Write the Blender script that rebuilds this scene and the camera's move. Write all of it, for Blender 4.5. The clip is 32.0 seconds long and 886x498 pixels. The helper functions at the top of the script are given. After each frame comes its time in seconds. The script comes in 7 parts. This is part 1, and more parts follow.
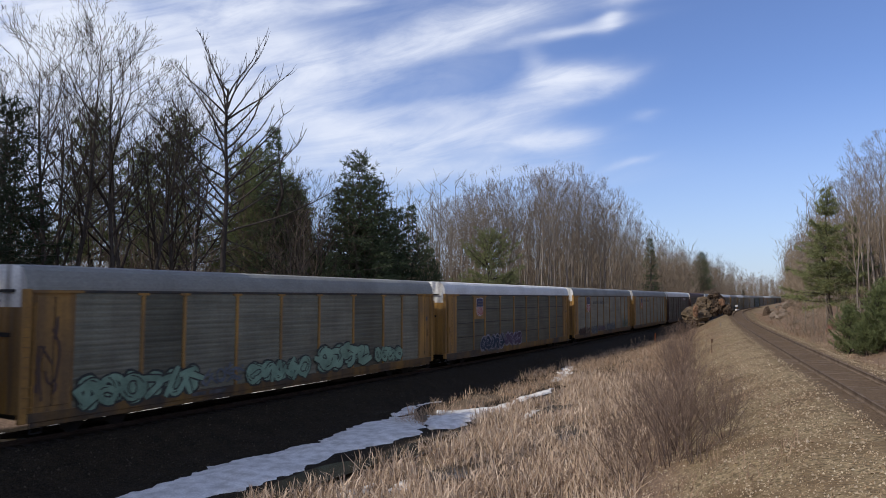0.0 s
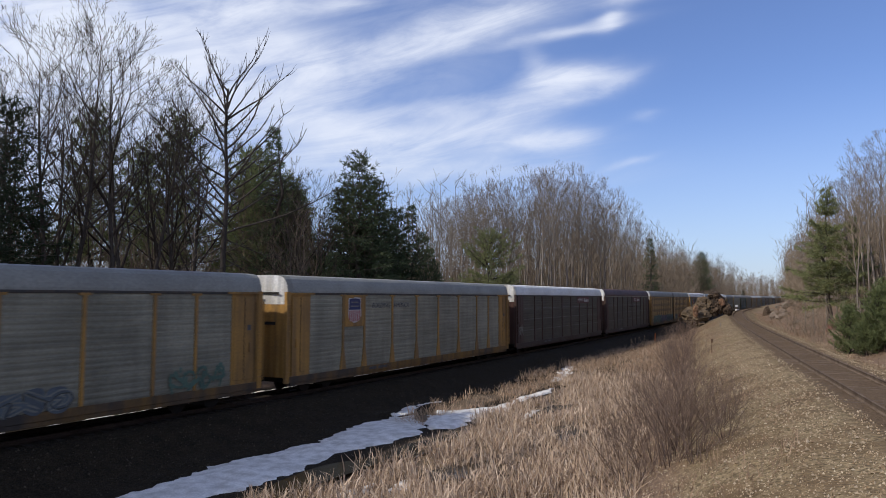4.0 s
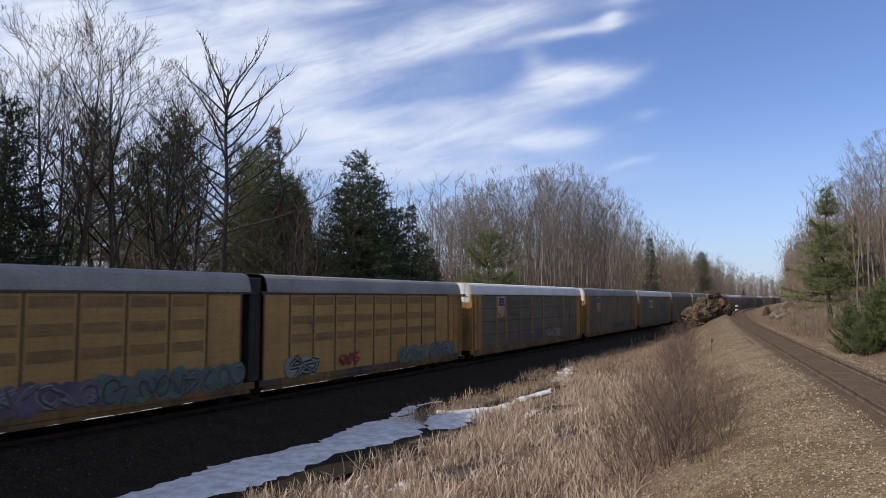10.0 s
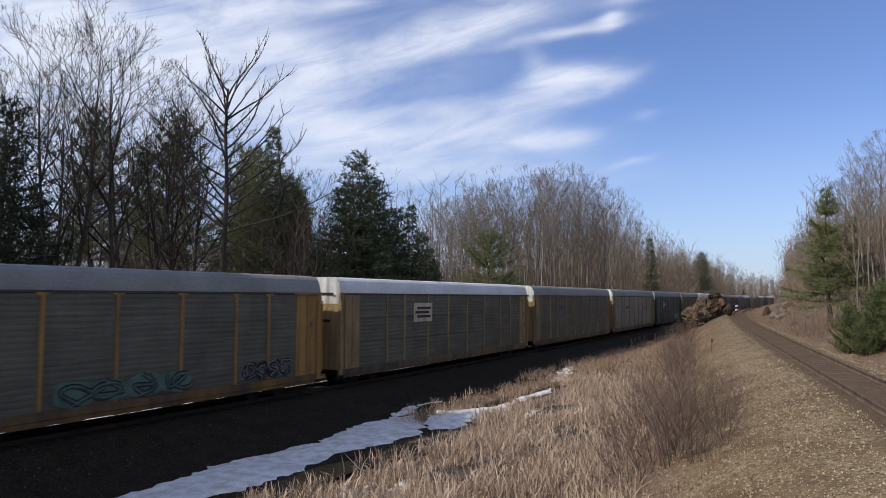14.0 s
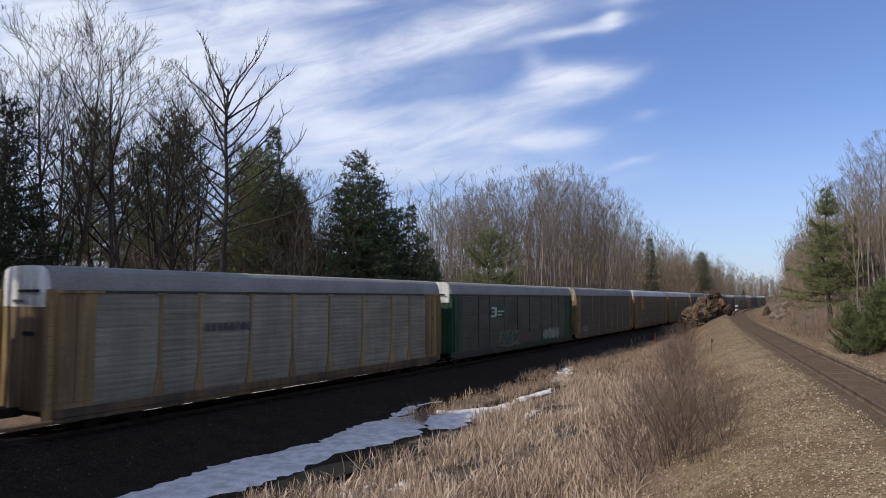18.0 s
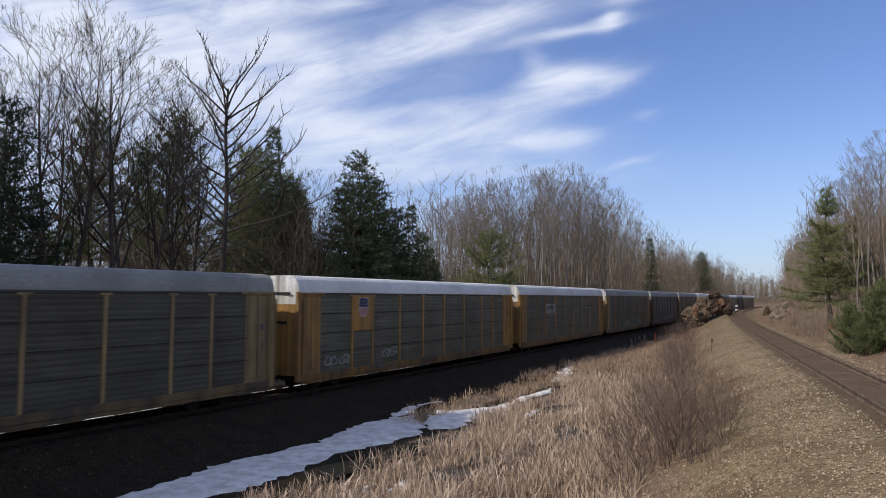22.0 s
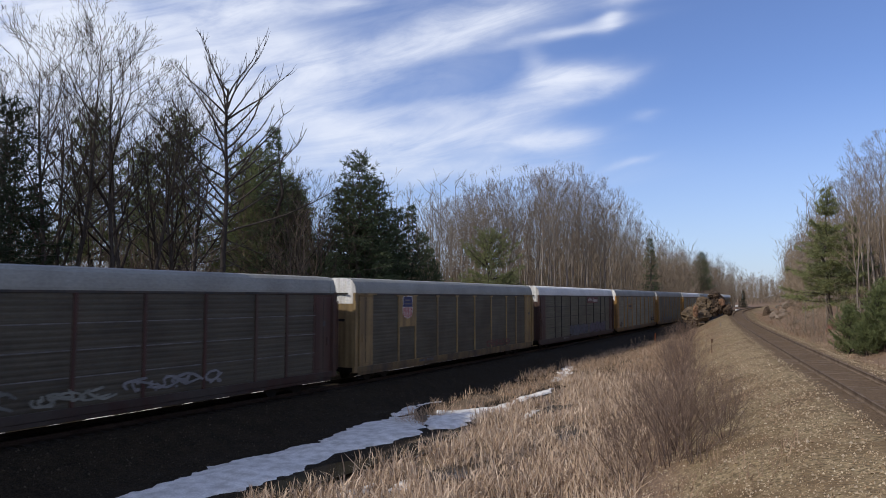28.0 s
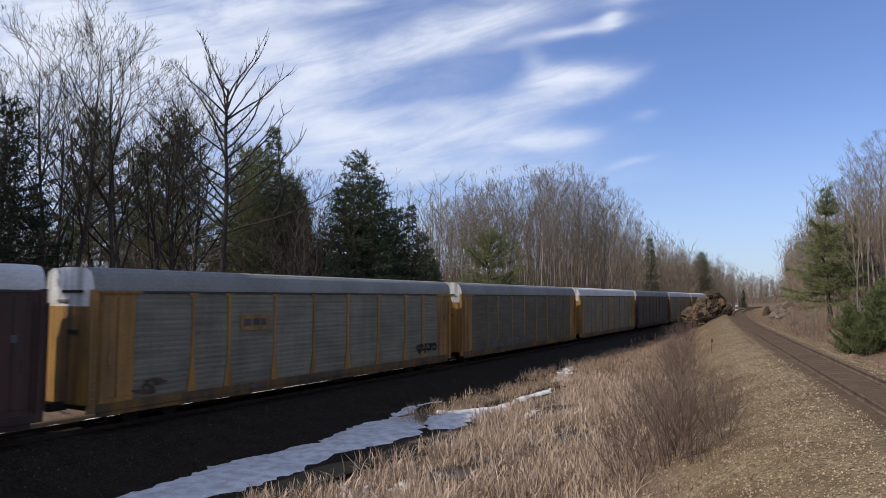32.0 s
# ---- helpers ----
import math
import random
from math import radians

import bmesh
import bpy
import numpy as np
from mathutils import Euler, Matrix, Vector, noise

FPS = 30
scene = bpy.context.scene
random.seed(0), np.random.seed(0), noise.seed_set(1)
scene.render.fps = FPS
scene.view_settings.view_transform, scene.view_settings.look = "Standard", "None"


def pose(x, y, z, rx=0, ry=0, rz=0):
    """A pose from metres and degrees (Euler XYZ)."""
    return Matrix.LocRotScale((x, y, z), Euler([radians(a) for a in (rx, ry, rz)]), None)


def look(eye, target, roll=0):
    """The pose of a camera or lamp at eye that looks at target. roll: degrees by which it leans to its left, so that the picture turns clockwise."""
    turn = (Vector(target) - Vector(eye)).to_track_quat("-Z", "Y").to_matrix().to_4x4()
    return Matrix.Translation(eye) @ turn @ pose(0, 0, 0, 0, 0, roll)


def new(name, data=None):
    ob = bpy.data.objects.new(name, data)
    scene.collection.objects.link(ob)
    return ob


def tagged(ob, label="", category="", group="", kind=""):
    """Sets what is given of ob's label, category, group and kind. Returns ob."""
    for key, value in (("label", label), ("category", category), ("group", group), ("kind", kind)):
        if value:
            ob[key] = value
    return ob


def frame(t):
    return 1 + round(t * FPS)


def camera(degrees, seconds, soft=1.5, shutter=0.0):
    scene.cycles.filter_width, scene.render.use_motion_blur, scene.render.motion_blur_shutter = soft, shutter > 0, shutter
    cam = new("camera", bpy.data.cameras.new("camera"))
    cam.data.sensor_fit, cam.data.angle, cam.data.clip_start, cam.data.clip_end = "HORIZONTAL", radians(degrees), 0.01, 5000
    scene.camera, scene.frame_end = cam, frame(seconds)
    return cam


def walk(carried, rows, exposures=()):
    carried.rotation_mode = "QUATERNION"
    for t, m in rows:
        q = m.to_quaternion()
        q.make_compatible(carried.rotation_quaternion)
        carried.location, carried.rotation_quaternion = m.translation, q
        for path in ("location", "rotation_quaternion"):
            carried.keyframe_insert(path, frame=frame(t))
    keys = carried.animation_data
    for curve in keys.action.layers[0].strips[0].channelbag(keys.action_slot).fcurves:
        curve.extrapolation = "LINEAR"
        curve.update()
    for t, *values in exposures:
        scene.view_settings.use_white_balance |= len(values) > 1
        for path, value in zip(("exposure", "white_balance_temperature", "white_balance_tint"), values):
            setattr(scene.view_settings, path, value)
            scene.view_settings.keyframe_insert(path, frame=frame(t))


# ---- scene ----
# World: x to the right, y away, z up; z = 0 is the rail top of the track with the train.
EYE = (0.0, 0.0, 4.8)
TILT = radians(4.066)
cam = camera(66.0, 32.0, soft=0.9, shutter=0.2)
AIM = look(EYE, (0.0, math.cos(TILT), EYE[2] + math.sin(TILT)), 0.12)
walk(cam, [(0.0, AIM), (32.0, AIM)], [(0.0, 0.0), (32.0, 0.0)])

# ---- light ----
SUN_AZ, SUN_EL = 205.0, 43.0  # degrees; azimuth from +x towards +y
sx, sy, sz = (math.cos(radians(SUN_AZ)) * math.cos(radians(SUN_EL)), math.sin(radians(SUN_AZ)) * math.cos(radians(SUN_EL)),
              math.sin(radians(SUN_EL)))
sun_data = bpy.data.lights.new("sun", "SUN")
sun_data.energy, sun_data.angle, sun_data.color = 3.6, radians(0.55), (1.0, 0.93, 0.82)
sun = new("sun", sun_data)
sun.matrix_world = look((sx * 80, sy * 80, sz * 80), (0, 0, 0))


def sky_world():
    w = bpy.data.worlds.new("sky")
    scene.world = w
    w.use_nodes = True
    nt = w.node_tree
    nt.nodes.clear()
    N, L = nt.nodes.new, nt.links.new

    def m(op, a, b=None, c=None, clamp=False):
        n = N("ShaderNodeMath")
        n.operation, n.use_clamp = op, clamp
        for i, q in enumerate((a, b, c)):
            if q is None:
                continue
            if isinstance(q, (int, float)):
                n.inputs[i].default_value = q
            else:
                L(q, n.inputs[i])
        return n.outputs[0]

    out, bg = N("ShaderNodeOutputWorld"), N("ShaderNodeBackground")
    sky = N("ShaderNodeTexSky")
    sky.sky_type, sky.sun_disc = "NISHITA", False
    sky.sun_elevation, sky.sun_rotation = radians(SUN_EL), radians(90.0 - SUN_AZ)
    sky.air_density, sky.dust_density, sky.ozone_density = 1.0, 0.6, 2.2
    tc, sep = N("ShaderNodeTexCoord"), N("ShaderNodeSeparateXYZ")
    L(tc.outputs["Generated"], sep.inputs[0])
    X, Y, Z = sep.outputs
    depth = m("MAXIMUM", Y, 0.12)
    u, v = m("DIVIDE", X, depth), m("DIVIDE", Z, depth)

    def cloud_noise(scale_u, scale_v, turn, seed, detail, rough, twist=0.6):
        comb = N("ShaderNodeCombineXYZ")
        c, s = math.cos(turn), math.sin(turn)
        L(m("MULTIPLY", m("ADD", m("MULTIPLY", u, c), m("MULTIPLY", v, s)), scale_u), comb.inputs[0])
        L(m("MULTIPLY", m("ADD", m("MULTIPLY", u, -s), m("MULTIPLY", v, c)), scale_v), comb.inputs[1])
        comb.inputs[2].default_value = seed
        n = N("ShaderNodeTexNoise")
        n.inputs["Scale"].default_value, n.inputs["Detail"].default_value = 1.0, detail
        n.inputs["Roughness"].default_value, n.inputs["Distortion"].default_value = rough, twist
        L(comb.outputs[0], n.inputs["Vector"])
        return n.outputs["Fac"]

    # fibres that rise to the right, a broader billow, and a slow drift that bends the banks
    fibres = cloud_noise(5.0, 22.0, radians(13), 3.1, 7.0, 0.62, 0.9)
    billow = cloud_noise(6.0, 11.0, radians(16), 7.7, 6.0, 0.58, 0.4)
    drift_u = m("MULTIPLY", m("SUBTRACT", cloud_noise(6.0, 8.0, radians(15), 1.3, 4.0, 0.55), 0.5), 0.060)
    drift_v = m("MULTIPLY", m("SUBTRACT", cloud_noise(5.0, 9.0, radians(5), 5.9, 4.0, 0.55), 0.5), 0.035)
    du0, dv0 = m("ADD", u, drift_u), m("ADD", v, drift_v)

    # cirrus banks: centre u, v; half length, half width; slope in degrees; weight
    banks = [(-0.613, 0.342, 0.215, 0.215, 0, 1.1), (-0.384, 0.325, 0.157, 0.099, 8, 1.0), (-0.311, 0.43, 0.075, 0.025, 6, 0.85), (-0.207, 0.339, 0.108, 0.041, 8, 1.1),
             (-0.08, 0.369, 0.091, 0.025, 17, 0.75), (0.055, 0.417, 0.124, 0.035, 14, 0.8), (-0.149, 0.443, 0.066, 0.012, 6, 0.7), (0.183, 0.394, 0.091, 0.009, 12, 0.6),
             (0.255, 0.414, 0.023, 0.011, 25, 0.8), (0.277, 0.447, 0.05, 0.01, 8, 0.5), (0.136, 0.348, 0.018, 0.025, 60, 0.32), (0.182, 0.325, 0.07, 0.018, 8, 1.05),
             (0.245, 0.318, 0.046, 0.008, 22, 0.32), (0.097, 0.283, 0.108, 0.018, 14, 0.62), (-0.104, 0.232, 0.108, 0.028, 4, 1.05), (0.013, 0.251, 0.116, 0.022, 6, 0.48),
             (0.122, 0.236, 0.091, 0.017, 4, 0.72), (-0.021, 0.283, 0.141, 0.015, 5, 0.5), (-0.071, 0.189, 0.248, 0.028, 0, 0.7), (-0.206, 0.274, 0.075, 0.033, 0, 0.65),
             (0.181, 0.228, 0.041, 0.017, 10, 0.38), (0.273, 0.202, 0.033, 0.005, 20, 0.4), (0.291, 0.275, 0.025, 0.007, 4, 0.25), (-1.3, 0.5, 0.5, 0.2, 10, 0.9),
             (0.45, 0.75, 0.4, 0.05, 20, 0.5)]
    total = None
    for cu, cv, hl, hw, slope, weight in banks:
        c, s = math.cos(radians(slope)), math.sin(radians(slope))
        du, dv = m("SUBTRACT", du0, cu), m("SUBTRACT", dv0, cv)
        a = m("DIVIDE", m("ADD", m("MULTIPLY", du, c), m("MULTIPLY", dv, s)), hl)
        b = m("DIVIDE", m("ADD", m("MULTIPLY", du, -s), m("MULTIPLY", dv, c)), hw)
        q = m("MULTIPLY", m("EXPONENT", m("MULTIPLY", m("ADD", m("POWER", m("ABSOLUTE", a), 2.0), m("POWER", m("ABSOLUTE", b), 2.0)), -0.8)), weight)
        total = q if total is None else m("SUBTRACT", m("ADD", total, q), m("MULTIPLY", m("MINIMUM", total, 1.0), q))
    # a thin veil lies over the rest of the sky but for the clear part ahead on the right
    clear = N("ShaderNodeMapRange")
    clear.interpolation_type = "SMOOTHSTEP"
    for name, x in zip(("From Min", "From Max", "To Min", "To Max"), (-0.05, 0.26, 0.26, 0.0)):
        clear.inputs[name].default_value = x
    L(X, clear.inputs["Value"])
    behind = N("ShaderNodeMapRange")
    for name, x in zip(("From Min", "From Max", "To Min", "To Max"), (-0.2, 0.15, 0.52, 0.0)):
        behind.inputs[name].default_value = x
    L(Y, behind.inputs["Value"])
    total = m("MAXIMUM", total, m("MAXIMUM", clear.outputs[0], behind.outputs[0]))
    texture = m("ADD", m("MULTIPLY", m("SUBTRACT", fibres, 0.5), 1.5), m("MULTIPLY", m("SUBTRACT", billow, 0.5), 1.1))
    cover = m("MULTIPLY", total, m("ADD", texture, 0.86))
    ramp = N("ShaderNodeMapRange")
    ramp.interpolation_type = "SMOOTHSTEP"
    ramp.inputs["From Min"].default_value, ramp.inputs["From Max"].default_value = -0.10, 1.10
    L(cover, ramp.inputs["Value"])
    haze = N("ShaderNodeMapRange")
    haze.interpolation_type = "SMOOTHSTEP"
    for name, x in zip(("From Min", "From Max", "To Min", "To Max"), (0.0, 0.30, 0.44, 0.0)):
        haze.inputs[name].default_value = x
    L(Z, haze.inputs["Value"])
    mix = N("ShaderNodeMix")
    mix.data_type = "RGBA"
    L(m("MULTIPLY", ramp.outputs[0], 0.9), mix.inputs["Factor"])
    deep = N("ShaderNodeMix")
    deep.data_type, deep.blend_type = "RGBA", "MULTIPLY"
    deep.inputs["Factor"].default_value = 1.0
    deep.inputs["B"].default_value = (0.90, 1.00, 1.36, 1)
    L(sky.outputs[0], deep.inputs["A"])
    L(deep.outputs["Result"], mix.inputs["A"])
    mix.inputs["B"].default_value = CLOUD
    pale = N("ShaderNodeMix")
    pale.data_type = "RGBA"
    L(haze.outputs[0], pale.inputs["Factor"])
    L(mix.outputs["Result"], pale.inputs["A"])
    pale.inputs["B"].default_value = (4.8, 5.8, 7.5, 1)
    L(pale.outputs["Result"], bg.inputs["Color"])
    bg.inputs["Strength"].default_value = SKY
    L(bg.outputs[0], out.inputs["Surface"])


SKY, CLOUD = 0.11, (7.7, 8.15, 9.3, 1)
sky_world()

# ---- materials ----
def mat(name, color, rough=0.8, metal=0.0, spread=0.25, scale=1.0, color2=None, bump=0.2, fine=14.0, random_hue=0.0, coord="Object",
        stretch=(1, 1, 1), streak=0.0, spec=0.3, dirt=None, dirt_max=0.85):
    """A worn surface: a broad stain and a fine grain vary the colour and the relief; scale is broad patches per metre."""
    ma = bpy.data.materials.new(name)
    ma.use_nodes = True
    nt = ma.node_tree
    N, L = nt.nodes.new, nt.links.new
    b = nt.nodes["Principled BSDF"]
    b.inputs["Metallic"].default_value = metal
    b.inputs["Specular IOR Level"].default_value = spec
    tc, mp = N("ShaderNodeTexCoord"), N("ShaderNodeMapping")
    L(tc.outputs[coord], mp.inputs["Vector"])
    mp.inputs["Scale"].default_value = stretch
    info = N("ShaderNodeObjectInfo")
    shift = N("ShaderNodeVectorMath")
    shift.operation = "MULTIPLY_ADD"
    shift.inputs[1].default_value = (1, 1, 1)
    L(mp.outputs[0], shift.inputs[0])
    rnd = N("ShaderNodeCombineXYZ")
    mult = N("ShaderNodeMath")
    mult.operation = "MULTIPLY"
    mult.inputs[1].default_value = 37.0
    L(info.outputs["Random"], mult.inputs[0])
    for i in range(3):
        L(mult.outputs[0], rnd.inputs[i])
    L(rnd.outputs[0], shift.inputs[2])
    broad, grain = N("ShaderNodeTexNoise"), N("ShaderNodeTexNoise")
    for n, s, d in ((broad, scale, 4.0), (grain, scale * fine, 3.0)):
        n.inputs["Scale"].default_value, n.inputs["Detail"].default_value = s, d
        L(shift.outputs[0], n.inputs["Vector"])
    c2 = color2 or tuple(c * 0.55 for c in color)
    mix = N("ShaderNodeMix")
    mix.data_type = "RGBA"
    mix.inputs["A"].default_value, mix.inputs["B"].default_value = (*color, 1), (*c2, 1)
    mr = N("ShaderNodeMapRange")
    mr.inputs["From Min"].default_value, mr.inputs["From Max"].default_value = 0.38, 0.66
    L(broad.outputs["Fac"], mr.inputs["Value"])
    L(mr.outputs[0], mix.inputs["Factor"])
    last = mix.outputs["Result"]
    if dirt:
        # rust and road dirt that runs down in streaks
        dm, dn = N("ShaderNodeMapping"), N("ShaderNodeTexNoise")
        dm.inputs["Scale"].default_value = (2.2, 2.2, 0.16)
        L(shift.outputs[0], dm.inputs["Vector"])
        L(dm.outputs[0], dn.inputs["Vector"])
        dn.inputs["Scale"].default_value, dn.inputs["Detail"].default_value = 1.0, 5.0
        dr = N("ShaderNodeMapRange")
        dr.inputs["From Min"].default_value, dr.inputs["From Max"].default_value, dr.inputs["To Max"].default_value = 0.42, 0.72, dirt_max
        L(dn.outputs["Fac"], dr.inputs["Value"])
        dx = N("ShaderNodeMix")
        dx.data_type = "RGBA"
        L(dr.outputs[0], dx.inputs["Factor"])
        L(last, dx.inputs["A"])
        dx.inputs["B"].default_value = (*dirt, 1)
        last = dx.outputs["Result"]
    if streak:
        # level scuffs along the length of the sheet
        sm, sn = N("ShaderNodeMapping"), N("ShaderNodeTexNoise")
        sm.inputs["Scale"].default_value = (0.35, 0.35, 6.5)
        L(shift.outputs[0], sm.inputs["Vector"])
        L(sm.outputs[0], sn.inputs["Vector"])
        sn.inputs["Scale"].default_value, sn.inputs["Detail"].default_value, sn.inputs["Roughness"].default_value = 1.0, 6.0, 0.65
        sr_ = N("ShaderNodeMapRange")
        sr_.inputs["From Min"].default_value, sr_.inputs["From Max"].default_value = 0.33, 0.67
        sr_.inputs["To Min"].default_value, sr_.inputs["To Max"].default_value = 1 - streak, 1 + streak
        L(sn.outputs["Fac"], sr_.inputs["Value"])
        sx_ = N("ShaderNodeHueSaturation")
        L(sr_.outputs[0], sx_.inputs["Value"])
        L(last, sx_.inputs["Color"])
        last = sx_.outputs[0]
    hsv = N("ShaderNodeHueSaturation")
    L(last, hsv.inputs["Color"])
    v1 = N("ShaderNodeMapRange")
    v1.inputs["From Min"].default_value, v1.inputs["From Max"].default_value = 0.3, 0.7
    v1.inputs["To Min"].default_value, v1.inputs["To Max"].default_value = 1 - spread, 1 + spread
    L(grain.outputs["Fac"], v1.inputs["Value"])
    v2 = N("ShaderNodeMapRange")
    v2.inputs["To Min"].default_value, v2.inputs["To Max"].default_value = 1 - random_hue, 1 + random_hue
    L(info.outputs["Random"], v2.inputs["Value"])
    vm = N("ShaderNodeMath")
    vm.operation = "MULTIPLY"
    L(v1.outputs[0], vm.inputs[0])
    L(v2.outputs[0], vm.inputs[1])
    L(vm.outputs[0], hsv.inputs["Value"])
    L(hsv.outputs[0], b.inputs["Base Color"])
    rr = N("ShaderNodeMapRange")
    rr.inputs["To Min"].default_value, rr.inputs["To Max"].default_value = max(0.05, rough - 0.12), min(1.0, rough + 0.12)
    L(grain.outputs["Fac"], rr.inputs["Value"])
    L(rr.outputs[0], b.inputs["Roughness"])
    if bump:
        bp = N("ShaderNodeBump")
        bp.inputs["Strength"].default_value, bp.inputs["Distance"].default_value = bump, 0.03
        L(grain.outputs["Fac"], bp.inputs["Height"])
        L(bp.outputs[0], b.inputs["Normal"])
    return ma


def island_mat(name, stops, rough=0.9, translucent=0.0, spec=0.15):
    """For blades, leaves and twigs that are joined in one mesh: each piece takes its own colour between the stops."""
    ma = bpy.data.materials.new(name)
    ma.use_nodes = True
    nt = ma.node_tree
    N, L = nt.nodes.new, nt.links.new
    b = nt.nodes["Principled BSDF"]
    b.inputs["Roughness"].default_value, b.inputs["Specular IOR Level"].default_value = rough, spec
    geo, ramp, info = N("ShaderNodeNewGeometry"), N("ShaderNodeValToRGB"), N("ShaderNodeObjectInfo")
    while len(ramp.color_ramp.elements) < len(stops):
        ramp.color_ramp.elements.new(0.5)
    for i, c in enumerate(stops):
        e = ramp.color_ramp.elements[i]
        e.position, e.color = i / max(1, len(stops) - 1), (*c, 1)
    L(geo.outputs["Random Per Island"], ramp.inputs[0])
    hsv = N("ShaderNodeHueSaturation")
    mr = N("ShaderNodeMapRange")
    mr.inputs["To Min"].default_value, mr.inputs["To Max"].default_value = 0.8, 1.2
    L(info.outputs["Random"], mr.inputs["Value"])
    L(mr.outputs[0], hsv.inputs["Value"])
    L(ramp.outputs[0], hsv.inputs["Color"])
    L(hsv.outputs[0], b.inputs["Base Color"])
    if translucent:
        tr, mx = N("ShaderNodeBsdfTranslucent"), N("ShaderNodeMixShader")
        L(hsv.outputs[0], tr.inputs["Color"])
        mx.inputs[0].default_value = translucent
        L(b.outputs[0], mx.inputs[1])
        L(tr.outputs[0], mx.inputs[2])
        L(mx.outputs[0], nt.nodes["Material Output"].inputs["Surface"])
    return ma


M_STEEL = mat("worn_rail_steel", (0.150, 0.112, 0.082), 0.85, 0.0, 0.25, 2.0, (0.095, 0.068, 0.05), spec=0.04)
M_RUST = mat("rusty_steel", (0.13, 0.07, 0.045), 0.85, 0.2, 0.3, 2.0)
M_TIE = mat("old_tie_wood", (0.145, 0.098, 0.062), 0.9, 0, 0.35, 3.0)
# darker tie and rail copies with the shade under the train in their colour
M_TIE_SHADED = mat("shaded_tie_wood", (0.026, 0.020, 0.015), 0.95, 0, 0.35, 3.0)
M_RAIL_SHADED = mat("shaded_rusty_rail", (0.045, 0.03, 0.022), 0.7, 0.3, 0.3, 2.0)
M_UNDER = mat("grimy_black_steel", (0.025, 0.022, 0.020), 0.8, 0.2, 0.3, 1.5)
M_BALLAST = island_mat("ballast_stone", [(0.13, 0.09, 0.055), (0.23, 0.172, 0.108), (0.33, 0.26, 0.175), (0.17, 0.11, 0.065), (0.44, 0.37, 0.27)], 0.9)
# ballast again, its colours lowered to hold the train's shade
M_BALLAST_SHADED = island_mat("shaded_ballast_stone", [(0.016, 0.012, 0.008), (0.046, 0.036, 0.024), (0.026, 0.020, 0.013), (0.085, 0.067, 0.047), (0.021, 0.016, 0.011)], 0.9)
M_BARK = mat("grey_brown_bark", (0.075, 0.060, 0.050), 0.95, 0, 0.3, 1.6, (0.042, 0.034, 0.029), 0.4, 9, 0.25, stretch=(1, 1, 0.3))
M_BARK_PALE = mat("pale_aspen_bark", (0.27, 0.235, 0.20), 0.9, 0, 0.3, 1.2, (0.14, 0.11, 0.09), 0.3, 8, 0.25, stretch=(1, 1, 0.5))
M_BARK_ASPEN = mat("grey_aspen_bark", (0.235, 0.200, 0.165), 0.9, 0, 0.3, 1.2, (0.13, 0.105, 0.085), 0.3, 8, 0.3, stretch=(1, 1, 0.5))
M_BIRCH = mat("white_birch_bark", (0.62, 0.58, 0.53), 0.8, 0, 0.25, 1.5, (0.28, 0.24, 0.2), 0.2, 9, 0.15)
M_TWIG = island_mat("bare_twigs", [(0.070, 0.056, 0.046), (0.125, 0.100, 0.080), (0.09, 0.070, 0.058)])
M_TWIG_DARK = island_mat("dark_maple_twigs", [(0.040, 0.031, 0.026), (0.065, 0.052, 0.043), (0.05, 0.039, 0.033)])
M_TWIG_MID = island_mat("brown_grey_twigs", [(0.13, 0.10, 0.070), (0.21, 0.165, 0.118), (0.16, 0.122, 0.09)])
M_TWIG_PALE = island_mat("pale_bare_twigs", [(0.18, 0.14, 0.10), (0.26, 0.205, 0.15), (0.15, 0.118, 0.086)])
M_TWIG_ASPEN = island_mat("aspen_twigs", [(0.140, 0.116, 0.094), (0.220, 0.184, 0.150), (0.17, 0.140, 0.115)])
M_TWIG_RED = island_mat("reddish_shrub_twigs", [(0.118, 0.080, 0.060), (0.18, 0.128, 0.098), (0.095, 0.066, 0.053)])
M_NEEDLE = island_mat("dark_hemlock_needles", [(0.044, 0.062, 0.034), (0.072, 0.095, 0.050), (0.100, 0.122, 0.062), (0.058, 0.074, 0.042)], 0.85, 0.15)
# hemlock needles again, darkened to hold the shade
M_NEEDLE_SHADED = island_mat("shaded_hemlock_needles", [(0.020, 0.028, 0.017), (0.034, 0.045, 0.026), (0.027, 0.036, 0.021)], 0.9, 0.05)
M_PINE = island_mat("white_pine_needles", [(0.090, 0.112, 0.046), (0.140, 0.166, 0.070), (0.195, 0.212, 0.092), (0.115, 0.140, 0.060)], 0.85, 0.25)
M_PINE_PALE = island_mat("olive_white_pine_needles", [(0.130, 0.142, 0.062), (0.185, 0.200, 0.088), (0.240, 0.246, 0.116), (0.155, 0.168, 0.075)], 0.85, 0.35)
M_REED = island_mat("dry_cattail", [(0.50, 0.362, 0.252), (0.70, 0.532, 0.392), (0.25, 0.170, 0.112), (0.84, 0.672, 0.52), (0.54, 0.392, 0.272)], 0.9, 0.2)
M_GRASS = island_mat("dry_grass", [(0.44, 0.30, 0.20), (0.58, 0.42, 0.29), (0.34, 0.22, 0.14), (0.66, 0.51, 0.37)], 0.9, 0.2)
M_WEED = island_mat("dead_weeds", [(0.20, 0.13, 0.09), (0.30, 0.21, 0.14), (0.15, 0.10, 0.07)], 0.9, 0.1)
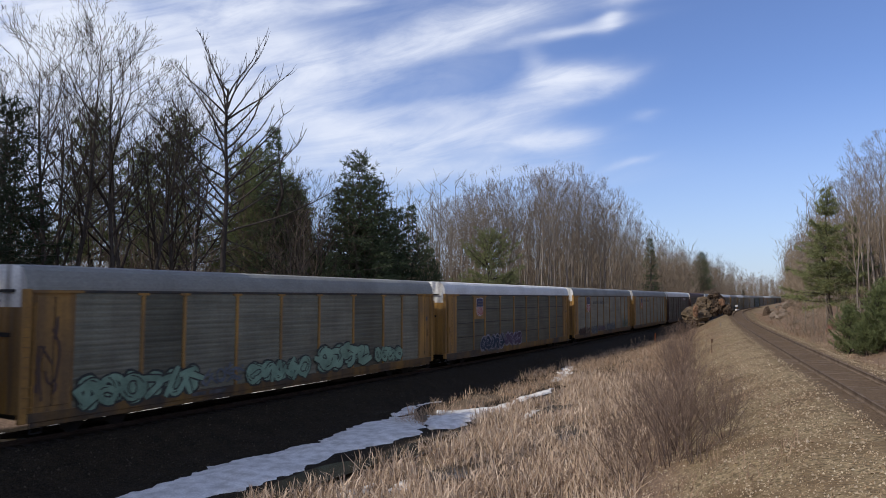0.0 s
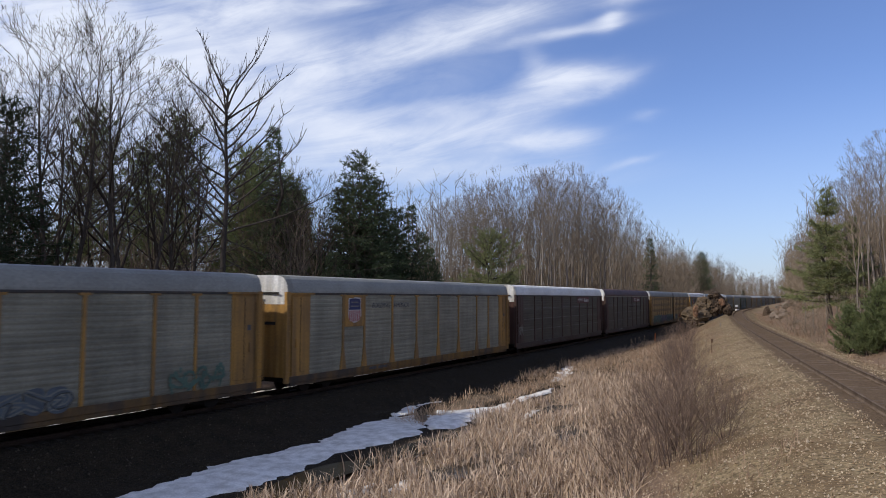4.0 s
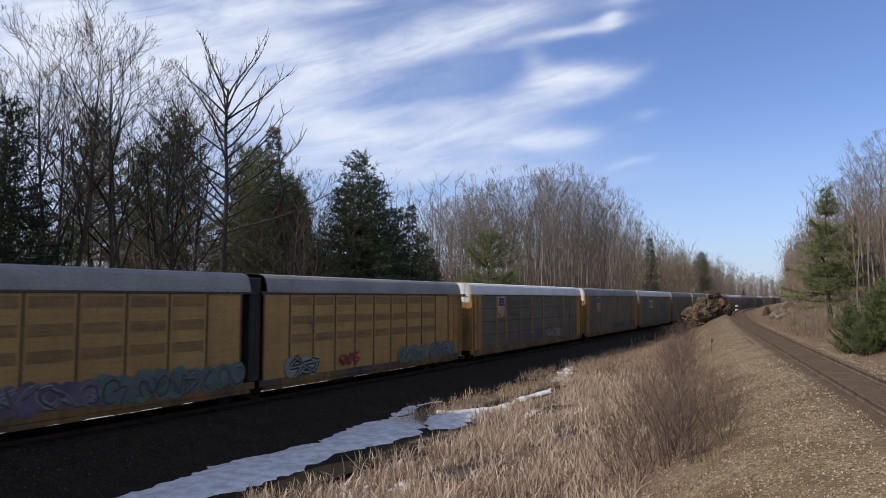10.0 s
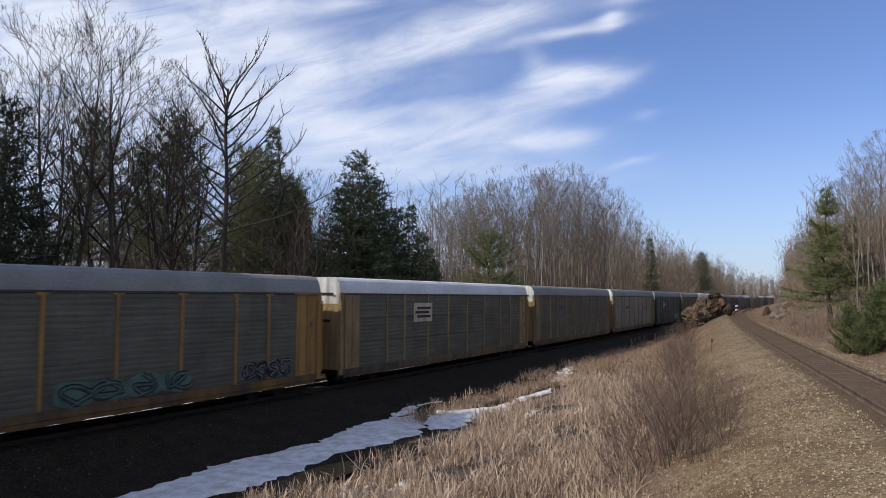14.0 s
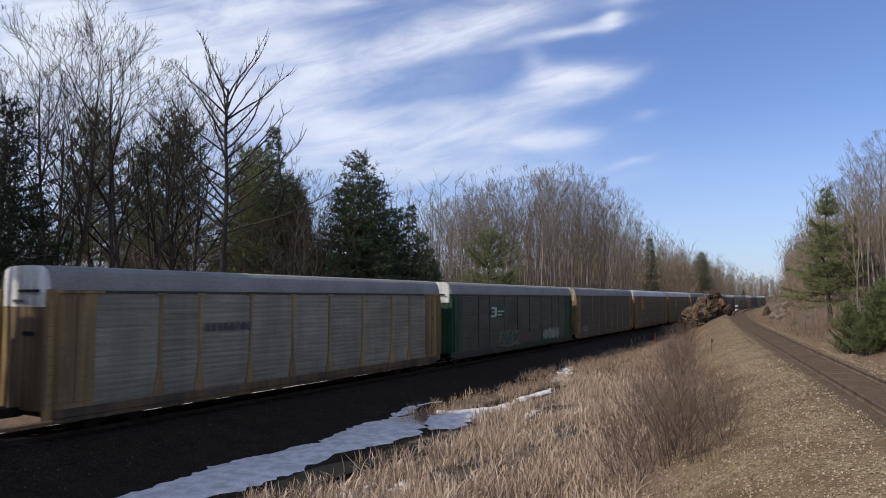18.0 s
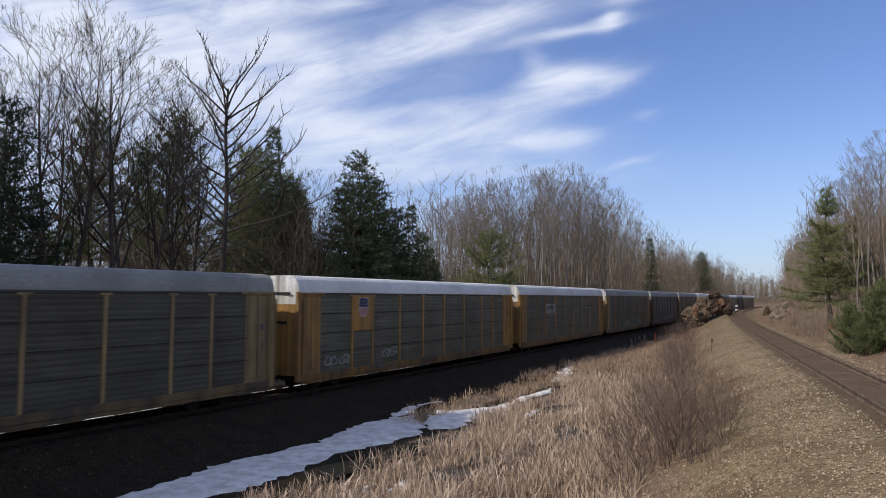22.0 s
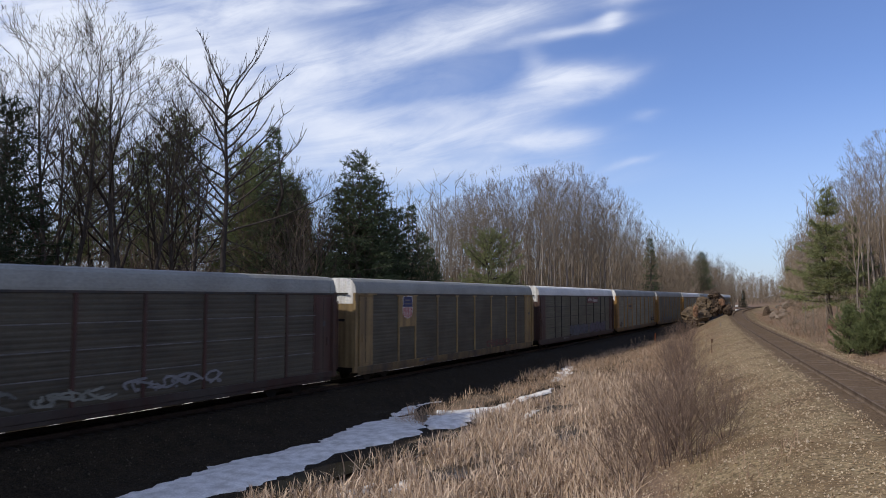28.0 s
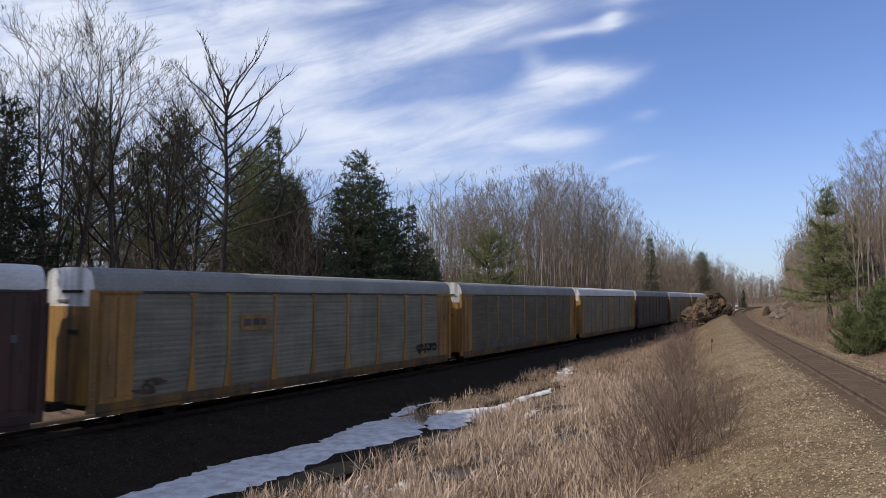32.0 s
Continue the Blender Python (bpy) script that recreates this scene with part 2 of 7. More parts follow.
M_SNOW = mat("old_snow", (0.73, 0.70, 0.66), 0.75, 0, 0.12, 2.2, (0.50, 0.47, 0.43), 0.9, 7)
M_ROCK = mat("weathered_rock", (0.17, 0.14, 0.11), 0.95, 0, 0.35, 0.8, (0.14, 0.095, 0.07), 0.6, 6, 0.15)
M_EARTH = mat("raw_brown_earth", (0.088, 0.060, 0.040), 1.0, 0, 0.35, 0.9, (0.036, 0.025, 0.018), 0.9, 6, 0.1)
M_ORANGE = mat("faded_orange_paint", (0.75, 0.20, 0.05), 0.6, 0, 0.1, 6)
M_WHITE = mat("white_paint", (0.78, 0.78, 0.76), 0.6, 0, 0.08, 3, (0.62, 0.6, 0.56), 0.05)


def ground_mat():
    """Soil that changes with what the land is: a weight for each kind of soil, and for a shade-dark one, is stored per
    vertex of the sheet.
    """
    ma = bpy.data.materials.new("ground_soils")
    ma.use_nodes = True
    nt = ma.node_tree
    N, L = nt.nodes.new, nt.links.new
    b = nt.nodes["Principled BSDF"]
    b.inputs["Specular IOR Level"].default_value = 0.15
    tc = N("ShaderNodeTexCoord")

    def noise_(scale, detail=5.0):
        n = N("ShaderNodeTexNoise")
        n.inputs["Scale"].default_value, n.inputs["Detail"].default_value = scale, detail
        L(tc.outputs["Object"], n.inputs["Vector"])
        return n.outputs["Fac"]

    fine, mid, broad, patch = noise_(9.0), noise_(1.6), noise_(0.22), noise_(0.55)
    vor = N("ShaderNodeTexVoronoi")
    vor.inputs["Scale"].default_value = 15.0
    L(tc.outputs["Object"], vor.inputs["Vector"])

    def two(c1, c2, f, lo=0.35, hi=0.65):
        r = N("ShaderNodeMapRange")
        r.inputs["From Min"].default_value, r.inputs["From Max"].default_value = lo, hi
        L(f, r.inputs["Value"])
        x = N("ShaderNodeMix")
        x.data_type = "RGBA"
        L(r.outputs[0], x.inputs["Factor"])
        x.inputs["A"].default_value, x.inputs["B"].default_value = (*c1, 1), (*c2, 1)
        return x.outputs["Result"]

    def over(a, bcol, f):
        x = N("ShaderNodeMix")
        x.data_type = "RGBA"
        L(f, x.inputs["Factor"])
        L(a, x.inputs["A"])
        L(bcol, x.inputs["B"])
        return x.outputs["Result"]

    litter = over(two((0.135, 0.090, 0.062), (0.23, 0.152, 0.104), mid), two((0.09, 0.062, 0.044), (0.25, 0.176, 0.122), fine), broad)
    marsh = two((0.09, 0.066, 0.045), (0.21, 0.155, 0.105), mid)
    gravel = over(two((0.105, 0.077, 0.043), (0.30, 0.228, 0.132), fine), two((0.095, 0.062, 0.034), (0.165, 0.112, 0.062), mid), two((0, 0, 0), (0.85, 0.85, 0.85), patch, 0.42, 0.60))
    # the train's shade is put into this near-black ballast and mud colour
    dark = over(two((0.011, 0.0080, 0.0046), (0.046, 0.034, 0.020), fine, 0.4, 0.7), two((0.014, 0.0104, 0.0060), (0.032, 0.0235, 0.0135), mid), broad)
    rusty = over(two((0.070, 0.045, 0.026), (0.165, 0.112, 0.068), fine), two((0.078, 0.052, 0.031), (0.128, 0.089, 0.055), mid), broad)
    att = {}
    for name in ("marsh", "gravel", "dark", "rusty"):
        a = N("ShaderNodeAttribute")
        a.attribute_name = name
        r = N("ShaderNodeMath")
        r.operation, r.use_clamp = "MULTIPLY_ADD", True
        L(mid, r.inputs[0])
        r.inputs[1].default_value = 0.5
        s = N("ShaderNodeMath")
        s.operation = "MULTIPLY_ADD"
        L(a.outputs["Fac"], s.inputs[0])
        s.inputs[1].default_value, s.inputs[2].default_value = 2.0, -0.75
        L(s.outputs[0], r.inputs[2])
        att[name] = r.outputs[0]
    col = over(litter, marsh, att["marsh"])
    col = over(col, gravel, att["gravel"])
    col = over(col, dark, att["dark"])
    col = over(col, rusty, att["rusty"])
    L(col, b.inputs["Base Color"])
    b.inputs["Roughness"].default_value = 0.95
    bp = N("ShaderNodeBump")
    bp.inputs["Strength"].default_value, bp.inputs["Distance"].default_value = 0.7, 0.06
    ad = N("ShaderNodeMath")
    L(fine, ad.inputs[0])
    L(vor.outputs["Distance"], ad.inputs[1])
    L(ad.outputs[0], bp.inputs["Height"])
    L(bp.outputs[0], b.inputs["Normal"])
    return ma


M_GROUND = ground_mat()

# ---- plan: the two tracks as curves on the ground ----
class Way:
    """A track's centreline: a start, a heading and a curvature that changes evenly between knots, straight beyond them."""

    def __init__(self, x, y, heading, knots, bends, side=0.0):
        self.s = np.arange(-900.0, 1100.0, 1.0)
        k = np.interp(self.s, knots, bends, left=0.0, right=0.0)
        zero = int(np.argmin(abs(self.s)))
        h = np.cumsum(k)
        self.h = h - h[zero] + heading
        px, py = np.cumsum(np.sin(self.h)), np.cumsum(np.cos(self.h))
        self.x = px - px[zero] + x - np.cos(self.h) * side
        self.y = py - py[zero] + y + np.sin(self.h) * side

    def at(self, s):
        return np.interp(s, self.s, self.x), np.interp(s, self.s, self.y), np.interp(s, self.s, self.h)

    def off(self, x, y):
        """Signed distance to the right of the line, by nearest point, and the place along it."""
        x, y = np.asarray(x, float), np.asarray(y, float)
        sel = slice(500, 1900, 4)
        cx, cy, ch, cs = self.x[sel], self.y[sel], self.h[sel], self.s[sel]
        d = np.empty(x.shape)
        along = np.empty(x.shape)
        fx, fy, fd, fa = x.ravel(), y.ravel(), d.ravel(), along.ravel()
        for i in range(0, len(fx), 4000):
            gx, gy = fx[i:i + 4000, None] - cx, fy[i:i + 4000, None] - cy
            j = np.argmin(gx * gx + gy * gy, axis=1)
            r = np.arange(len(j))
            fd[i:i + 4000] = gx[r, j] * np.cos(ch[j]) - gy[r, j] * np.sin(ch[j])
            fa[i:i + 4000] = cs[j] + gx[r, j] * np.sin(ch[j]) + gy[r, j] * np.cos(ch[j])
        return fd.reshape(x.shape), fa.reshape(x.shape)


LEFT = Way(-21.746, 9.351, radians(31.314), [-20, 20, 60, 100, 140, 180, 230, 300, 380],
           [-0.001105, -0.000839, -0.000568, -0.000198, -0.000101, -0.000016, 0.000105, 0.000213, 0.000318], side=1.55)
RIGHT = Way(13.16, 20.8, radians(20.1), [0, 40, 80, 110, 150, 190, 215, 300],
            [0.0, 0.0004, 0.0008, 0.0010, 0.0012, 0.0008, 0.0001, 0.0002])
RAIL_R = 2.05


def rough(x, y, seed=0.0):
    """Unevenness of the land, in metres, at three sizes."""
    return (0.5 * np.sin(x * 0.31 + 1.7 * np.sin(y * 0.23 + seed)) * np.cos(y * 0.27 + 0.8 * np.sin(x * 0.19))
            + 0.3 * np.sin(x * 0.83 + y * 0.61 + seed) * np.sin(y * 0.97 - x * 0.37) + 0.2 * np.sin(x * 2.1 + seed) * np.sin(y * 2.3 + 1.0))


def land(x, y):
    """Height of the ground."""
    dl, sl = LEFT.off(x, y)
    dr, sr = RIGHT.off(x, y)
    n = rough(x, y)
    a = np.abs(dl)
    left_bed = np.interp(a, [0, 1.9, 3.9, 5.2, 9], [-0.19, -0.21, -1.02, -1.18, -1.1])
    far_side = np.interp(-dl, [0, 1.9, 3.6, 5.5, 9, 20, 60, 200], [-0.19, -0.21, -0.85, -0.9, -0.45, 0.2, 2.0, 5.0])
    low = np.where(dl > 0, left_bed, far_side)
    low = low + n * np.interp(a, [2, 6, 14], [0.02, 0.10, 0.22])
    # tussocks along the ditch
    tus = np.sin(x * 1.9 + 1.3 * np.sin(y * 1.1)) * np.cos(y * 1.6 + 1.1 * np.sin(x * 1.3))
    low = low + 0.34 * np.maximum(0, tus) * np.interp(dl, [4.2, 4.9, 6.8, 7.3], [0, 1, 1, 0]) * np.interp(sl, [28, 34, 56, 62], [0, 1, 1, 0])
    # right-hand embankment, then a rising rocky bank beyond it
    up = np.interp(dr, [-9.5, -7.6, -4.3, -3.2, -1.9, 1.9, 3.0, 4.6, 6.4, 9.5, 13.0, 25.0, 60, 200],
                   [-1.1, -0.95, 0.95, 1.45, 1.80, 1.80, 1.30, 1.35, 2.1, 4.2, 5.5, 6.8, 9.0, 12.0])
    up = up + n * np.interp(dr, [-9, -6, -3, -2, 2, 3.5, 7, 12], [0.15, 0.22, 0.12, 0.02, 0.02, 0.15, 0.55, 0.7])
    t = np.clip((dr + 9.5) / 2.2, 0, 1)
    base = low * (1 - t) + np.maximum(up, low) * t
    # the strip between the tracks closes up in the distance
    between = (dl > 0) & (dr < 0)
    gap = np.clip((dl - 1.9) / np.maximum(dl - dr - 3.8, 0.1), 0, 1)
    narrow = np.interp(dl - dr, [10, 15], [1.0, 0.0]) * between
    base = base * (1 - narrow) + (-0.34 + (1.75 + 0.34) * gap ** 1.2 - 0.5 * np.sin(np.pi * gap)) * narrow
    base = np.where(np.abs(dr) < 1.6, np.maximum(base, 1.878 + 0.010 * n), base)
    knoll = 3.05 - 0.32 * np.maximum(0, np.hypot(x, y + 1.0) - 1.6) ** 1.35
    return np.where(np.hypot(x, y) < 9, np.maximum(base, knoll), base)


def span(lo, hi, step, reach, grow=1.25):
    core = list(np.arange(lo, hi + step * 0.5, step))
    d, left, right = step, [], []
    a, b = core[0], core[-1]
    while a > -reach or b < reach:
        d *= grow
        a, b = a - d, b + d
        left.append(a)
        right.append(b)
    return np.array(left[::-1] + core + right)


def grid_mesh(name, xs, ys, zfun):
    gx, gy = np.meshgrid(xs, ys)
    gz = zfun(gx, gy)
    n, mcount = len(ys), len(xs)
    idx = np.arange(n * mcount).reshape(n, mcount)
    quads = np.stack([idx[:-1, :-1], idx[:-1, 1:], idx[1:, 1:], idx[1:, :-1]], -1).reshape(-1, 4)
    return fast_mesh(name, np.stack([gx, gy, gz], -1).reshape(-1, 3), quads)


def fast_mesh(name, verts, faces, smooth=True):
    """verts (n, 3); faces (m, 3) or (m, 4) of one size."""
    me = bpy.data.meshes.new(name)
    verts, faces = np.asarray(verts, np.float32), np.asarray(faces, np.int32)
    k = faces.shape[1]
    me.vertices.add(len(verts))
    me.vertices.foreach_set("co", verts.ravel())
    me.loops.add(faces.size)
    me.loops.foreach_set("vertex_index", faces.ravel())
    me.polygons.add(len(faces))
    me.polygons.foreach_set("loop_start", np.arange(0, faces.size, k, dtype=np.int32))
    me.polygons.foreach_set("loop_total", np.full(len(faces), k, np.int32))
    me.polygons.foreach_set("use_smooth", np.full(len(faces), smooth, bool))
    me.update(calc_edges=True)
    return me


def part(name, bm, material, parent=None, label=""):
    """Links a bmesh or a mesh as one object under a thing or a part."""
    if isinstance(bm, bpy.types.Mesh):
        me = bm
    else:
        me = bpy.data.meshes.new(name)
        bm.to_mesh(me)
        bm.free()
    ob = new(name, me)
    if not me.materials:
        me.materials.append(material)
    elif me.materials[0] is not material:
        ob.material_slots[0].link = "OBJECT"
        ob.material_slots[0].material = material
    if parent is not None:
        ob.parent = parent
    if label:
        tagged(ob, label)
    return ob


def thing(name, label, category, group="", kind="", m=None):
    ob = new(name)
    ob.empty_display_size = 0.2
    if m is not None:
        ob.matrix_basis = m
    return tagged(ob, label, category, group, kind)


def box(bm, x0, x1, y0, y1, z0, z1, bevel=0.0):
    g = bmesh.ops.create_cube(bm, size=1.0)
    for v in g["verts"]:
        v.co = (x0 + (v.co.x + 0.5) * (x1 - x0), y0 + (v.co.y + 0.5) * (y1 - y0), z0 + (v.co.z + 0.5) * (z1 - z0))
    if bevel:
        es = list({e for v in g["verts"] for e in v.link_edges})
        bmesh.ops.bevel(bm, geom=es, offset=bevel, segments=1, affect="EDGES")
    return bm


def boxes(*specs, bevel=0.0):
    bm = bmesh.new()
    for s in specs:
        box(bm, *s, bevel=bevel)
    return bm


def land1(x, y):
    return float(land(np.array([float(x)]), np.array([float(y)]))[0])


def build_ground():
    xs, ys = span(-45, 75, 0.7, 3500), span(4, 130, 0.7, 3500)
    me = grid_mesh("ground", xs, ys, land)
    co = np.empty(len(me.vertices) * 3, np.float32)
    me.vertices.foreach_get("co", co)
    co = co.reshape(-1, 3)
    dl, sl = LEFT.off(co[:, 0], co[:, 1])
    dr, _ = RIGHT.off(co[:, 0], co[:, 1])
    w = {
        # dark: ballast with the train's shade in its colour, and the wet mud strip
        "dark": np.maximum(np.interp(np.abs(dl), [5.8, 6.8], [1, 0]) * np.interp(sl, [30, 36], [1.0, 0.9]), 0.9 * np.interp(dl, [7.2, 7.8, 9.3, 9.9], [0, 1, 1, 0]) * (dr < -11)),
        "marsh": np.interp(dl, [5, 7], [0, 1]) * np.interp(dr, [-8.0, -6.5], [1, 0]),
        "gravel": np.interp(dr, [-6.6, -4.8, 2.8, 4.5], [0, 1, 1, 0]),
        "rusty": np.interp(np.abs(dr), [1.0, 1.9], [0.9, 0]),
    }
    for name, a in w.items():
        at = me.attributes.new(name, "FLOAT", "POINT")
        at.data.foreach_set("value", a.astype(np.float32))
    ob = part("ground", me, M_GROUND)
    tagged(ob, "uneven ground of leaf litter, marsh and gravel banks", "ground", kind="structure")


def rail_mesh(way, side, z, s0, s1, step=2.0):
    prof = [(-0.07, -0.17), (-0.07, -0.155), (-0.012, -0.13), (-0.012, -0.045), (-0.036, -0.03), (-0.036, 0.0), (0.036, 0.0),
            (0.036, -0.03), (0.012, -0.045), (0.012, -0.13), (0.07, -0.155), (0.07, -0.17)]
    ss = np.arange(s0, s1 + 0.1, step)
    x, y, h = way.at(ss)
    vs = []
    for o, dz in prof:
        vs.append(np.stack([x + np.cos(h) * (side + o), y - np.sin(h) * (side + o), np.full_like(x, z + dz)], -1))
    n, k = len(ss), len(prof)
    v = np.stack(vs, 1).reshape(-1, 3)
    i = np.arange(n - 1)[:, None] * k + np.arange(k)[None]
    j = np.arange(n - 1)[:, None] * k + (np.arange(k)[None] + 1) % k
    return fast_mesh("rail", v, np.stack([i, j, j + k, i + k], -1).reshape(-1, 4), smooth=False)


def build_track(way, z, s0, s1, label, tie0, tie1, steel, tie_wood):
    tr = thing("railway_track", label, "railway track", kind="structure")
    for side in (-0.755, 0.755):
        part("rail", rail_mesh(way, side, z, s0, s1), steel, tr, "worn steel rail")
    bm = boxes((-1.3, 1.3, -0.11, 0.11, -0.34, -0.165), bevel=0.012)
    me = bpy.data.meshes.new("tie")
    bm.to_mesh(me)
    bm.free()
    rnd = random.Random(5)
    for s in np.arange(tie0, tie1, 0.55):
        x, y, h = way.at(s)
        t = part("tie", me, tie_wood, tr)
        t.matrix_basis = pose(float(x), float(y), z - 0.012 + rnd.uniform(-0.01, 0.012), 0, 0, -math.degrees(float(h)) + rnd.uniform(-1.2, 1.2))


build_ground()
build_track(RIGHT, RAIL_R, -40, 420, "rusty-ballasted single track with worn steel rails curving away", -4, 70, M_STEEL, M_TIE)
build_track(LEFT, 0.0, -200, 600, "track under the passing freight train, its shade put into dark colours", 5, 75, M_RAIL_SHADED, M_TIE_SHADED)

# ---- the train ----
SPEED = 17.941
JOINTS = [14.12, 42.16, 70.27, 98.25, 126.3, 154.6, 182.3, 205.2, 225.6, 253.9, 281.85, 309.95, 337.85, 366.0, 394.0, 422.0, 450.05,
          478.1, 506.1, 534.3, 562.4, 590.6, 618.7, 646.6, 674.7, 702.8, 730.9, 759.0]
PAINT = {}


def paint(name, color, color2=None, dirt=(0.07, 0.052, 0.04), rough_=0.6, spread=0.14, metal=0.0):
    if name not in PAINT:
        if "roof" in name:
            dirt = None
        PAINT[name] = mat(name, color, rough_, metal, spread, 0.5, color2, 0.06, 22, 0.05, dirt=dirt,
                          dirt_max=0.25 if "panel" in name else 0.75, streak=0.10 if "ochre" in name else 0.22 if "panel" in name else 0.0)
    return PAINT[name]


YELLOW = ("dirty_yellow_paint", (0.345, 0.188, 0.046), (0.235, 0.134, 0.044))
TAN = ("faded_tan_yellow_paint", (0.285, 0.198, 0.088), (0.195, 0.138, 0.064))
MAROON = ("dirty_maroon_paint", (0.064, 0.030, 0.024), (0.042, 0.022, 0.018))
GREEN = ("dark_green_paint", (0.014, 0.070, 0.032), (0.012, 0.042, 0.022))
GALV = ("galvanized_grey_panel", (0.180, 0.175, 0.130), (0.130, 0.125, 0.090))
SILVER = ("bright_galvanized_panel", (0.225, 0.216, 0.164), (0.165, 0.157, 0.118))
SLATE = ("dull_slate_panel", (0.103, 0.101, 0.072), (0.074, 0.071, 0.050))
BROWNED = ("rust_browned_panel", (0.070, 0.063, 0.046), (0.048, 0.042, 0.031))
GREENGREY = ("sooty_green_grey_panel", (0.068, 0.075, 0.055), (0.046, 0.050, 0.037))
ROOF_GREY = ("weathered_grey_roof", (0.232, 0.234, 0.212), (0.186, 0.184, 0.166))
ROOF_PALE = ("pale_zinc_roof", (0.60, 0.60, 0.58), (0.50, 0.495, 0.47))
ROOF_BROWN = ("rusted_brown_roof", (0.080, 0.040, 0.034), (0.052, 0.028, 0.024))
CAP_WHITE = ("chalky_white_end_paint", (0.74, 0.73, 0.70), (0.60, 0.58, 0.53))
BLACK = ("black_rubber_bellows", (0.015, 0.015, 0.016), (0.02, 0.02, 0.02))
# shadow line below the eave, painted as a dark strip on the top rail
SHADOW = ("eave_shadow_strip", (0.030, 0.030, 0.031), (0.045, 0.043, 0.041))
SOOTY = ("sooty_brown_grey_panel", (0.074, 0.070, 0.050), (0.050, 0.045, 0.032))
TAN_CAP = ("faded_tan_end_paint", (0.52, 0.43, 0.31), (0.40, 0.33, 0.24))
SEAM = ("dark_brown_joint_strip", (0.085, 0.055, 0.026), (0.06, 0.04, 0.022))
OCHRE = ("plain_ochre_panel", (0.318, 0.196, 0.062), (0.278, 0.170, 0.055))


def P_(key):
    return paint(*key)


def ribbed_panel(width, z0, z1, pitch=0.20, depth=0.009, y=-1.50):
    """A side screen of pressed steel with level ribs; it is closed at the back."""
    n = max(4, int((z1 - z0) / pitch))
    zs, ys = [], []
    for i in range(n):
        a = z0 + (z1 - z0) * i / n
        h = (z1 - z0) / n
        for f, d in ((0.0, 0.0), (0.28, -depth), (0.62, -depth), (0.86, 0.0)):
            zs.append(a + f * h)
            ys.append(y + d)
    zs.append(z1)
    ys.append(y)
    w = width / 2
    v = [(-w, yy, zz) for yy, zz in zip(ys, zs)] + [(w, yy, zz) for yy, zz in zip(ys, zs)]
    m = len(zs)
    f = [(i, i + m, i + m + 1, i + 1) for i in range(m - 1)]
    v += [(-w, y + 0.03, z0), (w, y + 0.03, z0), (w, y + 0.03, z1), (-w, y + 0.03, z1)]
    f.append((2 * m + 1, 2 * m, 2 * m + 3, 2 * m + 2))
    return fast_mesh("side_panel", v, f, smooth=False)


def flat_panel(width, z0, z1, y=-1.50):
    bm = boxes((-width / 2, width / 2, y, y + 0.03, z0, z1))
    box(bm, -width / 2 + 0.06, width / 2 - 0.06, y - 0.012, y, z0 + 0.1, z1 - 0.12)
    me = bpy.data.meshes.new("side_panel")
    bm.to_mesh(me)
    bm.free()
    return me


def roof_mesh(length, ribs=0.72):
    """The rounded sheet roof with shallow cross ribs and a lip along each eave."""
    prof = [(1.555, 5.03), (1.555, 5.13), (1.525, 5.30), (1.47, 5.50), (1.39, 5.69), (1.24, 5.83), (0.95, 5.89), (0, 5.92)]
    prof = prof + [(-a, b) for a, b in prof[-2::-1]]
    n = int(length / ribs)
    xs, lift = [], []
    for i in range(n):
        a = -length / 2 + length * i / n
        h = length / n
        xs += [a, a + 0.42 * h, a + 0.46 * h, a + 0.54 * h, a + 0.58 * h]
        lift += [0, 0, 0.012, 0.012, 0]
    xs.append(length / 2)
    lift.append(0)
    v, f = [], []
    k = len(prof)
    for x, up in zip(xs, lift):
        for yy, zz in prof:
            s = 1.0 if abs(yy) < 1.53 else 0.0
            v.append((x, yy, zz + up * s))
    for i in range(len(xs) - 1):
        for j in range(k - 1):
            f.append((i * k + j, i * k + j + 1, (i + 1) * k + j + 1, (i + 1) * k + j))
    # inside, 6 cm lower, and the lip
    me = fast_mesh("roof", v, f, smooth=False)
    return me


def end_mesh(z0, z1, bulge=0.32, half=1.42, steps=8, curve_top=False):
    """A folding end door, bowed outwards in plan, with upright pleats. It stands at x = 0 and bows towards -x."""
    v, f = [], []
    for i in range(steps * 2 + 1):
        a = -1 + i / steps
        x = -bulge * (1 - abs(a) ** 2.4) - (0.03 if i % 2 else 0.0)
        yy = a * half
        top = z1
        if curve_top:
            top = float(np.interp(abs(yy), [0, 0.95, 1.24, 1.39, 1.47, 1.525], [5.92, 5.89, 5.83, 5.69, 5.50, 5.30])) - 0.02
        v += [(x, yy, z0), (x, yy, top)]
    for i in range(steps * 2):
        f.append((2 * i, 2 * i + 1, 2 * i + 3, 2 * i + 2))
    return fast_mesh("end_door", v, f, smooth=False)


def wheel_mesh():
    bm = bmesh.new()
    m = Matrix.Rotation(radians(90), 4, "X")
    for y, d, r in ((0.0, 0.13, 0.42), (0.07, 0.03, 0.455), (-0.05, 0.06, 0.13)):
        bmesh.ops.create_cone(bm, cap_ends=True, segments=14, radius1=r, radius2=r * 0.97, depth=d, matrix=Matrix.Translation((0, y, 0)) @ m)
    me = bpy.data.meshes.new("wheel")
    bm.to_mesh(me)
    bm.free()
    return me


MESH = {}


def cached(key, fn):
    if key not in MESH:
        MESH[key] = fn()
    return MESH[key]


def mesh_of(bm, name):
    me = bpy.data.meshes.new(name)
    bm.to_mesh(me)
    bm.free()
    return me


